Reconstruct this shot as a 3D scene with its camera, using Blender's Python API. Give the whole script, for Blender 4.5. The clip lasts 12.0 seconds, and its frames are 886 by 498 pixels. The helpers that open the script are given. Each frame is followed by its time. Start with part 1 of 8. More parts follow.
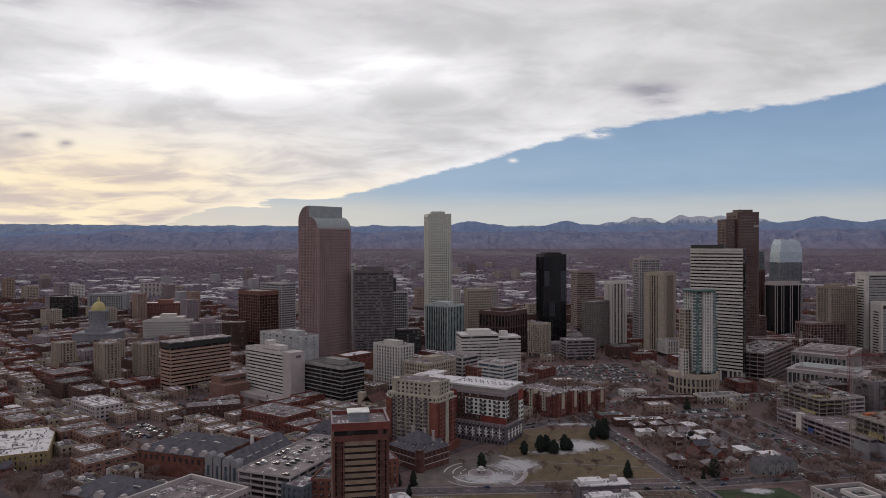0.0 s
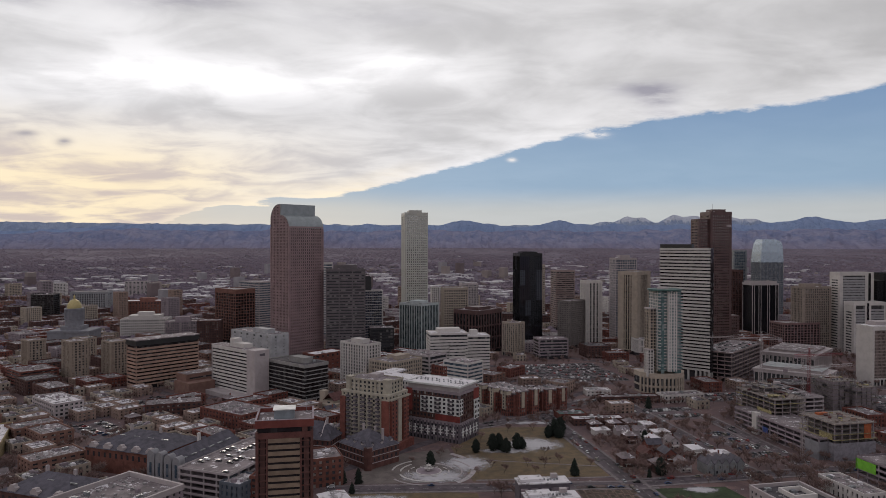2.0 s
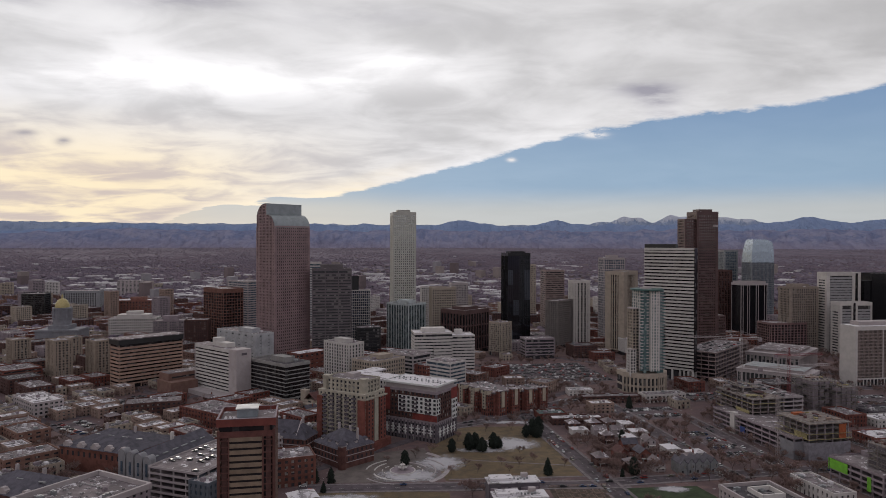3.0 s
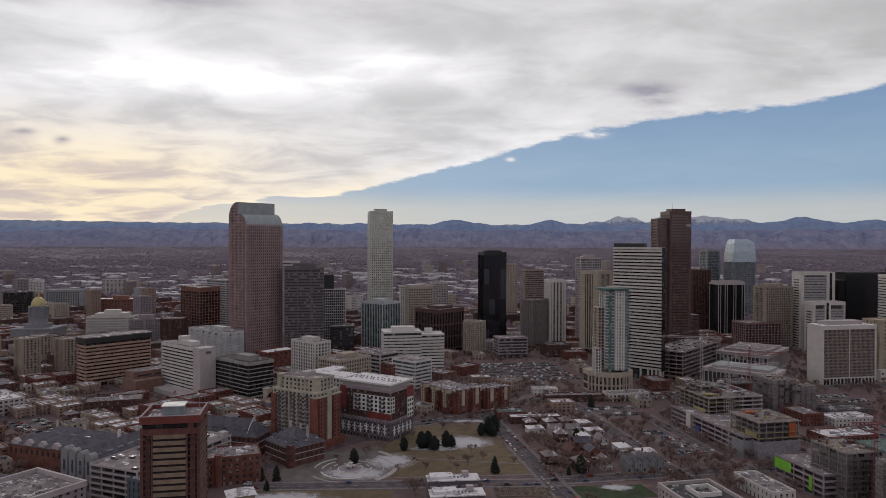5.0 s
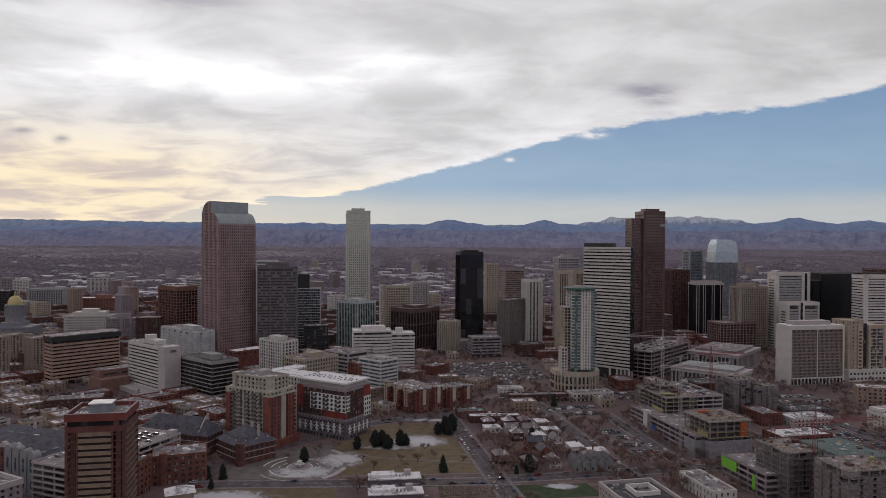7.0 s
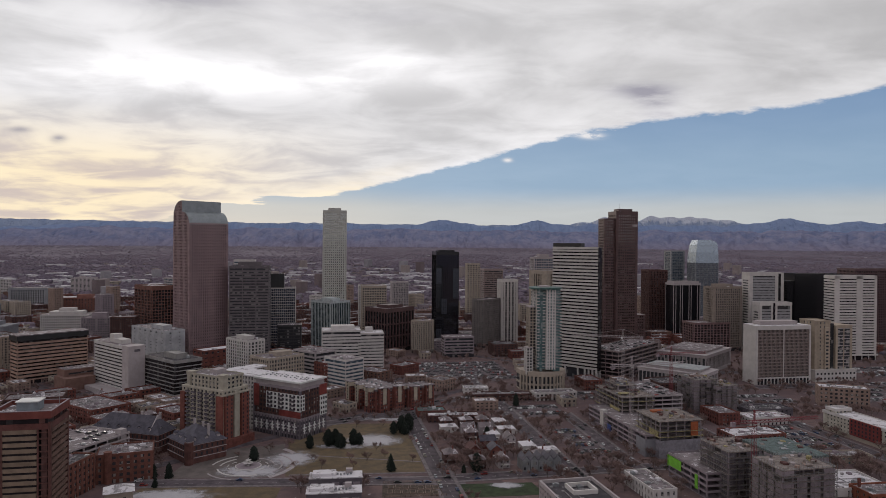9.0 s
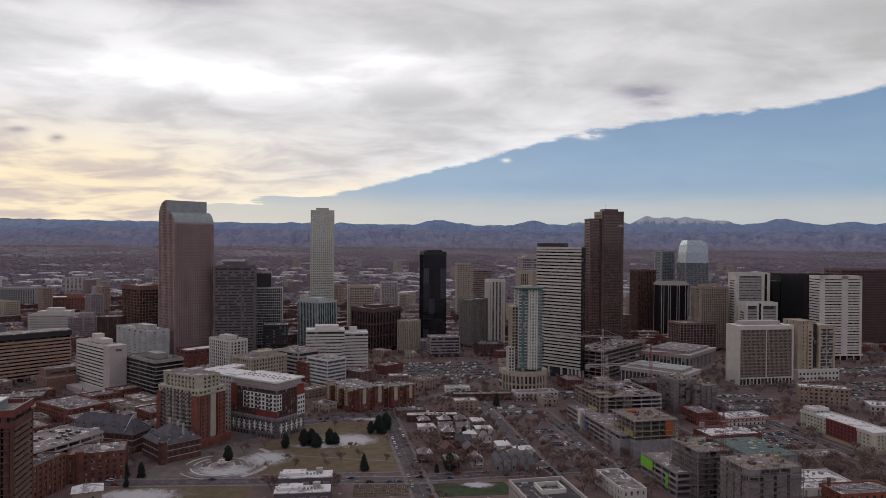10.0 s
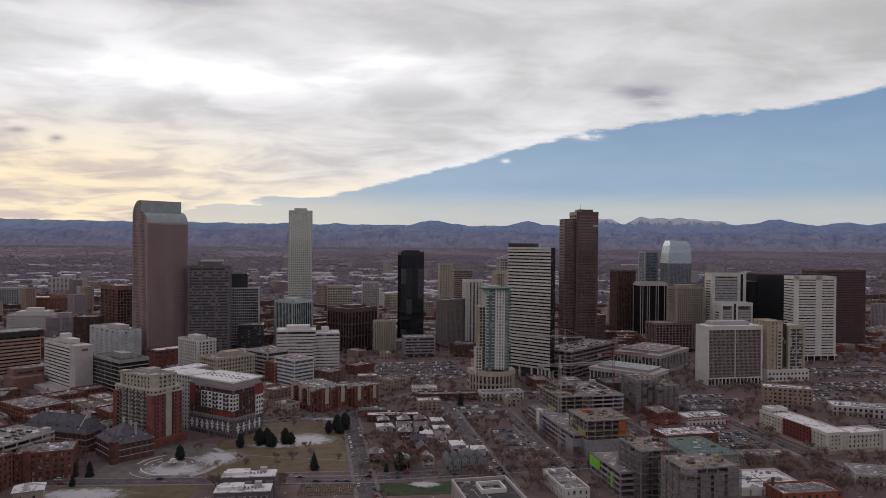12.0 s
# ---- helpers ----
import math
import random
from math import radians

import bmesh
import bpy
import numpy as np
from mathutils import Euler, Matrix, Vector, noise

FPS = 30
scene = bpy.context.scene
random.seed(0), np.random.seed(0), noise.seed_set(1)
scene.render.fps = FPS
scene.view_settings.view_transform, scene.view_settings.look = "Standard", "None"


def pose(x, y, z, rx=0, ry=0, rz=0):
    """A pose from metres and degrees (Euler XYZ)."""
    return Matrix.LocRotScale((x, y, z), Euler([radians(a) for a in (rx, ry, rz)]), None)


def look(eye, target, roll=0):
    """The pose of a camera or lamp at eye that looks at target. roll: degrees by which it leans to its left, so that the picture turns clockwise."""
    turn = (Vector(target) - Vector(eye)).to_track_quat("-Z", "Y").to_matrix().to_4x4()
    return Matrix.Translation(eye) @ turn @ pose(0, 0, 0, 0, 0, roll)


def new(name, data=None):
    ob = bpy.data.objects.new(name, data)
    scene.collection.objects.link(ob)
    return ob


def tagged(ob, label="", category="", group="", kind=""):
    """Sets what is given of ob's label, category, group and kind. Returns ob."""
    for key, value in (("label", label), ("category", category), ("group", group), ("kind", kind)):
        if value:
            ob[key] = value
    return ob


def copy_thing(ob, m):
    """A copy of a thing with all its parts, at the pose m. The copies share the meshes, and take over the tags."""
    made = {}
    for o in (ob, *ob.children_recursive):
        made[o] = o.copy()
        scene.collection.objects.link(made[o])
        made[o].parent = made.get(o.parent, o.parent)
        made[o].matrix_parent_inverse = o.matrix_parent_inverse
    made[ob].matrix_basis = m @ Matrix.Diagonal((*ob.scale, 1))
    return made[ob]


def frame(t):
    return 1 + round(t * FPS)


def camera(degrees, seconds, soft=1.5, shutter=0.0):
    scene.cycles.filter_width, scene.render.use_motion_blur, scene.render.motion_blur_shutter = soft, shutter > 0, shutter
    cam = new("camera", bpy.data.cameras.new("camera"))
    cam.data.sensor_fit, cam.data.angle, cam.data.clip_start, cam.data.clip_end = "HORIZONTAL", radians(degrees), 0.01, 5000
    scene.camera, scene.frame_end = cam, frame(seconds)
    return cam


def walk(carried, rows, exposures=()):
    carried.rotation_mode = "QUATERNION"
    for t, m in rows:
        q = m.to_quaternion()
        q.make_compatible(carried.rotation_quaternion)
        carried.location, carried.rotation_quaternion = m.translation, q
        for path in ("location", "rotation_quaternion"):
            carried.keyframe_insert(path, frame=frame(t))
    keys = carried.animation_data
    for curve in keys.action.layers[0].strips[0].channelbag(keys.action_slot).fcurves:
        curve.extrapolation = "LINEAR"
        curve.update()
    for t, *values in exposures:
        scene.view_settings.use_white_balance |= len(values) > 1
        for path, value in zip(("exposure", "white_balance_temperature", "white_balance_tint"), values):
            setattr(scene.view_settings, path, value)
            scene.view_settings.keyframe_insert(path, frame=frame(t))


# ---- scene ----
cam = camera(65.0, 12.0, soft=0.8)
METRES, EYE, TILT, LEAN, TURN = 208.0, 160.0, 0.0, 0.0, 0.0
ROWS = [
    (0.0, 0.0, 0.0, 0.0, -0.0, -0.46, 0.15),
    (0.5, 0.0415, -0.0006, -0.001, -0.04, -0.48, 0.09),
    (1.0, 0.083, -0.0008, -0.0016, -0.06, -0.49, 0.06),
    (1.5, 0.1252, -0.0013, -0.0026, -0.1, -0.5, 0.01),
    (2.0, 0.1675, -0.0015, -0.0035, -0.12, -0.52, -0.03),
    (2.5, 0.2098, -0.0022, -0.0044, -0.14, -0.53, -0.07),
    (3.0, 0.252, -0.0029, -0.0051, -0.17, -0.53, -0.1),
    (5.0, 0.422, -0.0067, -0.0077, -0.25, -0.57, -0.19),
    (5.5, 0.4643, -0.0072, -0.0085, -0.26, -0.56, -0.22),
    (6.0, 0.5056, -0.0077, -0.0093, -0.29, -0.57, -0.26),
    (6.5, 0.5472, -0.0086, -0.0103, -0.3, -0.57, -0.28),
    (7.0, 0.5882, -0.009, -0.0111, -0.32, -0.56, -0.32),
    (9.0, 0.7521, -0.0144, -0.0129, -0.51, -0.54, -0.41),
    (9.5, 0.7938, -0.0161, -0.0135, -0.57, -0.54, -0.45),
    (10.0, 0.8353, -0.0175, -0.0133, -0.63, -0.53, -0.46),
    (10.5, 0.8763, -0.019, -0.0134, -0.68, -0.52, -0.49),
    (11.0, 0.9175, -0.021, -0.013, -0.68, -0.49, -0.48),
    (11.5, 0.9585, -0.0226, -0.0134, -0.69, -0.49, -0.47),
    (12.0, 0.9995, -0.0239, -0.0143, -0.67, -0.48, -0.49),
]
walk(cam, [(t, pose(0, 0, EYE, TILT, LEAN, TURN) @ pose(METRES * x, METRES * y, METRES * z, 90 + pitch, roll, yaw)) for t, x, y, z, yaw, pitch, roll in ROWS],
     [(0.0, 0.0, 6400.0, 17.5), (12.0, 0.0, 6400.0, 17.5)])

# ---------------------------------------------------------------- node helper


def set_operation(node, v):
    node.operation = v


def set_data_type(node, v):
    node.data_type = v


def set_blend(node, v):
    node.blend_type = v


def set_interpolation(node, v):
    node.interpolation_type = v


def set_dimensions(node, v):
    node.noise_dimensions = v


def set_sky(node, v):
    node.sky_type, node.sun_disc, node.altitude = "NISHITA", False, 1600.0
    node.sun_elevation, node.sun_rotation = v


SETTERS = {"operation": set_operation, "data_type": set_data_type, "blend_type": set_blend, "interpolation_type": set_interpolation, "noise_dimensions": set_dimensions, "sky": set_sky}


class Nodes:
    """Short writing for node trees: every call adds one node and gives its output."""

    def __init__(self, tree):
        self.tree = tree
        tree.nodes.clear()

    def put(self, socket, value):
        if isinstance(value, bpy.types.NodeSocket):
            self.tree.links.new(value, socket)
        elif value is not None:
            socket.default_value = value

    def add(self, kind, outlet=0, settings=None, **inputs):
        node = self.tree.nodes.new(kind)
        for key, value in (settings or {}).items():
            SETTERS[key](node, value)
        for key, value in inputs.items():
            self.put(node.inputs[int(key[1:]) if key[0] == "i" and key[1:].isdigit() else key], value)
        return node.outputs[outlet]

    def math(self, operation, a, b=None, c=None):
        return self.add("ShaderNodeMath", 0, {"operation": operation}, i0=a, i1=b, i2=c)

    def vmath(self, operation, a, b=None):
        return self.add("ShaderNodeVectorMath", 0, {"operation": operation}, i0=a, i1=b)

    def mix(self, factor, a, b, blend="MIX"):
        return self.add("ShaderNodeMix", 2, {"data_type": "RGBA", "blend_type": blend}, i0=factor, i6=a, i7=b)

    def noise(self, vector, scale, detail=4.0, rough=0.55, distort=0.0):
        return self.add("ShaderNodeTexNoise", 0, None, Vector=vector, Scale=scale, Detail=detail, Roughness=rough, Distortion=distort)

    def steps(self, value, low, high, out_low=0.0, out_high=1.0, smooth=True):
        return self.add("ShaderNodeMapRange", 0, {"interpolation_type": "SMOOTHSTEP" if smooth else "LINEAR"}, i0=value, i1=low, i2=high, i3=out_low, i4=out_high)


# ---------------------------------------------------------------- world and sun
SUN_SIDE, SUN_HEIGHT = -19.0, 13.0

world = bpy.data.worlds.new("evening_sky")
scene.world = world
world.use_nodes = True
n = Nodes(world.node_tree)
way = n.add("ShaderNodeTexCoord", 0)
part_xyz = world.node_tree.nodes.new("ShaderNodeSeparateXYZ")
world.node_tree.links.new(way, part_xyz.inputs[0])
wx, wy, wz = part_xyz.outputs
# the clear blue part
nishita = n.add("ShaderNodeTexSky", 0, {"sky": (radians(SUN_HEIGHT), radians(SUN_SIDE))})
nishita = n.mix(1.0, nishita, (0.055, 0.055, 0.055, 1), "MULTIPLY")
low_sky = n.mix(n.steps(wz, 0.09, 0.21), (0.240, 0.395, 0.535, 1), (0.132, 0.268, 0.450, 1))
low_sky = n.mix(n.steps(wz, 0.042, 0.082), (0.480, 0.530, 0.520, 1), low_sky)
clear = n.mix(0.10, low_sky, nishita)
left = n.steps(n.math("DIVIDE", wx, n.math("MAXIMUM", wy, 0.05)), -0.30, -0.60)
clear = n.mix(n.math("MULTIPLY", left, n.steps(wz, 0.12, 0.03)), clear, (0.88, 0.70, 0.40, 1))
# the cloud deck: its straight edge, its streaks and its thin bright places
near_up = n.math("ADD", n.math("MAXIMUM", wz, 0.0), 0.16)
soft_deck = n.add("ShaderNodeCombineXYZ", 0, None, i0=n.math("DIVIDE", wx, near_up), i1=n.math("DIVIDE", wy, near_up), i2=0.0)
warp = n.noise(soft_deck, 2.2, 6.0, 0.62)
warp2 = n.noise(soft_deck, 11.0, 5.0, 0.65)
# the deck's lower edge: its slope upwards over its slope sideways, for the part of the sky that lies ahead
side = n.math("DIVIDE", wx, n.math("MAXIMUM", wy, 0.05))
high = n.math("DIVIDE", wz, n.math("MAXIMUM", wy, 0.05))
held = n.math("MAXIMUM", n.math("MINIMUM", side, 0.66), -0.36)
edge = -1.24938
for factor in (2.83624, -0.49559, -0.99416, 0.19293, 0.26528, 0.10079):
    edge = n.math("ADD", n.math("MULTIPLY", held, edge), factor)
edge = n.math("SUBTRACT", edge, n.math("MULTIPLY", n.steps(side, -0.30, -0.50), 0.05))
gap = n.math("DIVIDE", n.math("SUBTRACT", high, edge), n.math("ADD", n.math("MAXIMUM", edge, 0.0), 0.02))
gap = n.math("ADD", gap, n.math("MULTIPLY", n.math("SUBTRACT", warp, 0.5), 0.07))
gap = n.math("ADD", gap, n.math("MULTIPLY", n.math("SUBTRACT", warp2, 0.5), 0.10))
wisp = n.noise(n.add("ShaderNodeMapping", 0, None, Vector=way, Rotation=(0, radians(6), 0), Scale=(5, 5, 62)), 1.0, 4.0, 0.55)
gap = n.math("ADD", gap, n.math("MULTIPLY", n.math("MULTIPLY", n.math("SUBTRACT", wisp, 0.5), 0.9), n.steps(side, -0.05, -0.30)))
gap = n.math("MAXIMUM", gap, n.steps(wy, 0.30, 0.15))
cover = n.steps(gap, -0.010, 0.040)
stretched = n.add("ShaderNodeMapping", 0, None, Vector=soft_deck, Rotation=(0, 0, radians(-14)), Scale=(0.95, 1.25, 1.0))
streak = n.noise(stretched, 2.4, 8.0, 0.54, 0.6)
puff = n.noise(soft_deck, 1.9, 6.0, 0.52, 0.5)
body = n.math("ADD", n.math("MULTIPLY", streak, 0.55), n.math("MULTIPLY", puff, 0.45))


def patch(u0, v0, wide, high):
    """A soft round place of the sky, by its slopes sideways and upwards."""
    ahead = n.math("MAXIMUM", wy, 0.05)
    du = n.math("DIVIDE", n.math("SUBTRACT", n.math("DIVIDE", wx, ahead), u0), wide)
    dv = n.math("DIVIDE", n.math("SUBTRACT", n.math("DIVIDE", wz, ahead), v0), high)
    r = n.math("ADD", n.math("MULTIPLY", du, du), n.math("MULTIPLY", dv, dv))
    return n.math("MULTIPLY", n.math("POWER", 2.718, n.math("MULTIPLY", r, -1.0)), n.math("GREATER_THAN", wy, 0.06))


thin = n.math("ADD", patch(-0.44, 0.240, 0.20, 0.030), n.math("MULTIPLY", patch(-0.22, 0.232, 0.20, 0.022), 0.9))
thin = n.math("ADD", thin, n.math("MULTIPLY", patch(-0.06, 0.256, 0.09, 0.030), 0.9))
thin = n.math("ADD", thin, n.math("MULTIPLY", patch(-0.50, 0.30, 0.30, 0.06), 0.40))
thin = n.math("ADD", thin, n.math("MULTIPLY", patch(-0.45, 0.12, 0.45, 0.09), 0.40))
shade = n.steps(body, 0.36, 0.64, 0.545, 0.745)
shade = n.math("ADD", shade, n.math("MULTIPLY", thin, n.steps(body, 0.36, 0.58, 0.24, 0.40)))
rim = n.math("MULTIPLY", n.steps(gap, 0.22, 0.01), 0.14)
shade = n.math("ADD", shade, rim)
shade = n.math("MULTIPLY", shade, n.steps(n.math("DIVIDE", wx, n.math("MAXIMUM", wy, 0.05)), 0.15, 0.70, 1.0, 0.90))
shade = n.math("MULTIPLY", shade, n.steps(n.math("ABSOLUTE", n.math("SUBTRACT", n.math("DIVIDE", wx, n.math("MAXIMUM", wy, 0.05)), 0.16)), 0.05, 0.30, 1.05, 1.0))
cloud = n.mix(1.0, n.mix(n.steps(wy, 0.45, -0.35), (0.972, 0.992, 0.955, 1), (1.0, 1.0, 1.02, 1)), n.add("ShaderNodeCombineColor", 0, None, i0=shade, i1=shade, i2=shade), "MULTIPLY")
side_l = n.steps(n.math("DIVIDE", wx, n.math("MAXIMUM", wy, 0.05)), 0.02, -0.50)
warm = n.math("MULTIPLY", n.steps(wz, 0.19, 0.08), side_l)
cloud = n.mix(n.math("MULTIPLY", warm, 0.95), cloud, n.mix(n.steps(body, 0.40, 0.58), (0.64, 0.56, 0.48, 1), (1.0, 0.87, 0.57, 1)))
# the sunlit lower lip of the deck on the sunny side
lip = n.math("MULTIPLY", n.steps(gap, 0.34, 0.04), n.steps(n.math("DIVIDE", wx, n.math("MAXIMUM", wy, 0.05)), 0.03, -0.16))
lip = n.math("MULTIPLY", lip, n.steps(wz, 0.16, 0.10))
cloud = n.mix(n.math("MULTIPLY", lip, n.steps(wisp, 0.40, 0.62, 0.45, 0.85)), cloud, (1.02, 0.915, 0.66, 1))
# dark lens-shaped clouds under the deck
lens = n.math("ADD", n.math("MULTIPLY", patch(0.295, 0.221, 0.046, 0.011), 1.0), n.math("MULTIPLY", patch(-0.36, 0.35, 0.10, 0.016), 0.8))
lens = n.math("ADD", lens, n.math("MULTIPLY", patch(0.312, 0.206, 0.028, 0.011), 0.9))
lens = n.math("ADD", lens, n.math("MULTIPLY", patch(0.325, 0.186, 0.030, 0.005), 0.6))
lens = n.math("ADD", lens, n.math("MULTIPLY", patch(-0.60, 0.35, 0.05, 0.012), 0.6))
lens = n.math("ADD", lens, n.math("MULTIPLY", patch(-0.10, 0.325, 0.13, 0.020), 0.28))
lens = n.math("ADD", lens, patch(-0.5415, 0.144, 0.011, 0.006))
lens = n.math("ADD", lens, n.math("MULTIPLY", patch(-0.597, 0.157, 0.018, 0.0045), 0.8))
lens = n.math("MULTIPLY", lens, n.steps(n.noise(n.add("ShaderNodeMapping", 0, None, Vector=way, Scale=(14, 14, 70)), 1.0, 5.0, 0.6), 0.30, 0.62, 0.35, 1.0))
cloud = n.mix(n.math("MULTIPLY", n.math("MINIMUM", lens, 1.0), 0.85), cloud, (0.30, 0.30, 0.345, 1))
scrap = n.math("MULTIPLY", n.math("ADD", n.math("MULTIPLY", patch(0.101, 0.119, 0.006, 0.0028), 0.8), patch(0.220, 0.155, 0.016, 0.004)), n.steps(warp2, 0.36, 0.50, 0.4, 1.3))
sky = n.mix(n.math("MINIMUM", n.math("ADD", cover, scrap), 1.0), clear, cloud)
sky = n.mix(n.steps(wz, 0.004, -0.004), sky, (0.12, 0.115, 0.13, 1))
n.put(n.tree.nodes.new("ShaderNodeOutputWorld").inputs[0], n.add("ShaderNodeBackground", 0, None, Color=sky, Strength=1.0))

sun_data = bpy.data.lights.new("sun", "SUN")
sun_data.energy, sun_data.angle, sun_data.color = 0.6, radians(14), (1.0, 0.90, 0.74)
sun = new("sun", sun_data)
sun.matrix_basis = look((0, 0, 0), (-math.sin(radians(SUN_SIDE)), -math.cos(radians(SUN_SIDE)), -math.tan(radians(SUN_HEIGHT))))

# ---------------------------------------------------------------- materials


def surface(name, colour, rough=0.8, vary=0.25, size=3.0, fine=0.25, metal=0.0, bump=0.15, tint=None, piece=0.08, spec=0.35):
    """A worn surface: stains of that size in metres, grain, a little relief, and a small step from piece to piece."""
    m = bpy.data.materials.new(name)
    m.use_nodes = True
    k = Nodes(m.node_tree)
    place = k.add("ShaderNodeNewGeometry", 0)
    big = k.noise(place, 1.0 / size, 5.0, 0.6, 0.3)
    small = k.noise(place, 1.0 / fine, 3.0, 0.6)
    c = (*colour, 1)
    other = (*(tint or [v * (1 - 1.6 * vary) for v in colour]), 1)
    col = k.mix(k.steps(big, 0.35, 0.68), c, other)
    grain = k.steps(small, 0.3, 0.7, 1 - 0.5 * vary, 1 + 0.3 * vary, False)
    rnd = k.add("ShaderNodeObjectInfo", 5)
    grain = k.math("MULTIPLY", grain, k.steps(rnd, 0, 1, 1 - piece, 1 + piece, False))
    col = k.mix(1.0, col, k.add("ShaderNodeCombineColor", 0, None, i0=grain, i1=grain, i2=grain), "MULTIPLY")
    relief = k.add("ShaderNodeBump", 0, None, Strength=bump, Distance=0.05, Height=small)
    out = k.add("ShaderNodeBsdfPrincipled", 0, None, **{"Base Color": col, "Roughness": k.steps(big, 0.3, 0.7, rough, min(1.0, rough + 0.1), False), "Metallic": metal, "Normal": relief, "Specular IOR Level": spec})
    k.put(k.tree.nodes.new("ShaderNodeOutputMaterial").inputs[0], out)
    return m


def glazing(name, colour, blind, share=0.25, bay=3.0, floor=3.9, rough=0.12, metal=0.0, spec=0.6, out_of_true=0.012):
    """Window glass of a building: panes by bay and floor, some with blinds drawn behind them, each set a little out of true."""
    m = bpy.data.materials.new(name)
    m.use_nodes = True
    k = Nodes(m.node_tree)
    place = k.add("ShaderNodeTexCoord", 3)
    cell = k.vmath("SNAP", k.vmath("ADD", place, (0.37, 0.41, 0.03)), (bay, bay, floor))
    seed = k.add("ShaderNodeTexWhiteNoise", 0, {"noise_dimensions": "3D"}, Vector=cell)
    tone = k.add("ShaderNodeTexWhiteNoise", 1, {"noise_dimensions": "3D"}, Vector=k.vmath("ADD", cell, (7.3, 1.1, 3.7)))
    drawn = k.math("GREATER_THAN", seed, 1 - share)
    dark = k.mix(k.steps(seed, 0, 1, 0, 1, False), (*colour, 1), (*[v * 0.7 for v in colour], 1))
    col = k.mix(drawn, dark, (*blind, 1))
    tilt = k.vmath("ADD", k.add("ShaderNodeNewGeometry", 1), k.vmath("SCALE", k.vmath("SUBTRACT", tone, (0.5, 0.5, 0.5))))
    tilt.node.inputs[1].links[0].from_node.inputs["Scale"].default_value = out_of_true
    out = k.add("ShaderNodeBsdfPrincipled", 0, None, **{"Base Color": col, "Roughness": k.steps(drawn, 0, 1, rough, 0.35, False), "Metallic": metal, "Specular IOR Level": spec, "Normal": k.vmath("NORMALIZE", tilt)})
    k.put(k.tree.nodes.new("ShaderNodeOutputMaterial").inputs[0], out)
    return m


brown_granite = surface("brown_granite", (0.262, 0.180, 0.186), 0.4, 0.15, 9)
red_granite = surface("red_granite", (0.094, 0.053, 0.052), 0.4, 0.18, 9)
white_granite = surface("white_granite", (0.44, 0.42, 0.405), 0.5, 0.08, 12)
white_concrete = surface("white_concrete", (0.485, 0.455, 0.44), 0.8, 0.08, 7)
pale_concrete = surface("pale_concrete", (0.356, 0.315, 0.318), 0.85, 0.08, 6)
grey_concrete = surface("grey_concrete", (0.256, 0.212, 0.234), 0.88, 0.15, 5)
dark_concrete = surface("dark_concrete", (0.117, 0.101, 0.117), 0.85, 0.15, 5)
beige_stone = surface("beige_stone", (0.345, 0.29, 0.24), 0.8, 0.12, 6)
tan_brick = surface("tan_brick", (0.288, 0.205, 0.171), 0.85, 0.2, 4)
red_brick = surface("red_brick", (0.167, 0.059, 0.047), 0.88, 0.25, 4)
dark_brick = surface("dark_brick", (0.096, 0.048, 0.043), 0.88, 0.25, 4)
bright_red = surface("bright_red_panel", (0.21, 0.042, 0.036), 0.7, 0.2, 4)
black_metal = surface("black_metal", (0.016, 0.016, 0.018), 0.35, 0.2, 6, spec=0.5)
grey_metal = surface("grey_metal", (0.30, 0.31, 0.32), 0.45, 0.2, 4, metal=0.5)
white_metal = surface("white_metal", (0.62, 0.62, 0.61), 0.6, 0.12, 5)
green_metal = surface("green_metal", (0.046, 0.098, 0.092), 0.5, 0.2, 5)


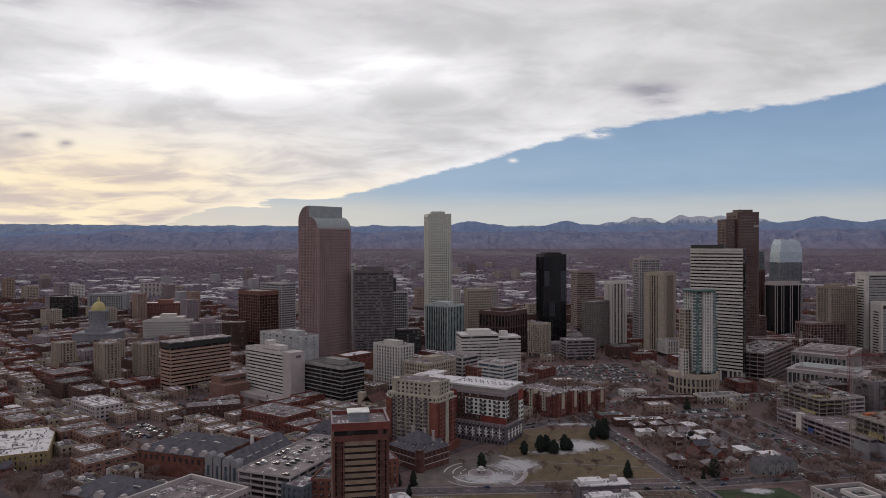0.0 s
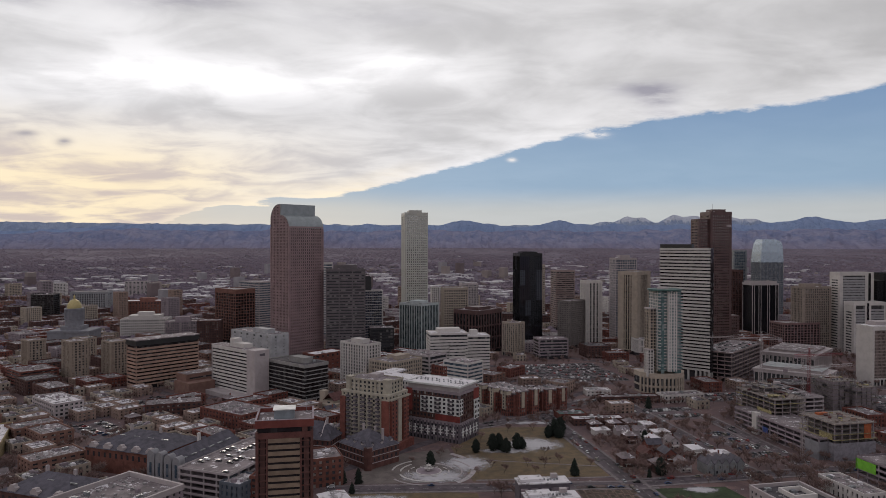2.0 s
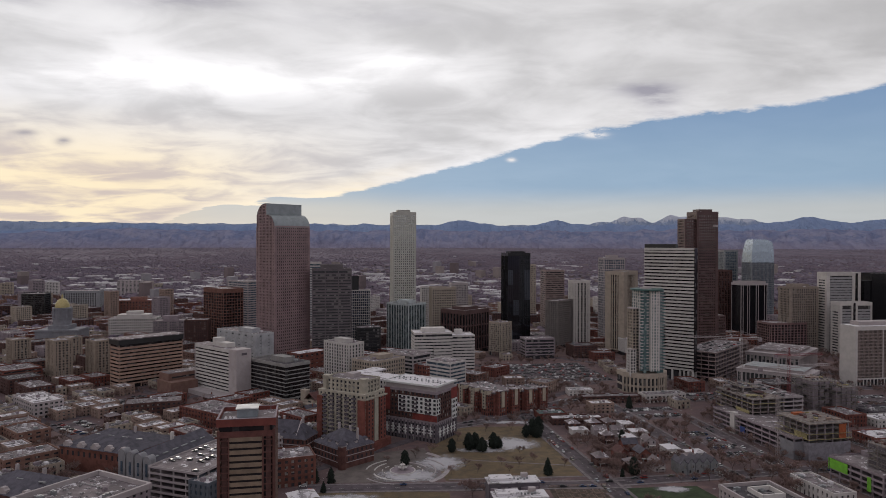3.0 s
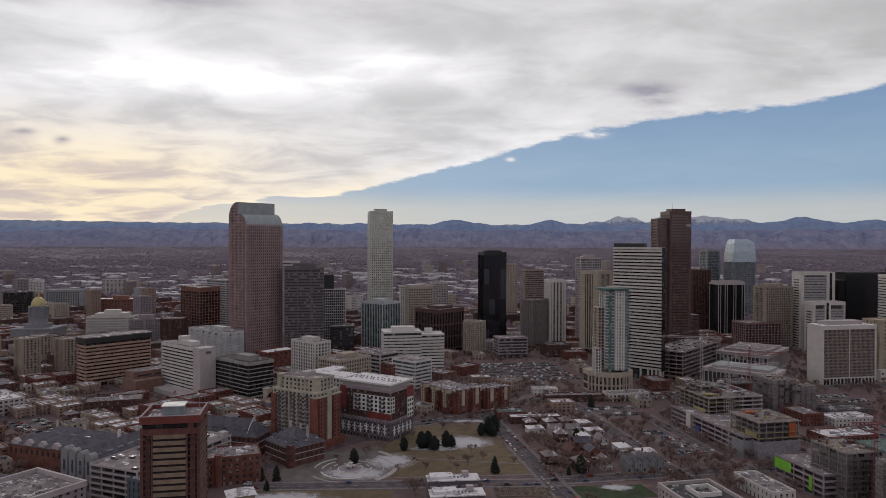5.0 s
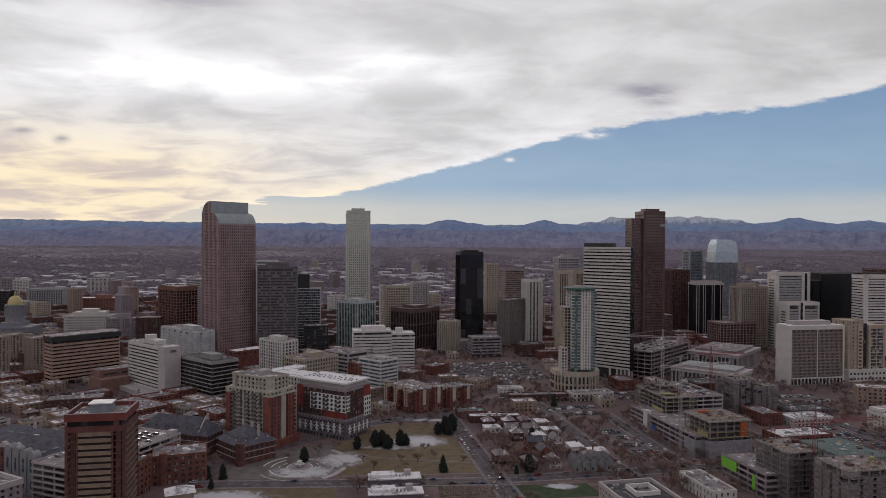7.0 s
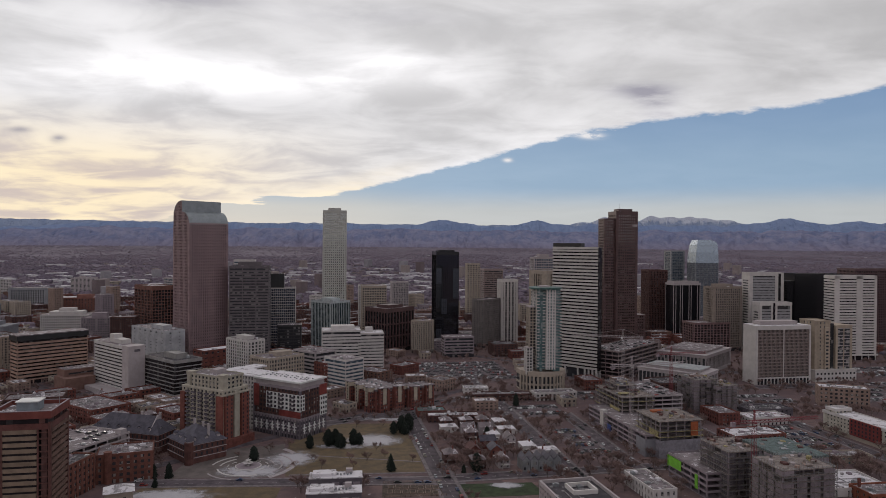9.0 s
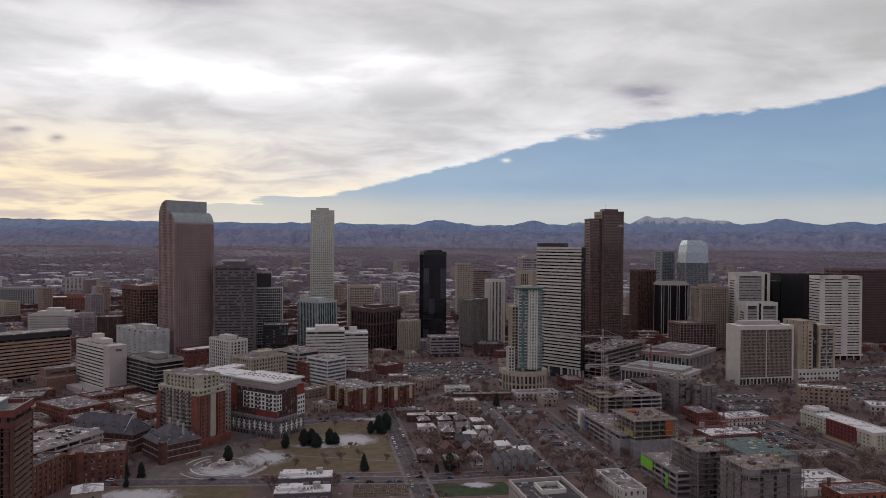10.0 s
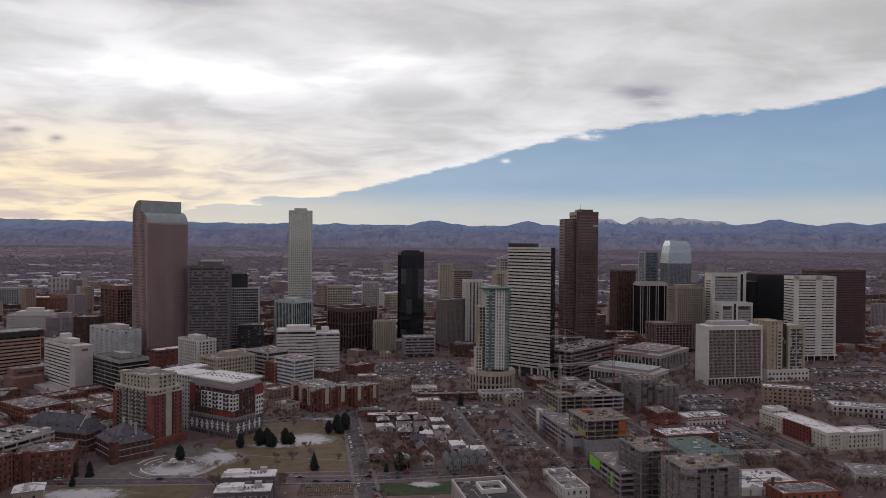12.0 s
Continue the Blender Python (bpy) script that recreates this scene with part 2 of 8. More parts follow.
def old_roof(name, colour, snow_share, patch_size=5.0):
    """Flat roofing with seams, patched felt and what is left of the snow."""
    m = bpy.data.materials.new(name)
    m.use_nodes = True
    k = Nodes(m.node_tree)
    place = k.add("ShaderNodeNewGeometry", 0)
    shift = k.vmath("ADD", place, k.add("ShaderNodeCombineXYZ", 0, None, i0=k.math("MULTIPLY", k.add("ShaderNodeObjectInfo", 5), 90.0)))
    stain = k.noise(shift, 1 / 7.0, 5, 0.62, 0.4)
    fine = k.noise(place, 1 / 0.5, 3, 0.6)
    c = k.mix(k.steps(stain, 0.35, 0.65), (*colour, 1), (*[v * 0.62 for v in colour], 1))
    sheet = k.add("ShaderNodeTexWhiteNoise", 0, {"noise_dimensions": "3D"}, Vector=k.vmath("SNAP", k.add("ShaderNodeTexCoord", 3), (3.1, 7.3, 50.0)))
    shade = k.math("MULTIPLY", k.steps(sheet, 0, 1, 0.86, 1.12, False), k.steps(fine, 0.3, 0.7, 0.92, 1.06, False))
    c = k.mix(1.0, c, k.add("ShaderNodeCombineColor", 0, None, i0=shade, i1=shade, i2=shade), "MULTIPLY")
    lies = k.math("ADD", k.math("MULTIPLY", k.noise(shift, 1 / patch_size, 5, 0.62, 0.6), 0.8), k.math("MULTIPLY", k.noise(place, 1 / 1.1, 3, 0.6), 0.2))
    there = k.steps(lies, 0.735 - 0.42 * snow_share, 0.775 - 0.42 * snow_share)
    c = k.mix(k.math("MULTIPLY", there, 0.88), c, (0.60, 0.575, 0.60, 1))
    out = k.add("ShaderNodeBsdfPrincipled", 0, None, **{"Base Color": c, "Roughness": 0.9, "Specular IOR Level": 0.3, "Normal": k.add("ShaderNodeBump", 0, None, Strength=0.3, Distance=0.06, Height=lies)})
    k.put(k.tree.nodes.new("ShaderNodeOutputMaterial").inputs[0], out)
    return m


roof_grey = old_roof("roof_gravel_grey", (0.205, 0.172, 0.180), 0.42)
roof_dark = old_roof("roof_felt_dark", (0.072, 0.064, 0.072), 0.25)
roof_white = old_roof("roof_membrane_white", (0.36, 0.335, 0.345), 0.72, 8.0)
slate = surface("roof_slate", (0.083, 0.076, 0.097), 0.75, 0.25, 4)
red_tile = surface("roof_red_tile", (0.100, 0.044, 0.042), 0.85, 0.25, 4)
asphalt = surface("asphalt", (0.100, 0.080, 0.091), 0.9, 0.3, 7, bump=0.1)
old_asphalt = surface("old_asphalt", (0.129, 0.101, 0.111), 0.92, 0.35, 9, bump=0.1)
paving = surface("paving", (0.177, 0.151, 0.157), 0.9, 0.25, 3)
line_paint = surface("line_paint", (0.55, 0.54, 0.50), 0.8, 0.3, 2)
gold_leaf = surface("gold_leaf", (0.42, 0.35, 0.17), 0.45, 0.12, 2, metal=0.6)


def snow_cover():
    """Thin old snow that breaks up into the turf towards the edge of its patch."""
    m = bpy.data.materials.new("thin_snow")
    m.use_nodes = True
    k = Nodes(m.node_tree)
    place = k.add("ShaderNodeNewGeometry", 0)
    box = k.vmath("SUBTRACT", k.add("ShaderNodeTexCoord", 0), (0.5, 0.5, 1.0))
    xyz = k.add("ShaderNodeSeparateXYZ", 0, None, i0=box).node.outputs
    r = k.math("SQRT", k.math("ADD", k.math("MULTIPLY", xyz[0], xyz[0]), k.math("MULTIPLY", xyz[1], xyz[1])))
    fray = k.math("ADD", k.math("MULTIPLY", k.noise(place, 1 / 6.0, 6, 0.65), 0.42), k.math("MULTIPLY", k.noise(place, 1 / 0.9, 4, 0.6), 0.16))
    there = k.math("MULTIPLY", k.steps(k.math("ADD", r, fray), 0.68, 0.42), 0.85)
    col = k.mix(k.noise(place, 0.8, 4, 0.6), (0.36, 0.34, 0.36, 1), (0.54, 0.53, 0.56, 1))
    white = k.add("ShaderNodeBsdfPrincipled", 0, None, **{"Base Color": col, "Roughness": 0.8})
    k.put(k.tree.nodes.new("ShaderNodeOutputMaterial").inputs[0], k.add("ShaderNodeMixShader", 0, None, i0=there, i1=k.add("ShaderNodeBsdfTransparent", 0), i2=white))
    return m


snow = snow_cover()
lime_wrap = surface("lime_green_wrap", (0.15, 0.42, 0.035), 0.6, 0.12, 3)
orange_net = surface("orange_net", (0.36, 0.095, 0.035), 0.7, 0.2, 2)
yellow_board = surface("yellow_sheathing", (0.34, 0.29, 0.15), 0.8, 0.35, 1.2)
blue_tarp = surface("blue_tarp", (0.03, 0.06, 0.22), 0.6, 0.2, 2)
crane_red = surface("crane_red_paint", (0.20, 0.040, 0.048), 0.5, 0.2, 2)
bark = surface("bark", (0.150, 0.111, 0.096), 0.95, 0.3, 1)
twigs = surface("bare_twigs", (0.254, 0.169, 0.153), 0.95, 0.3, 2, piece=0.3)
needles = surface("needles", (0.011, 0.017, 0.012), 0.9, 0.35, 1.2, piece=0.2)

dark_glass = glazing("dark_glass", (0.085, 0.088, 0.100), (0.15, 0.142, 0.14), 0.16, metal=0.6)
black_glass = glazing("black_glass", (0.048, 0.046, 0.052), (0.055, 0.052, 0.056), 0.2, 3, 3.9, 0.10, metal=0.75)
mirror_granite_glass = glazing("silver_coated_glass", (0.30, 0.315, 0.30), (0.30, 0.30, 0.28), 0.15, 3, 3.75, 0.08, metal=0.92, out_of_true=0.003)
brown_coated_glass = glazing("brown_coated_glass", (0.130, 0.108, 0.104), (0.12, 0.10, 0.098), 0.15, 3, 3.9, 0.08, metal=0.9, out_of_true=0.003)
dark_mirror_panes = glazing("dark_mirror_panes", (0.085, 0.092, 0.112), (0.078, 0.086, 0.104), 0.35, 9.0, 23.4, 0.05, metal=0.9, out_of_true=0.002)
blue_glass = glazing("blue_glass", (0.060, 0.085, 0.115), (0.085, 0.108, 0.138), 0.25, 3, 3.9, 0.08, spec=0.8)
teal_glass = glazing("teal_glass", (0.095, 0.152, 0.158), (0.15, 0.20, 0.20), 0.25, 2.4, 3.2, 0.1, spec=0.8)
grey_glass = glazing("grey_glass", (0.055, 0.060, 0.066), (0.22, 0.21, 0.20), 0.25)
home_glass = glazing("home_glass", (0.040, 0.041, 0.048), (0.21, 0.195, 0.18), 0.2, 1.6, 3.0)
black_wall = surface("black_curtain_wall", (0.011, 0.011, 0.014), 0.16, 0.1, 20, 3.0, bump=0.02, piece=0.0, spec=0.45)
crown_glass = surface("crown_glass", (0.30, 0.355, 0.41), 0.22, 0.06, 9, metal=0.6, bump=0.02)

# ---------------------------------------------------------------- building blocks


class Solid:
    """Collects boxes and other closed shapes for one mesh."""

    def __init__(self):
        self.v, self.f = [], []

    def box(self, x0, x1, y0, y1, z0, z1):
        b = len(self.v)
        self.v += [(x, y, z) for z in (z0, z1) for x, y in ((x0, y0), (x1, y0), (x1, y1), (x0, y1))]
        self.f += [(b, b + 3, b + 2, b + 1), (b + 4, b + 5, b + 6, b + 7), (b, b + 1, b + 5, b + 4), (b + 1, b + 2, b + 6, b + 5), (b + 2, b + 3, b + 7, b + 6), (b + 3, b, b + 4, b + 7)]
        return self

    def block(self, w, d, z0, z1, x=0.0, y=0.0):
        return self.box(x - w / 2, x + w / 2, y - d / 2, y + d / 2, z0, z1)

    def ring(self, w, d, z0, z1, t=0.5, x=0.0, y=0.0):
        self.box(x - w / 2, x + w / 2, y - d / 2, y - d / 2 + t, z0, z1)
        self.box(x - w / 2, x + w / 2, y + d / 2 - t, y + d / 2, z0, z1)
        self.box(x - w / 2, x - w / 2 + t, y - d / 2 + t, y + d / 2 - t, z0, z1)
        return self.box(x + w / 2 - t, x + w / 2, y - d / 2 + t, y + d / 2 - t, z0, z1)

    def prism(self, outline, z0, z1):
        b, k = len(self.v), len(outline)
        self.v += [(x, y, z0) for x, y in outline] + [(x, y, z1) for x, y in outline]
        self.f += [tuple(b + i for i in reversed(range(k))), tuple(b + k + i for i in range(k))]
        self.f += [(b + i, b + (i + 1) % k, b + k + (i + 1) % k, b + k + i) for i in range(k)]
        return self

    def profile(self, outline, y0, y1):
        """An outline in x and z, drawn out along y."""
        b, k = len(self.v), len(outline)
        self.v += [(x, y0, z) for x, z in outline] + [(x, y1, z) for x, z in outline]
        self.f += [tuple(b + i for i in range(k)), tuple(b + k + i for i in reversed(range(k)))]
        self.f += [(b + (i + 1) % k, b + i, b + k + i, b + k + (i + 1) % k) for i in range(k)]
        return self

    def tube(self, r0, r1, z0, z1, sides=10, x=0.0, y=0.0):
        b = len(self.v)
        for r, z in ((r0, z0), (r1, z1)):
            self.v += [(x + r * math.cos(2 * math.pi * i / sides), y + r * math.sin(2 * math.pi * i / sides), z) for i in range(sides)]
        self.f += [(b + i, b + (i + 1) % sides, b + sides + (i + 1) % sides, b + sides + i) for i in range(sides)]
        self.f += [tuple(b + i for i in reversed(range(sides))), tuple(b + sides + i for i in range(sides))]
        return self

    def stick(self, a, b, ra, rb, sides=4):
        a, b = Vector(a), Vector(b)
        q = (b - a).to_track_quat("Z", "Y").to_matrix()
        k = len(self.v)
        for c, r in ((a, ra), (b, rb)):
            self.v += [tuple(c + q @ Vector((r * math.cos(2 * math.pi * i / sides), r * math.sin(2 * math.pi * i / sides), 0))) for i in range(sides)]
        self.f += [(k + i, k + (i + 1) % sides, k + sides + (i + 1) % sides, k + sides + i) for i in range(sides)]
        self.f += [tuple(k + i for i in reversed(range(sides))), tuple(k + sides + i for i in range(sides))]
        return self

    def gable(self, w, d, z0, rise, over=0.5, x=0.0, y=0.0):
        """A roof of two slopes, its ridge along y, with eaves."""
        a = w / 2 + over
        self.profile([(x - a, z0 - 0.2), (x, z0 + rise), (x + a, z0 - 0.2), (x + a, z0 + 0.05), (x, z0 + rise + 0.3), (x - a, z0 + 0.05)][::-1], y - d / 2 - over, y + d / 2 + over)
        return self

    def hip(self, w, d, z0, rise, x=0.0, y=0.0):
        b = len(self.v)
        s = min(w, d) / 2
        e = ((0, d / 2 - s), (0, s - d / 2)) if d >= w else ((w / 2 - s, 0), (s - w / 2, 0))
        lo = [(-w / 2, -d / 2), (w / 2, -d / 2), (w / 2, d / 2), (-w / 2, d / 2)]
        self.v += [(x + p, y + q, z0) for p, q in lo] + [(x + p, y + q, z0 + rise) for p, q in e]
        self.f += [(b + 3, b + 2, b + 1, b)]
        if d >= w:
            self.f += [(b, b + 1, b + 5), (b + 1, b + 2, b + 4, b + 5), (b + 2, b + 3, b + 4), (b + 3, b, b + 5, b + 4)]
        else:
            self.f += [(b, b + 1, b + 4, b + 5), (b + 1, b + 2, b + 4), (b + 2, b + 3, b + 5, b + 4), (b + 3, b, b + 5)]
        return self

    def mesh(self, name, material):
        m = bpy.data.meshes.new(name)
        m.from_pydata(self.v, [], self.f)
        m.materials.append(material)
        m.update()
        return m


def thing(name, label, category, x, y, a=0.0, z=0.0, group="", kind=""):
    ob = new(name)
    ob.empty_display_size = 0.5
    ob.matrix_basis = pose(x, y, z, 0, 0, a)
    return tagged(ob, label, category, group, kind)


def part(name, solid, material, parent, label="", kind="", at=(0, 0, 0), turn=0.0):
    data = solid if isinstance(solid, bpy.types.Mesh) else solid.mesh(name, material)
    ob = new(name, data)
    ob.parent = parent
    ob.location = at
    ob.rotation_euler = (0, 0, radians(turn))
    return tagged(ob, label, "", "", kind)


def spread(length, bay):
    """Even places along a side, as near to that bay as they fit."""
    k = max(1, round(length / bay))
    return [(-0.5 + i / k) * length for i in range(1, k)], length / k


def facade(root, w, d, z0, z1, wall, glass, fh=3.9, sh=1.5, bay=4.0, pier=0.7, proud=0.3, corner=1.2, single=True, x=0.0, y=0.0, crest=0.0):
    """One storeyed body: glass core, a spandrel at every floor, piers between the bays, corner piers.
    proud: how far the piers stand before the spandrels (below zero: behind them). single: every piece by itself."""
    part("glazing", Solid().block(w - 1.0, d - 1.0, z0, z1 - 0.3, x, y), glass, root)
    k = max(1, round((z1 - z0) / fh))
    step = (z1 - z0) / k
    back, ahead = max(proud, 0.0), max(-proud, 0.0)
    sw, sd, pw, pd = w - 2 * back, d - 2 * back, w - 2 * ahead, d - 2 * ahead
    whole = Solid()
    levels = [z0 + i * step - sh * 0.5 for i in range(1, k)] if sh > 0 else []
    if single and levels:
        data = Solid().block(sw, sd, 0, sh).mesh("spandrel", wall)
        for z in levels:
            part("spandrel", data, wall, root, at=(x, y, z))
    else:
        for z in levels:
            whole.block(sw, sd, z, z + sh, x, y)
    t = 0.5 + back
    spots = []
    if pier > 0:
        spots += [(p, q, pier, t) for p in spread(w, bay)[0] for q in (-pd / 2 + t / 2, pd / 2 - t / 2)]
        spots += [(p, q, t, pier) for q in spread(d, bay)[0] for p in (-pw / 2 + t / 2, pw / 2 - t / 2)]
    kinds = {}
    for p, q, lx, ly in spots:
        if single:
            if (lx, ly) not in kinds:
                kinds[lx, ly] = Solid().block(lx, ly, z0, z1 - 0.2).mesh("pier", wall)
            part("pier", kinds[lx, ly], wall, root, at=(x + p, y + q, 0))
        else:
            whole.block(lx, ly, z0, z1 - 0.2, x + p, y + q)
    if corner > 0:
        data = Solid().block(corner, corner, z0, z1 - 0.1).mesh("corner_pier", wall)
        for i in (-1, 1):
            for j in (-1, 1):
                p, q = x + i * (pw + 0.02 - corner) / 2, y + j * (pd + 0.02 - corner) / 2
                if single:
                    part("corner_pier", data, wall, root, at=(p, q, 0))
                else:
                    whole.block(corner, corner, z0, z1 - 0.1, p, q)
    if crest:
        whole.ring(w + 0.06, d + 0.06, z1 - 1.0, z1 + crest, 0.5, x, y)
    if whole.v:
        part("outer_wall", whole, wall, root, kind="stuff")


def roof_top(root, w, d, h, wall, roof=None, crown=2.0, pent=None, units=3, seed=1, x=0.0, y=0.0):
    """Top band with parapet, sunk roof, plant room and air handlers."""
    if wall:
        part("parapet", Solid().ring(w + 0.06, d + 0.06, h - crown, h, 0.6, x, y), wall, root)
    part("roof", Solid().block(w - 1.2, d - 1.2, h - crown + 0.1, h - 1.0, x, y), roof or roof_grey, root, "flat gravelled roof")
    rnd = random.Random(seed)
    if pent:
        pw, pd, ph, ox, oy = pent
        part("plant_room", Solid().block(pw, pd, h - 1.1, h + ph, x + ox, y + oy).ring(pw + 0.3, pd + 0.3, h + ph - 0.5, h + ph + 0.4, 0.4, x + ox, y + oy), wall, root)
    for i in range(units):
        uw, ud, uh = rnd.uniform(1.5, 4), rnd.uniform(1.5, 4), rnd.uniform(1.0, 2.2)
        ux, uy = rnd.uniform(-0.36, 0.36) * w, rnd.uniform(-0.36, 0.36) * d
        part("air_handler", Solid().block(uw, ud, h - 1.05, h - 1.0 + uh).tube(0.35 * min(uw, ud), 0.35 * min(uw, ud), h - 1.0 + uh, h - 0.7 + uh, 10), rnd.choice((grey_metal, roof_white, grey_concrete)), root, at=(x + ux, y + uy, 0))


def tower(label, x, y, a, w, d, h, wall, glass, name="office_tower", category="office tower", base=6.0, crown=2.5, roof=None, pent=None, units=3, seed=1, base_wall=None, group="", **style):
    root = thing(name, label, category, x, y, a, group=group)
    single = style.get("single", True)
    facade(root, w, d, base, h - crown + 0.3, wall, glass, **style)
    bw = base_wall or wall
    part("ground_storey", Solid().block(w - 0.8, d - 0.8, -0.5, base + 0.2), glass, root)
    part("base_band", Solid().block(w + 0.1, d + 0.1, base - 0.9, base + 0.6), bw, root)
    data = Solid().block(1.0, 1.0, -0.5, base - 0.9).mesh("column", bw)
    if not single:
        roof_top(root, w, d, h, wall, roof, crown, pent, min(units, 1), seed)
        return root
    for p in [-w / 2 + 0.5] + spread(w, 8)[0] + [w / 2 - 0.5]:
        for q in (-d / 2 + 0.5, d / 2 - 0.5):
            part("column", data, bw, root, at=(p, q, 0))
    for q in spread(d, 8)[0]:
        for p in (-w / 2 + 0.5, w / 2 - 0.5):
            part("column", data, bw, root, at=(p, q, 0))
    roof_top(root, w, d, h, wall, roof, crown, pent, units, seed)
    return root


# ---------------------------------------------------------------- ground and distance


def rise(r):
    """The plain's lift towards the foothills, steepened to fit the camera's view at this short range."""
    s = min(1.0, max(0.0, (r - 1700) / 2500))
    return 128 * s ** 0.75 if s > 0 else 0.0


def ground_z(x, y):
    return rise(math.hypot(x - 104, y))


def terrain_material():
    m = bpy.data.materials.new("city_ground")
    m.use_nodes = True
    k = Nodes(m.node_tree)
    place = k.add("ShaderNodeNewGeometry", 0)
    big = k.noise(place, 1 / 260, 5, 0.6)
    mid = k.noise(place, 1 / 24, 5, 0.65, 0.5)
    small = k.noise(place, 1 / 2.2, 4, 0.6)
    c = k.mix(k.steps(mid, 0.40, 0.60), (0.106, 0.072, 0.075, 1), (0.150, 0.099, 0.094, 1))
    c = k.mix(k.steps(big, 0.45, 0.65), c, (0.118, 0.080, 0.083, 1))
    c = k.mix(k.math("MULTIPLY", k.steps(small, 0.62, 0.72), 0.35), c, (0.30, 0.28, 0.285, 1))
    c = k.mix(k.math("MULTIPLY", k.steps(k.noise(place, 1 / 9, 4, 0.7), 0.56, 0.66), 0.35), c, (0.05, 0.045, 0.047, 1))
    c = k.mix(k.math("MULTIPLY", k.steps(k.noise(place, 1 / 6, 5, 0.7), 0.63, 0.68), 0.75), c, (0.46, 0.45, 0.46, 1))
    # haze painted into the colour: the ground turns purple with distance
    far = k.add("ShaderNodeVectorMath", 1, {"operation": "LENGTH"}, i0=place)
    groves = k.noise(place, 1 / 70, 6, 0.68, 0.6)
    hazed_land = k.mix(k.steps(groves, 0.42, 0.58), (0.094, 0.077, 0.106, 1), (0.132, 0.109, 0.145, 1))
    hazed_land = k.mix(k.math("MULTIPLY", k.steps(k.noise(place, 1 / 55, 5, 0.75), 0.60, 0.66), 0.5), hazed_land, (0.25, 0.235, 0.26, 1))
    c = k.mix(k.steps(far, 1400, 2500), c, hazed_land)
    out = k.add("ShaderNodeBsdfPrincipled", 0, None, **{"Base Color": c, "Roughness": 0.95, "Specular IOR Level": 0.2, "Normal": k.add("ShaderNodeBump", 0, None, Strength=0.3, Distance=0.2, Height=small)})
    k.put(k.tree.nodes.new("ShaderNodeOutputMaterial").inputs[0], out)
    return m


def build_ground():
    s = Solid()
    radii = [0, 60, 120, 200, 300, 420, 560, 720, 900, 1100, 1300, 1500, 1700, 1760, 1850, 2000, 2200, 2450, 2750, 3100, 3450, 3800, 4100, 4400, 4700, 4900]
    sides = 128
    s.v = [(104.0, 0.0, 0.0)]
    for r in radii[1:]:
        s.v += [(104 + r * math.cos(2 * math.pi * i / sides), r * math.sin(2 * math.pi * i / sides), rise(r)) for i in range(sides)]
    s.f = [(0, 1 + i, 1 + (i + 1) % sides) for i in range(sides)]
    for k in range(len(radii) - 2):
        b = 1 + k * sides
        s.f += [(b + i, b + sides + i, b + sides + (i + 1) % sides, b + (i + 1) % sides) for i in range(sides)]
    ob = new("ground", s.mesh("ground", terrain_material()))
    tagged(ob, "brown winter city ground between streets and blocks, far part painted with haze", "ground", kind="structure")


build_ground()


def mountain_material(name, rock, pale, snow_from=None):
    m = bpy.data.materials.new(name)
    m.use_nodes = True
    k = Nodes(m.node_tree)
    place = k.add("ShaderNodeNewGeometry", 0)
    a = k.noise(place, 1 / 150, 7, 0.66, 0.9)
    gully = k.add("ShaderNodeMapping", 0, None, Vector=place, Scale=(1.0, 0.35, 0.55))
    b = k.noise(gully, 1 / 34, 6, 0.62, 0.8)
    # both slope colours carry the haze of the distance
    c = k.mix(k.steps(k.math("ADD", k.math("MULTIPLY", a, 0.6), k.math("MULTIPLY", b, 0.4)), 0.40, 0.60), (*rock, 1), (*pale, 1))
    # low on the foothills a lavender band paints the haze at their foot
    if not snow_from and name == "hazed_foothill_slopes":
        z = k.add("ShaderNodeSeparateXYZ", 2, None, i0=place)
        foot_haze = k.math("ADD", z, k.math("MULTIPLY", k.math("SUBTRACT", a, 0.5), 120))
        c = k.mix(k.steps(foot_haze, 190, 125), c, k.mix(k.steps(b, 0.4, 0.6), (0.178, 0.168, 0.238, 1), (0.222, 0.208, 0.278, 1)))
    if snow_from:
        z = k.add("ShaderNodeSeparateXYZ", 2, None, i0=place)
        lift = k.math("ADD", z, k.math("MULTIPLY", k.math("SUBTRACT", b, 0.5), 120))
        c = k.mix(k.math("MULTIPLY", k.steps(lift, snow_from, snow_from + 26), 0.62), c, (0.66, 0.68, 0.74, 1))
    out = k.add("ShaderNodeBsdfPrincipled", 0, None, **{"Base Color": c, "Roughness": 1.0, "Specular IOR Level": 0.0, "Normal": k.add("ShaderNodeBump", 0, None, Strength=0.9, Distance=26.0, Height=b)})
    k.put(k.tree.nodes.new("ShaderNodeOutputMaterial").inputs[0], out)
    return m


def ridge(az, bumps, base):
    """Height of a crest over its bearing in degrees, from broad summits."""
    return base + sum(h * math.exp(-((az - c) / s) ** 2) for c, h, s in bumps)


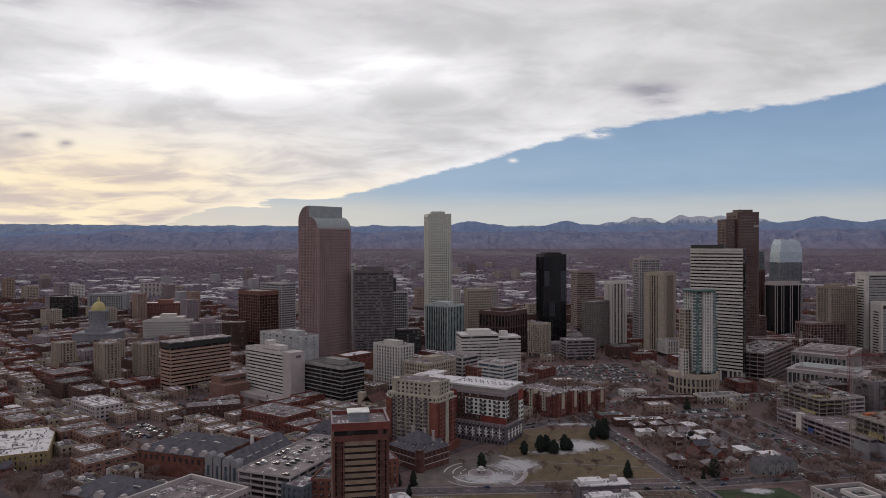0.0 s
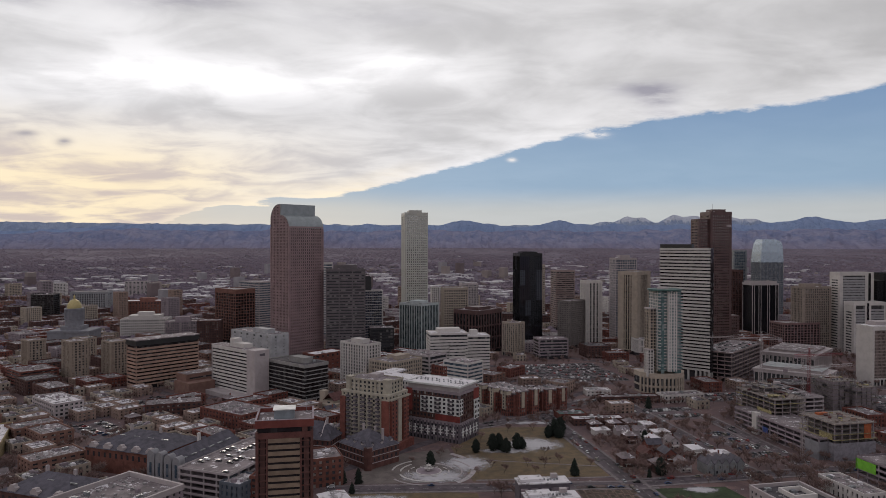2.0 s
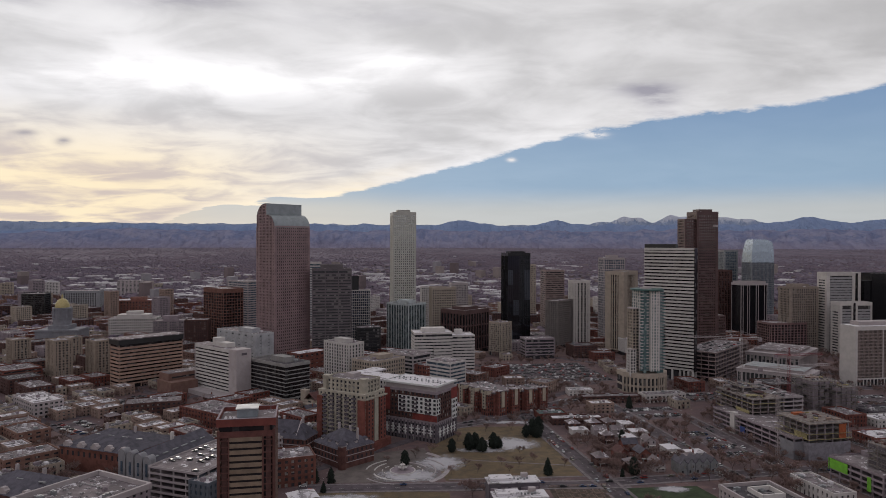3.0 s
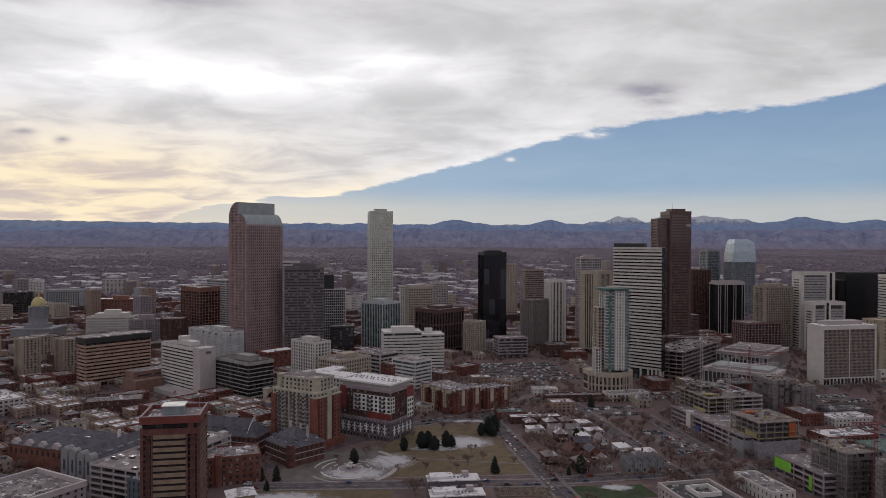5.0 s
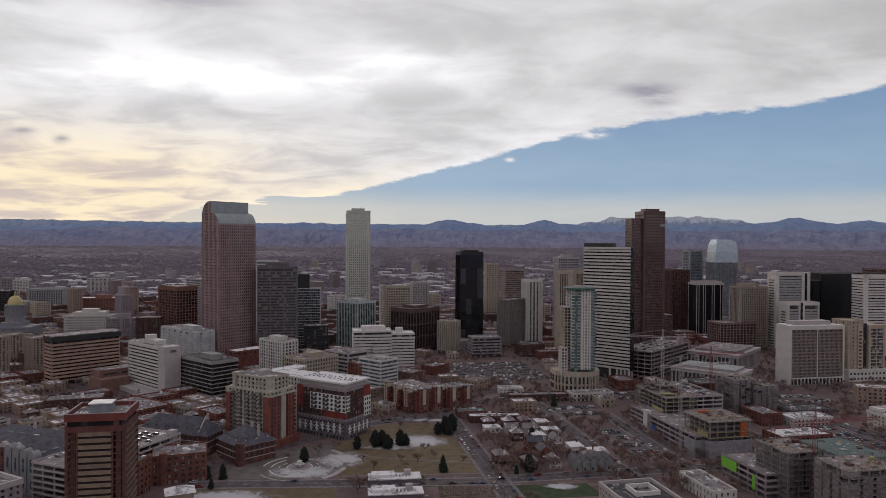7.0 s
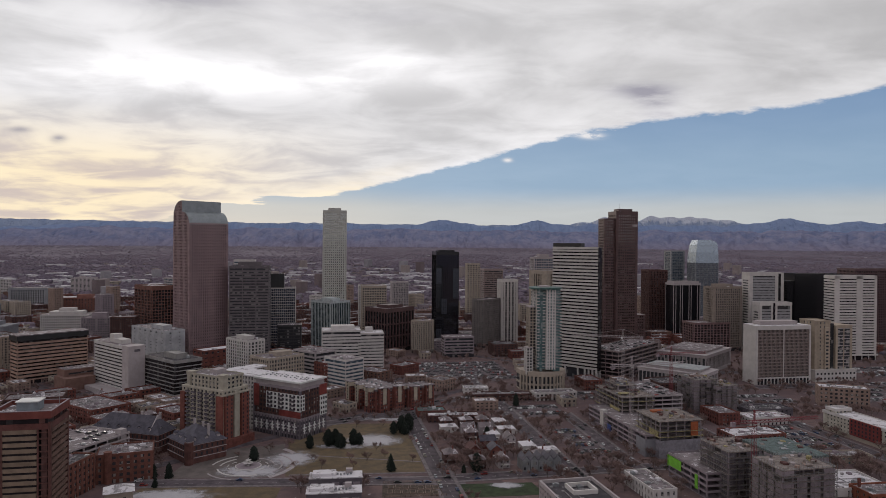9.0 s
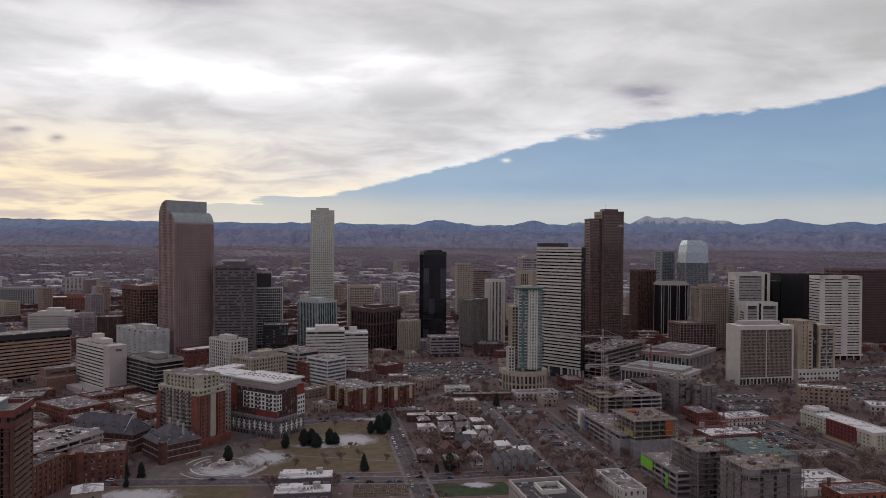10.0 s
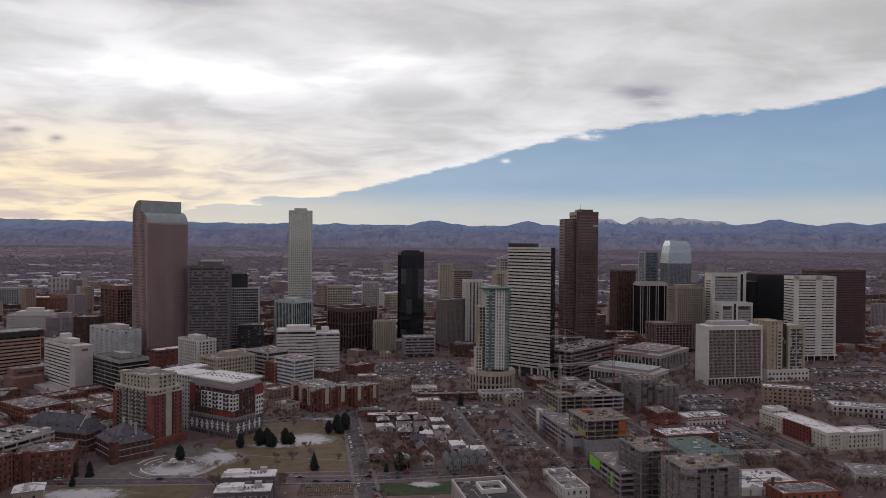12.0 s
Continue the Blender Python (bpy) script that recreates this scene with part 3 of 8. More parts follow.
def mountains(name, label, r0, r1, base, bumps, material, rough, start, seed):
    """A range: slopes that climb from its foot to its crest, with spurs and gullies."""
    s = Solid()
    cols, rows_n = 720, 16
    for j in range(rows_n + 2):
        f = min(1.0, j / rows_n)
        r = r0 + (r1 - r0) * j / rows_n
        for i in range(cols + 1):
            az = -70 + 140 * i / cols
            x, y = 104 + r * math.sin(radians(az)), r * math.cos(radians(az))
            top = ridge(az, bumps, base) + rough * 1.5 * noise.fractal((az * 0.8, seed, 0), 0.8, 2.2, 6)
            spur = 1.1 - 2.4 * abs(noise.fractal((az * 0.9, f * 1.1, seed + 3.0), 0.75, 2.1, 6))
            z = start + (top - start) * f ** 0.8 + rough * 3.2 * spur * f * (1 - f) * 2
            if j > rows_n:
                z = start - 40
            s.v.append((x, y, z))
    w = cols + 1
    s.f = [(j * w + i, j * w + i + 1, (j + 1) * w + i + 1, (j + 1) * w + i) for j in range(rows_n + 1) for i in range(cols)]
    ob = new(name, s.mesh(name, material))
    tagged(ob, label, "mountains", kind="structure")


# blue and purple here are painted haze, not bare rock
hazed_foot_rock = mountain_material("hazed_foothill_slopes", (0.152, 0.178, 0.288), (0.240, 0.240, 0.328))
hazed_far_rock = mountain_material("hazed_range_slopes", (0.182, 0.248, 0.400), (0.222, 0.285, 0.432))
hazed_snow_rock = mountain_material("hazed_snow_slopes", (0.24, 0.30, 0.43), (0.30, 0.36, 0.48), 292)
FOOT = ((-36, -40, 9), (-30, 4, 4), (-25, 8, 3), (-18, -4, 3), (-13, 6, 2), (-8, -6, 2), (-3, 6, 2.5), (3, -4, 2), (7, 5, 2), (12, -8, 3), (17, 6, 2), (22, -6, 3), (27, 4, 3), (33, -6, 4))
FAR = ((-36, -54, 8.5), (-24.6, 12, 2.6), (-15.5, 6, 2), (-10.9, 18, 1.2), (-6.8, 22, 0.9), (-3.5, 8, 1.5), (0.9, 42, 1.7), (3.2, 10, 1.2), (8.7, 44, 1.3), (10.9, 12, 1.0), (13.5, 14, 1.5), (17, 8, 2), (21, 8, 2), (24.8, 16, 1.2), (27.4, 52, 1.5), (29.3, 6, 1.0), (31.6, 28, 1.4), (35, 26, 2))
SNOW = ((12.6, 22, 0.9), (14.2, 54, 0.8), (15.4, 38, 0.7), (17.6, 60, 0.9), (19.2, 54, 0.9), (20.6, 46, 0.7), (21.8, 44, 0.8), (23.4, 30, 1.0))
mountains("mountain_foothills", "long foothills with bare slopes, haze painted in purple-grey", 4180, 4700, 240, FOOT, hazed_foot_rock, 10, 118, 2.0)
mountains("mountain_range", "distant mountain range behind the foothills, haze painted in blue", 4720, 4840, 270, FAR, hazed_far_rock, 6, 150, 9.0)
mountains("mountain_peaks", "snow-dusted high peaks on the far skyline, rock tinted with painted haze", 4860, 4930, 283, SNOW, hazed_snow_rock, 6, 150, 15.0)

# ---------------------------------------------------------------- downtown towers
C, D = -41.0, 10.0


def register_tower():
    """Brown granite tower whose two slabs end in quarter barrels, the rear one higher."""
    root = thing("barrel_top_tower", "tall brown granite tower with curved barrel-shaped glass top", "office tower", -157, 924, C)
    register_glass = glazing("bronze_dark_glass", (0.115, 0.095, 0.095), (0.10, 0.085, 0.085), 0.2, 3.1, 3.95, 0.10, metal=0.85, out_of_true=0.004)
    w, d = 40.0, 56.0
    front, back = 178.0, 189.0
    r = 17.0
    curve = [(math.cos(radians(q)), math.sin(radians(q))) for q in range(0, 91, 10)]
    # u runs across the two slabs: the front slab faces +x, the rear slab faces -x
    split = 2.0
    f_out = [(split, 0.0), (w / 2 - 0.5, 0.0)] + [(w / 2 - 0.5 - r + r * c, front + r * s) for c, s in curve] + [(split, front + r)]
    b_out = [(split - 0.01, 0.0)] + [(split - 0.01, back + 20)] + [(-w / 2 + 0.5 + 18 - 18 * c, back + 20 * s) for c, s in curve[::-1]] + [(-w / 2 + 0.5, 0.0)]
    part("front_slab", Solid().profile(f_out[::-1], -d / 2 + 0.5, d / 2 - 0.5), register_glass, root)
    part("rear_slab", Solid().profile(b_out, -d / 2 + 0.5, d / 2 - 0.5), register_glass, root)
    steel = surface("barrel_roof_steel", (0.26, 0.285, 0.30), 0.35, 0.12, 8, metal=0.55)
    for name, outline in (("front_barrel_roof", [(w / 2 - 0.5 - r + (r + 0.5) * c, front + (r + 0.5) * s) for c, s in curve] + [(split, front + r + 0.5), (split, front + r - 0.4)] + [(w / 2 - 0.5 - r + (r - 0.4) * c, front + (r - 0.4) * s) for c, s in curve[::-1]]),
                          ("rear_barrel_roof", [(-w / 2 + 0.5 + 18 - 18.5 * c, back + 20.5 * s) for c, s in curve] + [(split, back + 20.5), (split, back + 19.6)] + [(-w / 2 + 0.5 + 18 - 17.6 * c, back + 19.6 * s) for c, s in curve[::-1]])):
        part(name, Solid().profile(outline, -d / 2, d / 2), steel, root, "curved grey metal barrel roof")
    part("rear_upstand", Solid().box(split - 0.5, split + 0.4, -d / 2, d / 2, front + r - 1, back + 20.4), steel, root)
    # end walls: piers and spandrels cut to the curve
    fh = 3.95
    slab = Solid().block(w, d, 0, 1.9).mesh("spandrel", brown_granite)
    for i in range(1, 45):
        part("spandrel", slab, brown_granite, root, at=(0, 0, 5.5 + fh * i - 1.0))

    def top_at(x):
        if x >= split:
            q = x - (w / 2 - 0.5 - r)
            return front + (math.sqrt(max(0.0, r * r - q * q)) if q > 0 else r)
        q = (-w / 2 + 0.5 + 18) - x
        return back + (20 * math.sqrt(max(0.0, 1 - (q / 18) ** 2)) if q > 0 else 20)

    for i in range(-6, 7):
        xx = i * 3.1
        for j in (-1, 1):
            part("pier", Solid().block(1.55, 0.7, 0, top_at(xx) - 0.3), brown_granite, root, at=(xx, j * (d / 2 - 0.1), 0))
    upper = Solid()
    for i in range(0, 7):
        z = 5.5 + fh * (45 + i) - 1.0
        for j in (-1, 1):
            lo = -w / 2 + 0.5 + 18 - 18 * math.sqrt(max(0.0, 1 - (min(1.0, max(0.0, (z + 2 - back) / 20))) ** 2)) if z + 2 > back else -w / 2
            hi = w / 2 - 0.5 - r + math.sqrt(max(0.0, r * r - (z + 2 - front) ** 2)) if front < z + 2 < front + r else (w / 2 if z + 2 <= front else split)
            upper.box(lo, hi, j * (d / 2 - 0.2) - 0.2, j * (d / 2 - 0.2) + 0.2, z, z + 1.9)
    part("gable_spandrel", upper, brown_granite, root, kind="stuff")
    pier = Solid().block(0.7, 1.55, 0, front - 0.2).mesh("pier", brown_granite)
    tall = Solid().block(0.7, 1.55, 0, back - 0.2).mesh("pier", brown_granite)
    for i in range(-8, 9):
        part("pier", pier, brown_granite, root, at=(w / 2 - 0.1, i * 3.15, 0))
        part("pier", tall, brown_granite, root, at=(-w / 2 + 0.1, i * 3.15, 0))
    corner = Solid().block(1.6, 1.6, 0, front).mesh("corner_pier", brown_granite)
    for i in (-1, 1):
        for j in (-1, 1):
            part("corner_pier", corner, brown_granite, root, at=(i * (w / 2 - 0.6), j * (d / 2 - 0.6), 0))


register_tower()

# the granite's slight green stands in for sky reflected in the facade
plaza = tower("very tall white granite tower with square punched windows", -9, 1122, D, 37, 46, 207, surface("sky_tinted_granite", (0.425, 0.422, 0.385), 0.42, 0.08, 12), mirror_granite_glass, fh=3.75, sh=1.7, bay=3.0, pier=1.35, proud=0.12, corner=1.6, crown=5.0, pent=(20, 26, 3.5, 0, 0), units=4, seed=3)
part("mast", Solid().tube(0.25, 0.1, 207, 214, 6, 6, 5), grey_metal, plaza)

calif = tower("tall dark red-brown granite tower with stepped top", 416, 966, D, 32, 27, 202, red_granite, brown_coated_glass, fh=3.9, sh=1.9, bay=3.1, pier=0.9, proud=-0.12, corner=2.4, crown=5.0, pent=(20, 16, 3.0, 0, 0), units=3, seed=4)
facade(calif, 17, 20, 0, 191, red_granite, brown_coated_glass, fh=3.9, sh=1.9, bay=3.1, pier=0.9, proud=-0.12, corner=1.6, x=-23.5, single=False)
part("step_roof", Solid().block(17, 20, 190, 192.0, -23.5, 0), red_granite, calif)
facade(calif, 14, 24, 0, 58, red_granite, brown_coated_glass, fh=3.9, sh=1.9, bay=3.1, pier=0.9, proud=-0.12, corner=1.2, x=22, single=False)
part("step_roof", Solid().block(14, 24, 57, 59.0, 22, 0), red_granite, calif)
part("sign_panel", Solid().box(8, 15, -14.1, -13.4, 181, 184), pale_concrete, calif, "small pale sign panel")
part("mast", Solid().tube(0.25, 0.1, 202, 213, 6, -5, 0), grey_metal, calif)


def striped_tower():
    """Broad slab of pale stone bands and dark ribbon windows, with an open arcade below."""
    root = thing("striped_tower", "pale stone tower with dark ribbon windows and notched corner", "office tower", 321.4, 814.2, C)
    w, d, h = 60.3, 9.4, 153.0
    part("glazing", Solid().block(w - 1.2, d - 1.2, 11, h - 1.5), black_glass, root)
    band = Solid().block(w, d, 0, 2.3).mesh("spandrel", white_granite)
    for i in range(36):
        part("spandrel", band, white_granite, root, at=(0, 0, 11.86 + i * 3.88))
    part("parapet", Solid().ring(w + 0.1, d + 0.1, h - 2.4, h + 0.2, 0.6), white_granite, root)
    part("roof", Solid().block(w - 1.2, d - 1.2, h - 2, h - 1), roof_dark, root)
    part("plant_room", Solid().block(38, 7.6, h - 1, h + 4.6, -11, 0), black_metal, root)
    part("dark_corner", Solid().box(w / 2 - 0.2, w / 2 + 0.5, -d / 2 + 0.3, d / 2 - 0.3, 11, h), black_glass, root, "dark glass end wall")
    part("lobby", Solid().block(w - 14, d - 3, -0.5, 11.5, -4, 0.6), dark_glass, root)
    col = Solid().block(2.0, 2.0, -0.5, 12.0).mesh("column", white_granite)
    for p in (-29, -12, 5, 14, 19, 24, 29):
        for q in (-3.6, 3.6):
            part("column", col, white_granite, root, at=(p, q, 0))


striped_tower()


def teal_tower():
    """Residential tower of white frames and green glass on a curved stone podium."""
    root = thing("condo_tower", "white and teal-glass condo tower on a curved beige podium", "apartment tower", 272, 742, D)
    facade(root, 24, 24, 24, 109, white_concrete, teal_glass, fh=3.25, sh=0.9, bay=4.8, pier=1.3, proud=0.25, corner=0.0, x=1, y=0)
    facade(root, 10, 34, 24, 108, white_concrete, teal_glass, fh=3.25, sh=1.2, bay=3.4, pier=1.5, proud=0.2, corner=1.4, x=3, y=2, single=False)
    facade(root, 8, 12, 18, 89, beige_stone, dark_glass, fh=3.25, sh=1.1, bay=4.0, pier=1.0, proud=0.2, corner=1.2, x=-13.5, y=2, single=False)
    facade(root, 7, 9, 18, 46, white_concrete, dark_glass, fh=3.25, sh=1.1, bay=3.4, pier=1.0, proud=0.2, corner=1.0, x=-18, y=-3, single=False)
    part("wing_roof", Solid().block(7.6, 9.6, 45.8, 46.8, -18, -3), pale_concrete, root)
    slab = Solid().block(7.2, 4.2, 0, 0.28).mesh("balcony", pale_concrete)
    rail = Solid().ring(7.2, 4.2, 0.28, 1.3, 0.08).mesh("balustrade", teal_glass)
    for i in range(25):
        z = 26 + i * 3.25
        b = part("balcony", slab, pale_concrete, root, at=(12.0, -11.0, z))
        part("balustrade", rail, teal_glass, b, "green glass balustrade")
    part("roof_disc", Solid().tube(17.5, 17.5, 108.6, 110.2, 40, 1, 0), green_metal, root, "overhanging green metal roof disc")
    part("plant_room", Solid().tube(6, 6, 109.8, 111.6, 24, 1, 3), pale_concrete, root)
    part("wing_roof", Solid().block(8.6, 12.6, 88.8, 90, -13.5, 2), pale_concrete, root)
    bay = part("glass_bay", Solid().box(6.6, 13.6, -12.6, 11.0, 22, 108.8), teal_glass, root, "full-height green glass corner bay")
    strip = part("glass_bay", Solid().box(-8.6, -5.6, -12.5, -11.5, 22, 108.8), teal_glass, root, "full-height green glass strip")
    sill = Solid().box(6.5, 13.7, -12.7, 11.1, 0, 0.35).mesh("slab_edge", pale_concrete)
    for i in range(26):
        part("slab_edge", sill, pale_concrete, bay, at=(0, 0, 25.2 + i * 3.25))
    arc = [(26 * math.cos(radians(q)), 25 * math.sin(radians(q)) + 8) for q in range(195, 346, 30)] + [(25, 18), (-25, 18)]
    inner = [(x * 0.97, (y - 8) * 0.97 + 8) for x, y in arc]
    part("podium", Solid().prism(inner, -0.5, 20.0), dark_glass, root)
    for z0, z1 in ((-0.5, 1.2), (7.0, 9.0), (16.5, 21.5)):
        part("podium_band", Solid().prism(arc, z0, z1), beige_stone, root)
    col = Solid().block(1.8, 1.8, -0.5, 18).mesh("podium_pier", beige_stone)
    for i in range(5):
        (x0, y0), (x1, y1) = arc[i], arc[i + 1]
        for f in (0.0, 0.33, 0.67):
            part("podium_pier", col, beige_stone, root, at=((x0 + (x1 - x0) * f) * 0.985, y0 + (y1 - y0) * f + 0.3, 0), turn=math.degrees(math.atan2(y1 - y0, x1 - x0)))


teal_tower()


calm_glass = glazing("calm_blue_glass", (0.10, 0.118, 0.145), (0.11, 0.13, 0.155), 0.15, 3, 4, 0.1, spec=0.7)


def crown_tower():
    """Blue-grey glass tower with a tapering faceted glass crown."""
    root = thing("glass_crown_tower", "blue-grey glass tower with pale tapered glass crown", "office tower", 713, 1447, D)
    w, d = 52.0, 34.0
    facade(root, w, d, 0, 119, grey_metal, calm_glass, fh=4.0, sh=0.5, bay=3.0, pier=0.3, proud=-0.05, corner=0.8, single=False)
    s = Solid()
    levels = ((119, 1.0, 1.0, 0), (140, 0.955, 0.95, 0.8), (155, 0.90, 0.86, 1.6), (162, 0.82, 0.76, 1.6), (166.5, 0.58, 0.6, -3.0))
    for z, fx, fy, e in levels:
        s.v += [(p * w / 2 * fx + e, q * d / 2 * fy, z) for p, q in ((-1, -1), (1, -1), (1, 1), (-1, 1))]
    for k in range(len(levels) - 1):
        b = 4 * k
        s.f += [(b + i, b + (i + 1) % 4, b + 4 + (i + 1) % 4, b + 4 + i) for i in range(4)]
    s.f += [(16, 17, 18, 19)]
    part("glass_crown", s, crown_glass, root, "pale reflective faceted glass crown")
    for z, fx, fy, e in levels[1:3]:
        part("crown_band", Solid().ring(w * fx + 0.3, d * fy + 0.3, z, z + 0.4, 0.4, e, 0), crown_glass, root)


crown_tower()


def rib_tower():
    """Black glass slab with white full-height ribs and a white top."""
    root = tower("black glass tower with slender white vertical ribs", 577, 1180, D, 49, 26, 88, black_wall, black_wall, sh=0.5, bay=3, pier=0.0, corner=0.0, crown=1.5, proud=0.1, single=False, units=2, seed=12)
    rib = Solid().block(0.9, 0.9, 0, 90).mesh("rib", pale_concrete)
    for p in (-24, -20, -12, -8, 4, 8, 19.5, 24):
        for q in (-13.3, 13.3):
            part("rib", rib, pale_concrete, root, at=(p, q, 0))
    part("top_band", Solid().ring(50.6, 27.6, 88.0, 91.5, 1.4).ring(46, 23, 91.5, 94.5, 1.0), pale_concrete, root, "pale overhanging top band")


rib_tower()

tower("black glass tower with chamfered dark mirror faces", 170, 1094, D, 36, 40, 143, black_wall, dark_mirror_panes, fh=3.9, sh=0.18, bay=3, pier=0.15, proud=0.05, corner=0.5, crown=5, pent=(24, 26, 2.0, 0, 0), single=False, seed=5)
tower("grey precast tower with rows of dark windows and stepped side", -95, 938, D, 52, 34, 124, surface("grey_brown_precast", (0.125, 0.108, 0.116), 0.8, 0.15, 6), dark_glass, fh=3.8, sh=2.1, bay=17, pier=1.2, proud=-0.1, crown=3, pent=(30, 20, 5, 0, 0), single=False, seed=6)
tower("brown brick office block with deep square windows", -297, 1117, C, 58, 36, 86, surface("brown_brick_office", (0.165, 0.078, 0.062), 0.85, 0.2, 5), black_glass, fh=4.6, sh=1.2, bay=5, pier=1.0, proud=0.3, crown=7, single=False, seed=7)
tower("pale blue-grey ribbon window slab behind the granite tower", -285, 1200, C, 60, 30, 93, pale_concrete, blue_glass, sh=1.8, bay=6, pier=0.3, proud=-0.1, crown=2, single=False, seed=8)
tower("white banded slab tower behind the granite tower", -166, 1170, D, 34, 30, 126, white_concrete, blue_glass, sh=2.0, bay=30, pier=0.0, proud=0, crown=3, single=False, seed=9, corner=1.0)
navy = tower("dark blue glass office block with white mullions", -75, 1033, D, 44, 22, 89, white_concrete, glazing("navy_glass", (0.030, 0.040, 0.068), (0.04, 0.05, 0.08), 0.25, 3, 3.9, 0.1, metal=0.4), sh=0.7, bay=3, pier=0.35, proud=0.1, crown=1.5, single=False, seed=10)
part("dark_upper_block", Solid().block(26, 14, 87.5, 108, -8, 2).ring(26.4, 14.4, 106, 109, 0.6, -8, 2), black_metal, navy, "black upper block set back from the front")
tower("low black office block with banded windows", -50, 978, D, 33, 30, 41, black_metal, dark_glass, sh=1.5, bay=12, pier=0.2, proud=-0.1, crown=2.5, seed=11)


def ribbed_teal():
    root = tower("teal glass tower with close white vertical fins", 2, 1014, C, 44, 37, 72, teal_wall, teal_dark, fh=66, sh=0, bay=3.4, pier=0.75, proud=0.7, corner=1.0, crown=3, single=True, pent=(20, 18, 3, 0, 0), seed=13)
    return root


teal_wall = surface("pale_teal_fins", (0.40, 0.44, 0.45), 0.6, 0.15, 6)
teal_dark = glazing("teal_dark_glass", (0.020, 0.036, 0.042), (0.035, 0.055, 0.06), 0.3, 3.3, 3.9, 0.1)
ribbed_teal()
tower("beige concrete tower with grid windows", 55, 1118, D, 39, 30, 88, beige_stone, dark_glass, sh=1.8, bay=4, pier=1.4, proud=0.15, crown=4, single=False, seed=14)
tower("pale grey residential tower with vertical bays", 86, 1317, D, 31, 30, 83, pale_concrete, grey_glass, fh=3.2, sh=1.2, bay=3, pier=1.2, proud=0.2, crown=3, single=False, seed=15)
tower("dark red-brown stone block with tall window slots", 88, 1016, C, 46, 56, 63, red_granite, black_glass, fh=16, sh=2.2, bay=6.0, pier=2.3, proud=0.4, crown=6, single=False, seed=16, pent=(24, 30, 3, 0, 0))
tower("sand-coloured apartment block with recessed balconies", 137, 987, C, 22, 25, 47, beige_stone, home_glass, fh=3.0, sh=1.0, bay=3.6, pier=1.3, proud=0.3, crown=2.5, seed=17, name="apartment_block", category="apartment block")
tower("slim pale beige slab tower in the distance", 230, 1416, D, 27, 20, 115, beige_stone, grey_glass, sh=2.4, bay=5, pier=2.5, proud=0.1, crown=3, single=False, seed=18)
tower("pinkish stone tower with horizontal window bands", 258, 1281, D, 36, 30, 109, surface("pink_stone", (0.25, 0.185, 0.17), 0.7, 0.15, 6), dark_glass, sh=2.2, bay=20, pier=0.4, proud=-0.1, crown=3, single=False, seed=19)
tower("grey brick hotel tower with small windows", 233, 1059, C, 22, 44, 72, surface("grey_brick", (0.165, 0.145, 0.14), 0.85, 0.2, 5), dark_glass, fh=3.1, sh=1.6, bay=3, pier=1.5, proud=0.1, crown=2.5, single=False, seed=20)


def white_slot_tower():
    root = tower("white concrete tower with two dark vertical window slots", 267, 1078, D, 27, 24, 101, white_concrete, dark_glass, fh=3.8, sh=0.6, bay=5.2, pier=2.8, proud=0.4, corner=3.4, crown=4, single=False, seed=21)
    return root


white_slot_tower()
tower("broad beige stone tower with closely set piers", 317, 1016, C, 30, 44, 118, beige_stone, black_glass, fh=3.9, sh=0.4, bay=3.6, pier=1.7, proud=0.4, corner=9.0, crown=5, single=False, seed=22)
tower("pale glass and concrete tower behind the beige one", 328, 1122, D, 36, 24, 135, pale_concrete, blue_glass, sh=1.2, bay=4, pier=0.8, proud=0.1, crown=3, single=False, seed=23, pent=(16, 14, 4, 0, 0))
tower("narrow white residential slab among the towers", 23, 1250, D, 14, 16, 80, white_concrete, grey_glass, fh=3.2, sh=1.3, bay=4, pier=1.6, proud=0.1, crown=2, single=False, seed=51, name="apartment_tower", category="apartment tower")
tower("low black office block near the capitol", -792, 1452, D, 44, 34, 52, black_metal, black_glass, sh=1.2, bay=6, pier=0.4, proud=0.1, crown=2, single=False, seed=52)
tower("wide low terracotta brick building with pale roof", -600, 1490, D, 92, 46, 36, surface("warm_brick", (0.20, 0.088, 0.070), 0.85, 0.2, 5), dark_glass, fh=5, sh=3, bay=6, pier=3.4, proud=0.2, crown=3, roof=roof_white, pent=(30, 20, 5, 6, 0), single=False, seed=53)
tower("dark brown narrow office tower with vertical piers", 541, 1222, D, 35, 30, 112, dark_brick, black_glass, sh=1.2, bay=3, pier=1.2, proud=0.3, crown=3, single=False, seed=24)
tower("slim dark blue glass residential tower with pale edge", 675, 1510, D, 32, 30, 143, grey_metal, blue_glass, fh=3.3, sh=0.9, bay=4, pier=0.3, proud=0.0, crown=3, single=False, seed=25, corner=3)
tower("tan stone twin-bay tower with narrow windows", 584, 1032, D, 46, 28, 95, surface("grey_tan_stone", (0.25, 0.205, 0.175), 0.8, 0.15, 5), dark_glass, fh=3.6, sh=1.3, bay=3.0, pier=1.2, proud=0.3, corner=3.0, crown=3, single=False, seed=26, pent=(26, 16, 3, 0, 2))


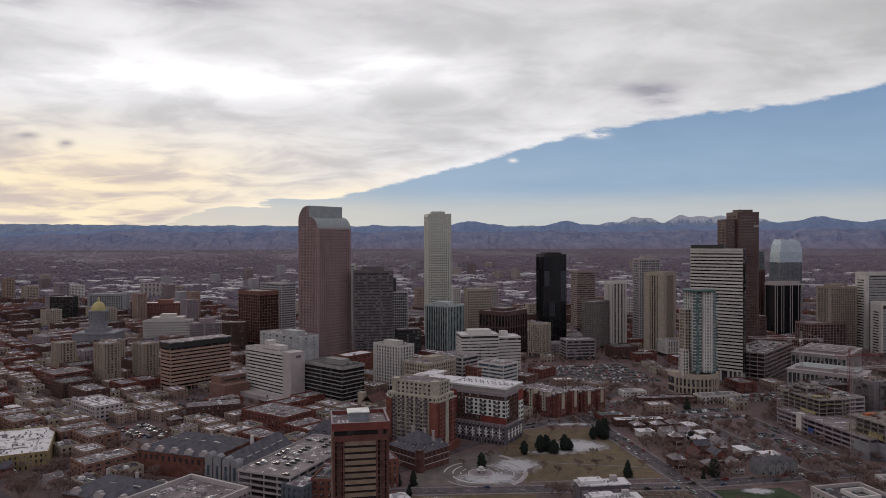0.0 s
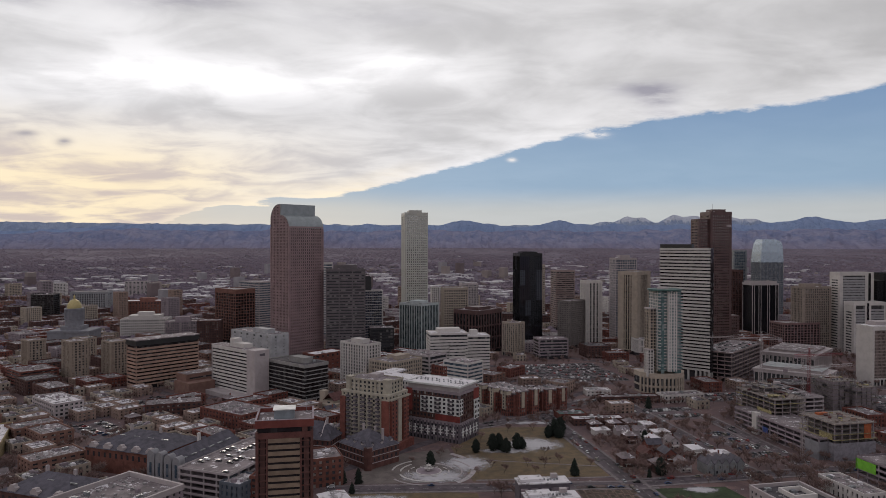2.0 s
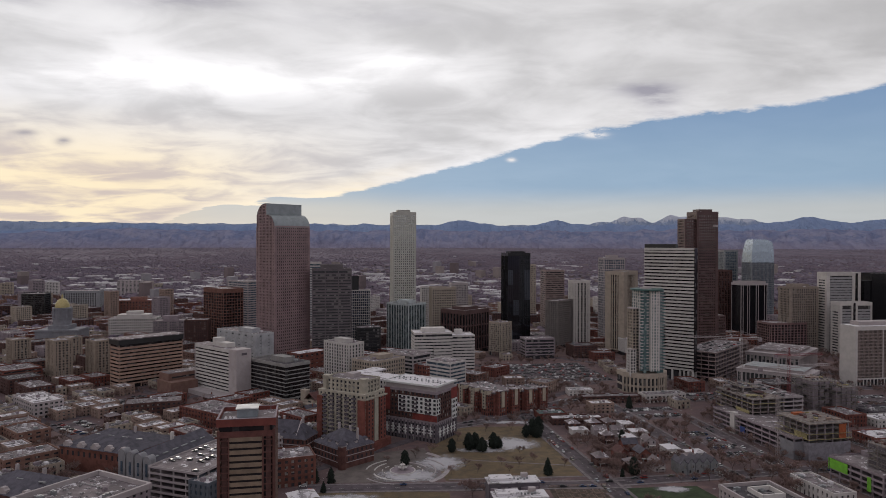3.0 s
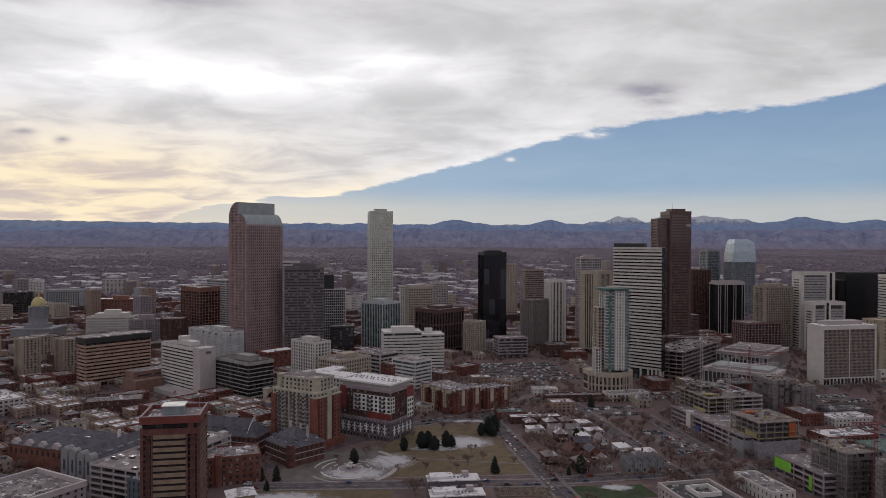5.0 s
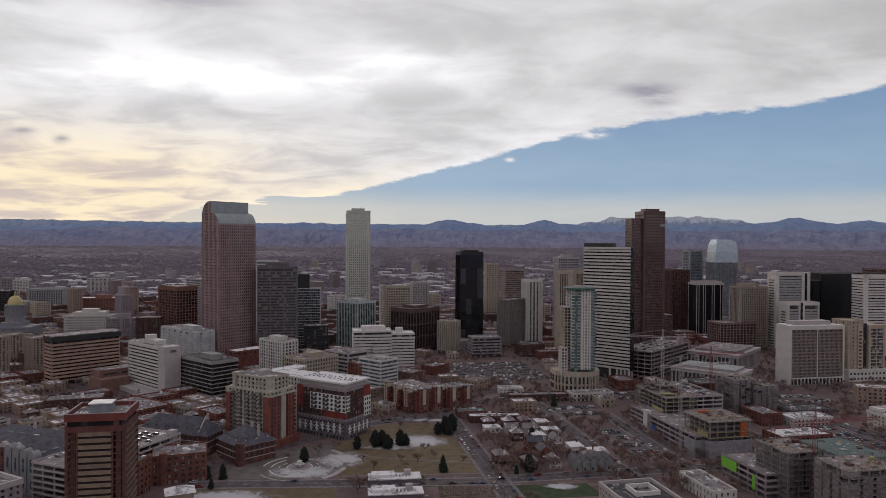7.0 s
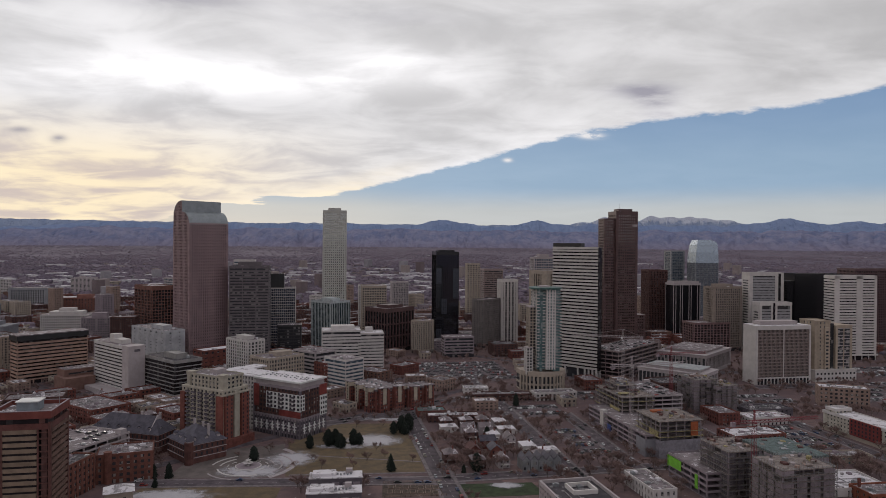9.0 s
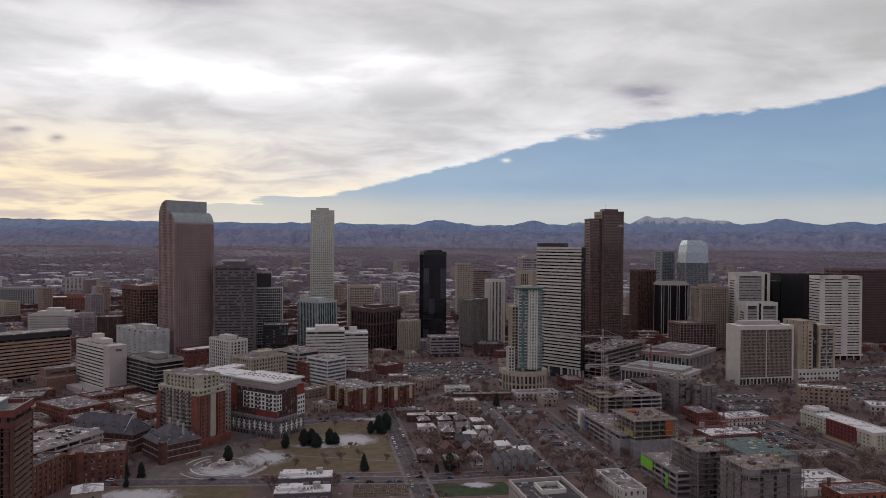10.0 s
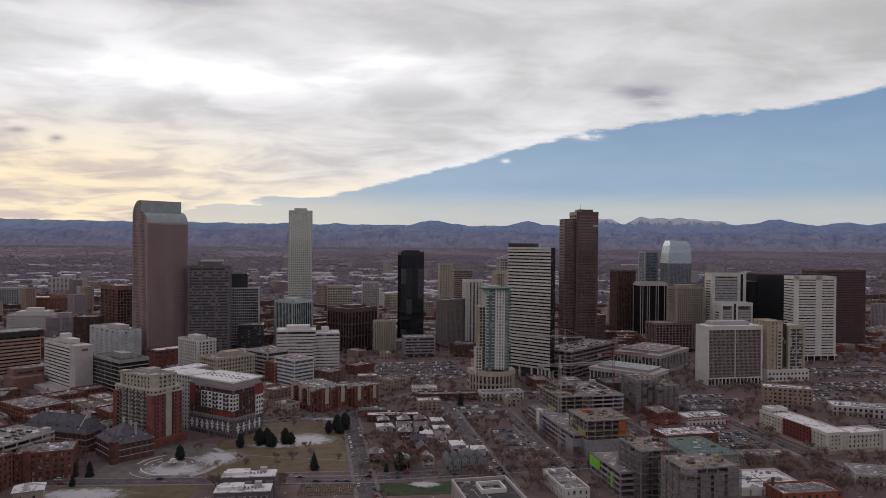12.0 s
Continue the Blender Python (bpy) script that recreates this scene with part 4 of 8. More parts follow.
def framed_block(label, x, y, w, d, h, slots, seed):
    """White frame round dark recessed window fields and a dark slot."""
    root = thing("framed_office_block", label, "office tower", x, y, 4)
    part("glazing", Solid().block(w - 1.5, d - 1.5, 0, h - 2), grey_dark, root)
    band = Solid()
    for i in range(int((h - 10) / 3.9)):
        band.block(w - 1.0, d - 1.0, 5 + i * 3.9, 5 + i * 3.9 + 2.9)
    part("spandrel_band", band, frame_grey, root, kind="stuff")
    for p, q in slots:
        part("frame_wall", Solid().box(p, q, -d / 2, -d / 2 + 2, 0, h).box(p, q, d / 2 - 2, d / 2, 0, h), white_concrete, root)
    for e in (-w / 2, w / 2 - 1.2):
        part("side_wall", Solid().box(e, e + 1.2, -d / 2 + 2, d / 2 - 2, 0, h), white_concrete, root)
        for i in range(int((h - 14) / 3.9)):
            part("side_window", Solid().box(e - 0.05, e + 1.25, -d / 2 + 5, d / 2 - 5, 6 + i * 3.9, 7.8 + i * 3.9), grey_dark, root)
    part("head_band", Solid().ring(w + 0.1, d + 0.1, h - 4.5, h + 0.3, 1.5), white_concrete, root)
    part("roof", Solid().block(w - 3, d - 3, h - 3, h - 1.5), roof_grey, root)
    part("slot", Solid().box(slots[-2][1] + 0.2, slots[-1][0] - 0.2, -d / 2 - 0.2, -d / 2 + 1, 4, h - 1), black_glass, root, "dark recessed glass slot")


frame_grey = surface("grey_spandrel_panels", (0.265, 0.258, 0.270), 0.7, 0.1, 5)
grey_dark = glazing("grey_dark_glass", (0.045, 0.044, 0.047), (0.10, 0.10, 0.10), 0.3)
framed_block("white-framed tower with grey window field and dark slot", 641, 1026, 52, 24, 116, ((-26, -22), (-22, -21.4), (13, 17.5), (21.5, 26)), 27)
framed_block("lower white-framed block with grey window fields", 635, 984, 47, 22, 76, ((-23.5, -20.5), (21, 23.5), (-7, -4.5), (-1, 2)), 28)
nero = tower("plain black glass slab tower with stepped shoulder", 720, 1034, 4, 74, 30, 115, black_wall, black_wall, sh=0.3, bay=3, pier=0.0, proud=0.02, corner=0.4, crown=1.2, single=False, seed=29, units=0)
facade(nero, 12, 28, 0, 104, black_wall, black_wall, sh=0.3, pier=0, proud=0.02, corner=0.4, x=-42, single=False)
part("step_roof", Solid().block(12, 28, 103.8, 104.4, -42, 0), black_metal, nero)


def white_band_tower():
    root = thing("banded_white_tower", "white concrete tower with dark window bands and flared foot", "office tower", 729, 954, 6)
    w, d, h = 62.0, 24.0, 116.0
    part("glazing", Solid().block(w - 1.4, d - 1.4, 0, h - 2), black_glass, root)
    band = Solid().block(w - 0.4, d - 0.4, 0, 2.5).mesh("spandrel", white_concrete)
    for i in range(28):
        part("spandrel", band, white_concrete, root, at=(0, 0, 10 + i * 3.75))
    for p, q in ((-31, -15), (1, 10), (27.5, 31)):
        part("frame_wall", Solid().box(max(p, -31), q if p != -31 else -24, -d / 2, -d / 2 + 1.5, 8, h), white_concrete, root)
    part("head_band", Solid().ring(w, d, h - 4.5, h, 1.2), white_concrete, root)
    part("roof", Solid().block(w - 3, d - 3, h - 3, h - 1.5), roof_grey, root)
    col = Solid().block(1.4, 1.4, -0.5, 9).mesh("column", white_concrete)
    for p in range(-30, 31, 10):
        part("column", col, white_concrete, root, at=(p, -d / 2 + 1, 0))
    part("canopy", Solid().block(w + 3, d + 3, 6.5, 8.5), white_concrete, root)
    for i in range(6):
        part("flared_wall", Solid().box(-w / 2 - 1.2 * (6 - i) / 2, -w / 2 + 0.3, -d / 2 + 0.5, d / 2 - 0.5, 8.5 + i * 6, 14.5 + i * 6), black_metal, root)


white_band_tower()
tower("broad dark red-brown office tower with fine window grid", 838, 1086, 6, 80, 40, 121, surface("plum_granite", (0.098, 0.052, 0.056), 0.5, 0.18, 9), black_glass, sh=1.8, bay=3, pier=0.9, proud=0.1, crown=3, single=False, seed=30)


def courthouse_annex():
    """Beige stone annex: plain slab with a projecting bay, a recess with its shadow in dark glass, a lower grey glass
    front, and a white foot.
    """
    root = thing("courthouse_annex", "beige stone courthouse annex with grey glass front", "courthouse", 616, 812, D)
    stone = surface("warm_annex_stone", (0.345, 0.285, 0.225), 0.8, 0.12, 6)
    facade(root, 20, 26, 0, 69, stone, grey_glass, fh=4.2, sh=2.4, bay=5.0, pier=3.2, proud=0.1, corner=3.0, x=-15)
    part("stone_bay", Solid().box(-13, -7, -14.6, -12.9, 10, 62), stone, root, "projecting plain stone bay")
    pane = Solid().block(3.2, 0.4, 0, 1.9).mesh("window", grey_glass)
    for i in range(11):
        part("window", pane, grey_glass, root, at=(-10, -14.55, 14 + i * 4.2))
    part("slab_roof", Solid().ring(20.4, 26.4, 68.6, 70.2, 0.7, -15, 0).block(19, 25, 68, 69.2, -15, 0), stone, root)
    # dark glass stands in for the shadow inside the recess
    part("recess", Solid().box(-5, 3, -9, 12, 0, 66), dark_glass, root, "recess between the fronts, its shadow painted as dark glass")
    part("grey_front", Solid().box(3.2, 24.6, -11.6, 11.6, 0, 63), grey_glass, root, "grey glass front")
    band = Solid().box(5.6, 22.4, -11.9, 11.9, 0, 0.9).mesh("spandrel", pale_concrete)
    for i in range(12):
        part("spandrel", band, pale_concrete, root, at=(0, 0, 16 + i * 4.0))
    for p in (3.0, 22.2):
        part("frame_pier", Solid().box(p, p + 2.8, -12.3, 12.3, 0, 64), stone, root)
    part("frame_pier", Solid().box(13.4, 14.6, -12.1, 12.1, 12, 62), stone, root)
    part("front_head", Solid().box(5.8, 22.2, -12.2, 12.2, 61, 64.5), stone, root)
    part("foot", Solid().block(54, 32, -0.5, 12.5, 0, -1).block(55, 33, 12.5, 13.6, 0, -1), white_concrete, root, "white stone foot with square windows")
    small_pane = Solid().block(2.0, 0.4, 0, 2.2).mesh("foot_window", dark_glass)
    for i in range(11):
        for z in (2.5, 8):
            part("foot_window", small_pane, dark_glass, root, at=(-24 + i * 4.8, -17.05, z))


courthouse_annex()



def federal_block():
    """White frame round a dense grid of narrow windows, blank white end walls."""
    root = thing("federal_office_block", "white office block with dense narrow window grid", "office block", 547, 790, D)
    w, d, h = 69.0, 25.0, 66.0
    fed_dark = surface("brown_window_panels", (0.215, 0.170, 0.158), 0.7, 0.1, 4)
    part("glazing", Solid().block(w - 2, d - 1.6, 0, h - 2), dark_glass, root)
    part("end_wall", Solid().box(-w / 2, -w / 2 + 2, -d / 2, d / 2, -0.5, h), white_concrete, root, "blank white concrete end wall")
    part("end_wall", Solid().box(w / 2 - 2, w / 2, -d / 2, d / 2, -0.5, h), white_concrete, root, "blank white concrete end wall")
    part("head_band", Solid().box(-w / 2 + 2, w / 2 - 2, -d / 2, d / 2, h - 4.4, h - 0.01), white_concrete, root)
    part("base_band", Solid().box(-w / 2 + 2, w / 2 - 2, -d / 2 + 0.2, d / 2 - 0.2, 6.5, 8.0), white_concrete, root)
    part("roof", Solid().block(w - 1, d - 1, h - 1, h + 0.3), roof_white, root)
    part("plant_room", Solid().block(47, 14, h, h + 4.5, -1, 2), pale_concrete, root)
    sp = Solid().box(-w / 2 + 2, w / 2 - 2, -d / 2 + 0.12, d / 2 - 0.12, 0, 1.25).mesh("spandrel", fed_dark)
    for i in range(14):
        part("spandrel", sp, fed_dark, root, at=(0, 0, 9.5 + i * 3.65))
    part("centre_fin", Solid().box(-0.5, 0.5, -d / 2 - 0.05, d / 2 + 0.05, 8, h - 4.4), white_concrete, root)
    fin = Solid().box(-0.3, 0.3, -d / 2 + 0.1, d / 2 - 0.1, 8, h - 4.4).mesh("fin", fed_dark)
    for i in range(40):
        part("fin", fin, fed_dark, root, at=(-31.6 + i * 1.62, 0, 0))
    col = Solid().block(1.2, 1.2, -0.5, 6.6).mesh("column", white_concrete)
    for i in range(14):
        for q in (-d / 2 + 0.8, d / 2 - 0.8):
            part("column", col, white_concrete, root, at=(-29 + i * 4.5, q, 0))


federal_block()

# ---------------------------------------------------------------- civic blocks
tower("brown brick block with arched top windows", 557, 1026, D, 58, 34, 43, surface("rose_brick", (0.205, 0.125, 0.125), 0.85, 0.2, 5), black_glass, fh=4, sh=1.1, bay=5.2, pier=1.3, proud=0.3, crown=3, single=False, seed=32)


DECK_CARS = []


def parking_garage(label, x, y, a, w, d, h, wall, levels, name="parking_garage"):
    """Open parking decks: floors, rails, columns and a stair core."""
    root = thing(name, label, "parking garage", x, y, a)
    step = h / levels
    deck_m = Solid().block(w, d, 0, 0.5).mesh("deck", grey_concrete)
    rail_m = Solid().ring(w + 0.1, d + 0.1, 0.2, 1.5, 0.3).mesh("parapet", wall)
    for i in range(levels + 1):
        part("deck", deck_m, grey_concrete, root, at=(0, 0, i * step - 0.3))
        if i:
            part("parapet", rail_m, wall, root, at=(0, 0, i * step - 0.3))
    col = Solid().block(0.8, 0.8, 0, h).mesh("column", wall)
    for p in [-w / 2 + 0.6] + spread(w, 9)[0] + [w / 2 - 0.6]:
        for q in (-d / 2 + 0.6, d / 2 - 0.6):
            part("column", col, wall, root, at=(p, q, 0))
    for q in spread(d, 9)[0]:
        for p in (-w / 2 + 0.6, w / 2 - 0.6):
            part("column", col, wall, root, at=(p, q, 0))
    part("top_deck", Solid().block(w - 0.8, d - 0.8, h + 0.2, h + 0.26), roof_grey, root, "stained top deck with leftover snow")
    if name == "parking_garage":
        r = random.Random(int(w * d))
        for i in range(int(d / 5.4)):
            for p in (-0.36, -0.12, 0.12, 0.36):
                if r.random() < 0.42:
                    q = pose(x, y, 0, 0, 0, a) @ Vector((p * w, -d / 2 + 3.5 + i * 5.2, 0))
                    DECK_CARS.append((q.x, q.y, h + 0.26, a + r.choice((0, 180))))
    # solid dark block that fills the middle of all decks
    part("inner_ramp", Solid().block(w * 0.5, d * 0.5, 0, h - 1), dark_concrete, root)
    part("stair_core", Solid().block(5, 5, 0, h + 3.5, w / 2 - 4, d / 2 - 4), wall, root)
    return root


parking_garage("dark brown multi-level parking garage", 388, 846, C, 42, 118, 33, surface("brown_deck_concrete", (0.215, 0.165, 0.160), 0.85, 0.2, 5), 7)


def colonnade_block(label, x, y, a, w, d, h, roof, wall=pale_concrete):
    """Low classical government block with a colonnade, cornice and hipped roof."""
    root = thing("courthouse", label, "courthouse", x, y, a)
    part("body", Solid().block(w - 3, d - 3, -0.5, h - 3), grey_glass, root)
    part("plinth", Solid().block(w, d, -0.5, 4), wall, root)
    part("entablature", Solid().block(w, d, h - 4, h - 1).block(w + 1.2, d + 1.2, h - 1, h), wall, root)
    col = Solid().tube(0.75, 0.65, 4, h - 4, 8).mesh("column", wall)
    for p in [-w / 2 + 1] + spread(w - 2, 4.6)[0] + [w / 2 - 1]:
        for q in (-d / 2 + 0.9, d / 2 - 0.9):
            part("column", col, wall, root, at=(p, q, 0))
    for q in spread(d - 2, 4.6)[0]:
        for p in (-w / 2 + 0.9, w / 2 - 0.9):
            part("column", col, wall, root, at=(p, q, 0))
    part("attic", Solid().block(w * 0.8, d * 0.72, h, h + 3), wall, root)
    part("roof", Solid().hip(w * 0.84, d * 0.76, h + 3, 1.4), roof, root)
    return root


colonnade_block("white stone courthouse with columns and grey metal roof", 425, 766, C, 74, 44, 20, grey_metal)
colonnade_block("white stone courthouse with long red-edged roof", 486, 880, C, 62, 90, 24, roof_grey)

tan_bands = surface("tan_brick_bands", (0.335, 0.218, 0.170), 0.8, 0.15, 6)
stripe_block = tower("brick office block with tan bands and dark top storey", -278, 782, C, 22, 73, 48, tan_bands, black_glass, sh=2.3, bay=80, pier=0.0, proud=0, corner=0.6, crown=0.4, seed=33, base=5, units=6)
part("dark_top_storey", Solid().block(23.5, 74.5, 47.6, 53.0), black_metal, stripe_block, "dark overhanging top storey")
part("top_slab", Solid().block(24.5, 75.5, 53.0, 54.0), roof_grey, stripe_block)


def hotel_slab():
    """White slab: ribbon balconies along one side, blank stair end."""
    root = thing("white_hotel_block", "white mid-rise block with ribbon windows and blank end wall", "office block", -178, 732, C)
    w, d, h = 80.0, 17.0, 50.0
    part("glazing", Solid().block(w - 1.5, d - 1.5, 0, h - 2), dark_glass, root)
    band = Solid().block(w - 0.2, d - 0.2, 0, 2.0).mesh("spandrel", white_concrete)
    for i in range(12):
        part("spandrel", band, white_concrete, root, at=(0, 0, 4 + i * 3.5))
    # ends get darker concrete than the bands: their shade is in the colour
    part("end_wall", Solid().box(w / 2 - 14, w / 2 + 0.2, -d / 2 - 0.15, d / 2 + 0.15, -0.5, h), pale_concrete, root, "blank white end wall, its shaded tone painted in")
    part("end_wall", Solid().box(-w / 2 - 0.2, -w / 2 + 1.5, -d / 2 - 0.15, d / 2 + 0.15, -0.5, h), pale_concrete, root, "blank white end wall, its shaded tone painted in")
    part("head_band", Solid().box(-w / 2 + 1.5, w / 2 - 14, -d / 2 - 0.1, d / 2 + 0.1, h - 4, h - 0.6), white_concrete, root)
    part("roof", Solid().block(w - 1, d - 1, h - 1, h - 0.3), roof_grey, root)
    part("plant_room", Solid().block(22, 10, h - 0.5, h + 4.0, 4, 1).block(9, 9, h - 0.5, h + 8.0, -8, 1), white_concrete, root)
    sign = part("sign", Solid().box(w / 2 + 0.2, w / 2 + 0.35, -2.5, 3.5, h - 6, h - 3.5), dark_concrete, root, "small dark sign on the end wall")
    part("podium", Solid().block(w + 8, d + 22, -0.5, 4.5, 2, -4), pale_concrete, root)


hotel_slab()
grey_slab = tower("windowless pale grey panel block with faceted sides", -195, 877, C, 86, 26, 48, surface("pale_grey_panels", (0.37, 0.37, 0.385), 0.75, 0.15, 10), grey_glass, fh=4, sh=3.4, bay=14, pier=9.5, proud=0.15, corner=6, crown=2.5, seed=34, pent=(30, 12, 4, 10, 0), single=False)
tower("brown brick low-rise block with flat snow-patched roof", -104, 820, C, 24, 44, 31, red_brick, dark_glass, fh=5, sh=3.6, bay=7, pier=4.5, proud=0.1, crown=2, seed=35, roof=roof_white, single=False)
dark_bands = surface("dark_band_panels", (0.235, 0.225, 0.22), 0.7, 0.15, 6)
dk = tower("dark glass office block with pale floor bands", -112, 707, C, 62, 30, 40, dark_bands, black_glass, fh=4.1, sh=0.95, bay=80, pier=0.0, proud=0, corner=0.0, crown=3.2, seed=36, pent=(24, 12, 4, 6, 0), roof=roof_dark)
tower("cream apartment block with deep dark window bays", -55, 769, C, 42, 22, 50, white_concrete, dark_glass, fh=3.6, sh=1.2, bay=4.2, pier=1.9, proud=0.3, corner=1.8, crown=2.5, seed=37, pent=(20, 10, 3, 0, 0), name="apartment_block", category="apartment block")
tower("beige office block with square windows and rounded end", -14, 744, C, 34, 46, 36, beige_stone, dark_glass, fh=3.9, sh=1.7, bay=3.6, pier=1.5, proud=0.2, corner=1.6, crown=2.5, seed=38, pent=(14, 20, 3, 0, 4))
tower("pale office block with long window bands", 16, 800, C, 40, 30, 33, pale_concrete, dark_glass, fh=3.9, sh=2.0, bay=60, pier=0, proud=0, corner=1.2, crown=2, seed=39)


def stepped_white():
    """White banded block in three steps."""
    root = thing("stepped_office_block", "white stepped office block with long dark window bands", "office block", 53, 842, D)
    for x, y, w, d, h in ((-12, 0, 46, 32, 52), (24, 2, 30, 28, 48), (-2, -14, 20, 10, 40)):
        part("glazing", Solid().block(w - 1.4, d - 1.4, 0, h - 1.5, x, y), dark_glass, root)
        band = Solid().block(w, d, 0, 2.5).mesh("spandrel", white_concrete)
        for i in range(int((h - 5) / 3.7)):
            part("spandrel", band, white_concrete, root, at=(x, y, 4 + i * 3.7))
        part("parapet", Solid().ring(w + 0.1, d + 0.1, h - 2.2, h, 0.5, x, y), white_concrete, root)
        part("roof", Solid().block(w - 1, d - 1, h - 2, h - 1, x, y), roof_white, root)
    part("plant_room", Solid().block(28, 14, 51, 56, -10, 3).block(9, 8, 47, 53, 22, 5), white_concrete, root)


stepped_white()
tower("white and glass office block with banded wings", 58, 742, C, 34, 26, 34, white_concrete, blue_glass, fh=3.9, sh=1.9, bay=60, pier=0.0, proud=0, corner=0.8, crown=2, seed=41)
tower("brick and white low office block beside it", 40, 756, C, 22, 24, 27, red_brick, dark_glass, fh=3.9, sh=2.1, bay=4, pier=1.8, proud=0.1, corner=1.2, crown=2, seed=42)
tower("grey low office block with dark window bands", 186, 962, D, 42, 26, 28, grey_concrete, dark_glass, fh=3.9, sh=1.7, bay=60, pier=0, proud=0, corner=1.2, crown=2, seed=43, single=False)
tower("white low block with vertical fins", 330, 985, D, 44, 24, 24, white_concrete, dark_glass, fh=9, sh=1.0, bay=2.4, pier=1.2, proud=0.2, corner=1.5, crown=2, seed=44, single=False)

# ---------------------------------------------------------------- government quarter
gov = tower("wide grey stone government block with piers", -747, 1554, D, 78, 40, 51, surface("grey_granite", (0.27, 0.27, 0.285), 0.8, 0.15, 8), dark_glass, fh=5, sh=1.5, bay=5, pier=2.2, proud=0.3, corner=6, crown=5, single=False, seed=45)


def capitol():
    root = thing("domed_capitol", "grey stone capitol with columned drum and gold dome", "capitol building", -538, 1085, 4)
    stone = surface("blue_grey_granite", (0.215, 0.215, 0.24), 0.85, 0.12, 5)
    part("body", Solid().block(62, 44, -0.5, 24).block(64, 46, 21, 23).block(30, 30, 23, 30), stone, root)
    part("drum", Solid().tube(13, 13, 28, 56, 24).tube(14.2, 14.2, 55, 57, 24).tube(14.2, 14.2, 40, 41.5, 24), stone, root)
    col = Solid().tube(0.8, 0.8, 41, 55, 6).mesh("column", stone)
    for q in range(0, 360, 20):
        part("column", col, stone, root, at=(13.6 * math.cos(radians(q)), 13.6 * math.sin(radians(q)), 0))
    dome = Solid()
    for i in range(8):
        q0, q1 = radians(i * 11), radians(i * 11 + 11)
        dome.tube(10.5 * math.cos(q0), 10.5 * math.cos(q1), 57 + 14 * math.sin(q0), 57 + 14 * math.sin(q1), 24)
    part("dome", dome, gold_leaf, root, "gold-leafed ribbed dome")
    part("lantern", Solid().tube(1.6, 1.6, 70, 75, 10).tube(1.6, 0.2, 75, 78, 10), gold_leaf, root)


capitol()
tower("pale twin-slab apartment tower far behind", -741, 1777, D, 56, 30, 61, pale_concrete, grey_glass, fh=3.2, sh=1.4, bay=9, pier=4.5, proud=0.2, crown=2, single=False, seed=46)
tower("beige stepped tower far behind the capitol", -745, 1919, D, 52, 30, 44, beige_stone, grey_glass, sh=1.8, bay=4, pier=1.6, proud=0.2, crown=2, single=False, seed=47)
white_hall = tower("white terraced government block with stepped roof", -462, 1170, D, 74, 36, 33, white_concrete, grey_glass, fh=4.5, sh=2, bay=3.2, pier=1.4, proud=0.2, crown=2, single=False, seed=48)
part("upper_terrace", Solid().block(50, 26, 32, 38).block(24, 16, 38, 43), white_concrete, white_hall)
tower("grey office block with punched windows and roof plant", -372, 1095, D, 48, 30, 37, grey_concrete, grey_glass, fh=3.8, sh=1.7, bay=3.4, pier=1.4, proud=0.2, crown=2, single=False, seed=49, pent=(22, 12, 6, 0, 0))
tower("dark brick apartment block beside the grey offices", -318, 1060, D, 34, 30, 42, dark_brick, dark_glass, fh=3.3, sh=1.5, bay=3, pier=1.4, proud=0.2, crown=2, single=False, seed=50)

flat_wing = thing("brick_wing", "low brown brick wing with stepped terraces", "office block", -222, 758, C)
part("wall", Solid().block(20, 58, -0.5, 20).block(30, 30, -0.5, 13, 8, -18), surface("terracotta_brick", (0.20, 0.115, 0.095), 0.85, 0.15, 5), flat_wing)
part("window_band", Solid().block(20.3, 50, 9, 10.6).block(20.3, 50, 15, 16.6), dark_glass, flat_wing)
part("roof", Solid().block(18.5, 56, 20, 20.4), roof_grey, flat_wing)
for bx, by, bh in ((-388, 802, 47), (-352, 822, 44), (-470, 860, 40), (-430, 905, 36)):
    tower("beige apartment block with stacked window bays", bx, by, C, 26, 20, bh, surface("sand_render", (0.275, 0.222, 0.182), 0.85, 0.12, 5), home_glass, fh=3.1, sh=1.1, bay=3.8, pier=1.9, proud=0.3, corner=2.2, crown=2, single=False, seed=int(bh), name="apartment_block", category="apartment block")

# ---------------------------------------------------------------- nearer blocks
G = 12.0


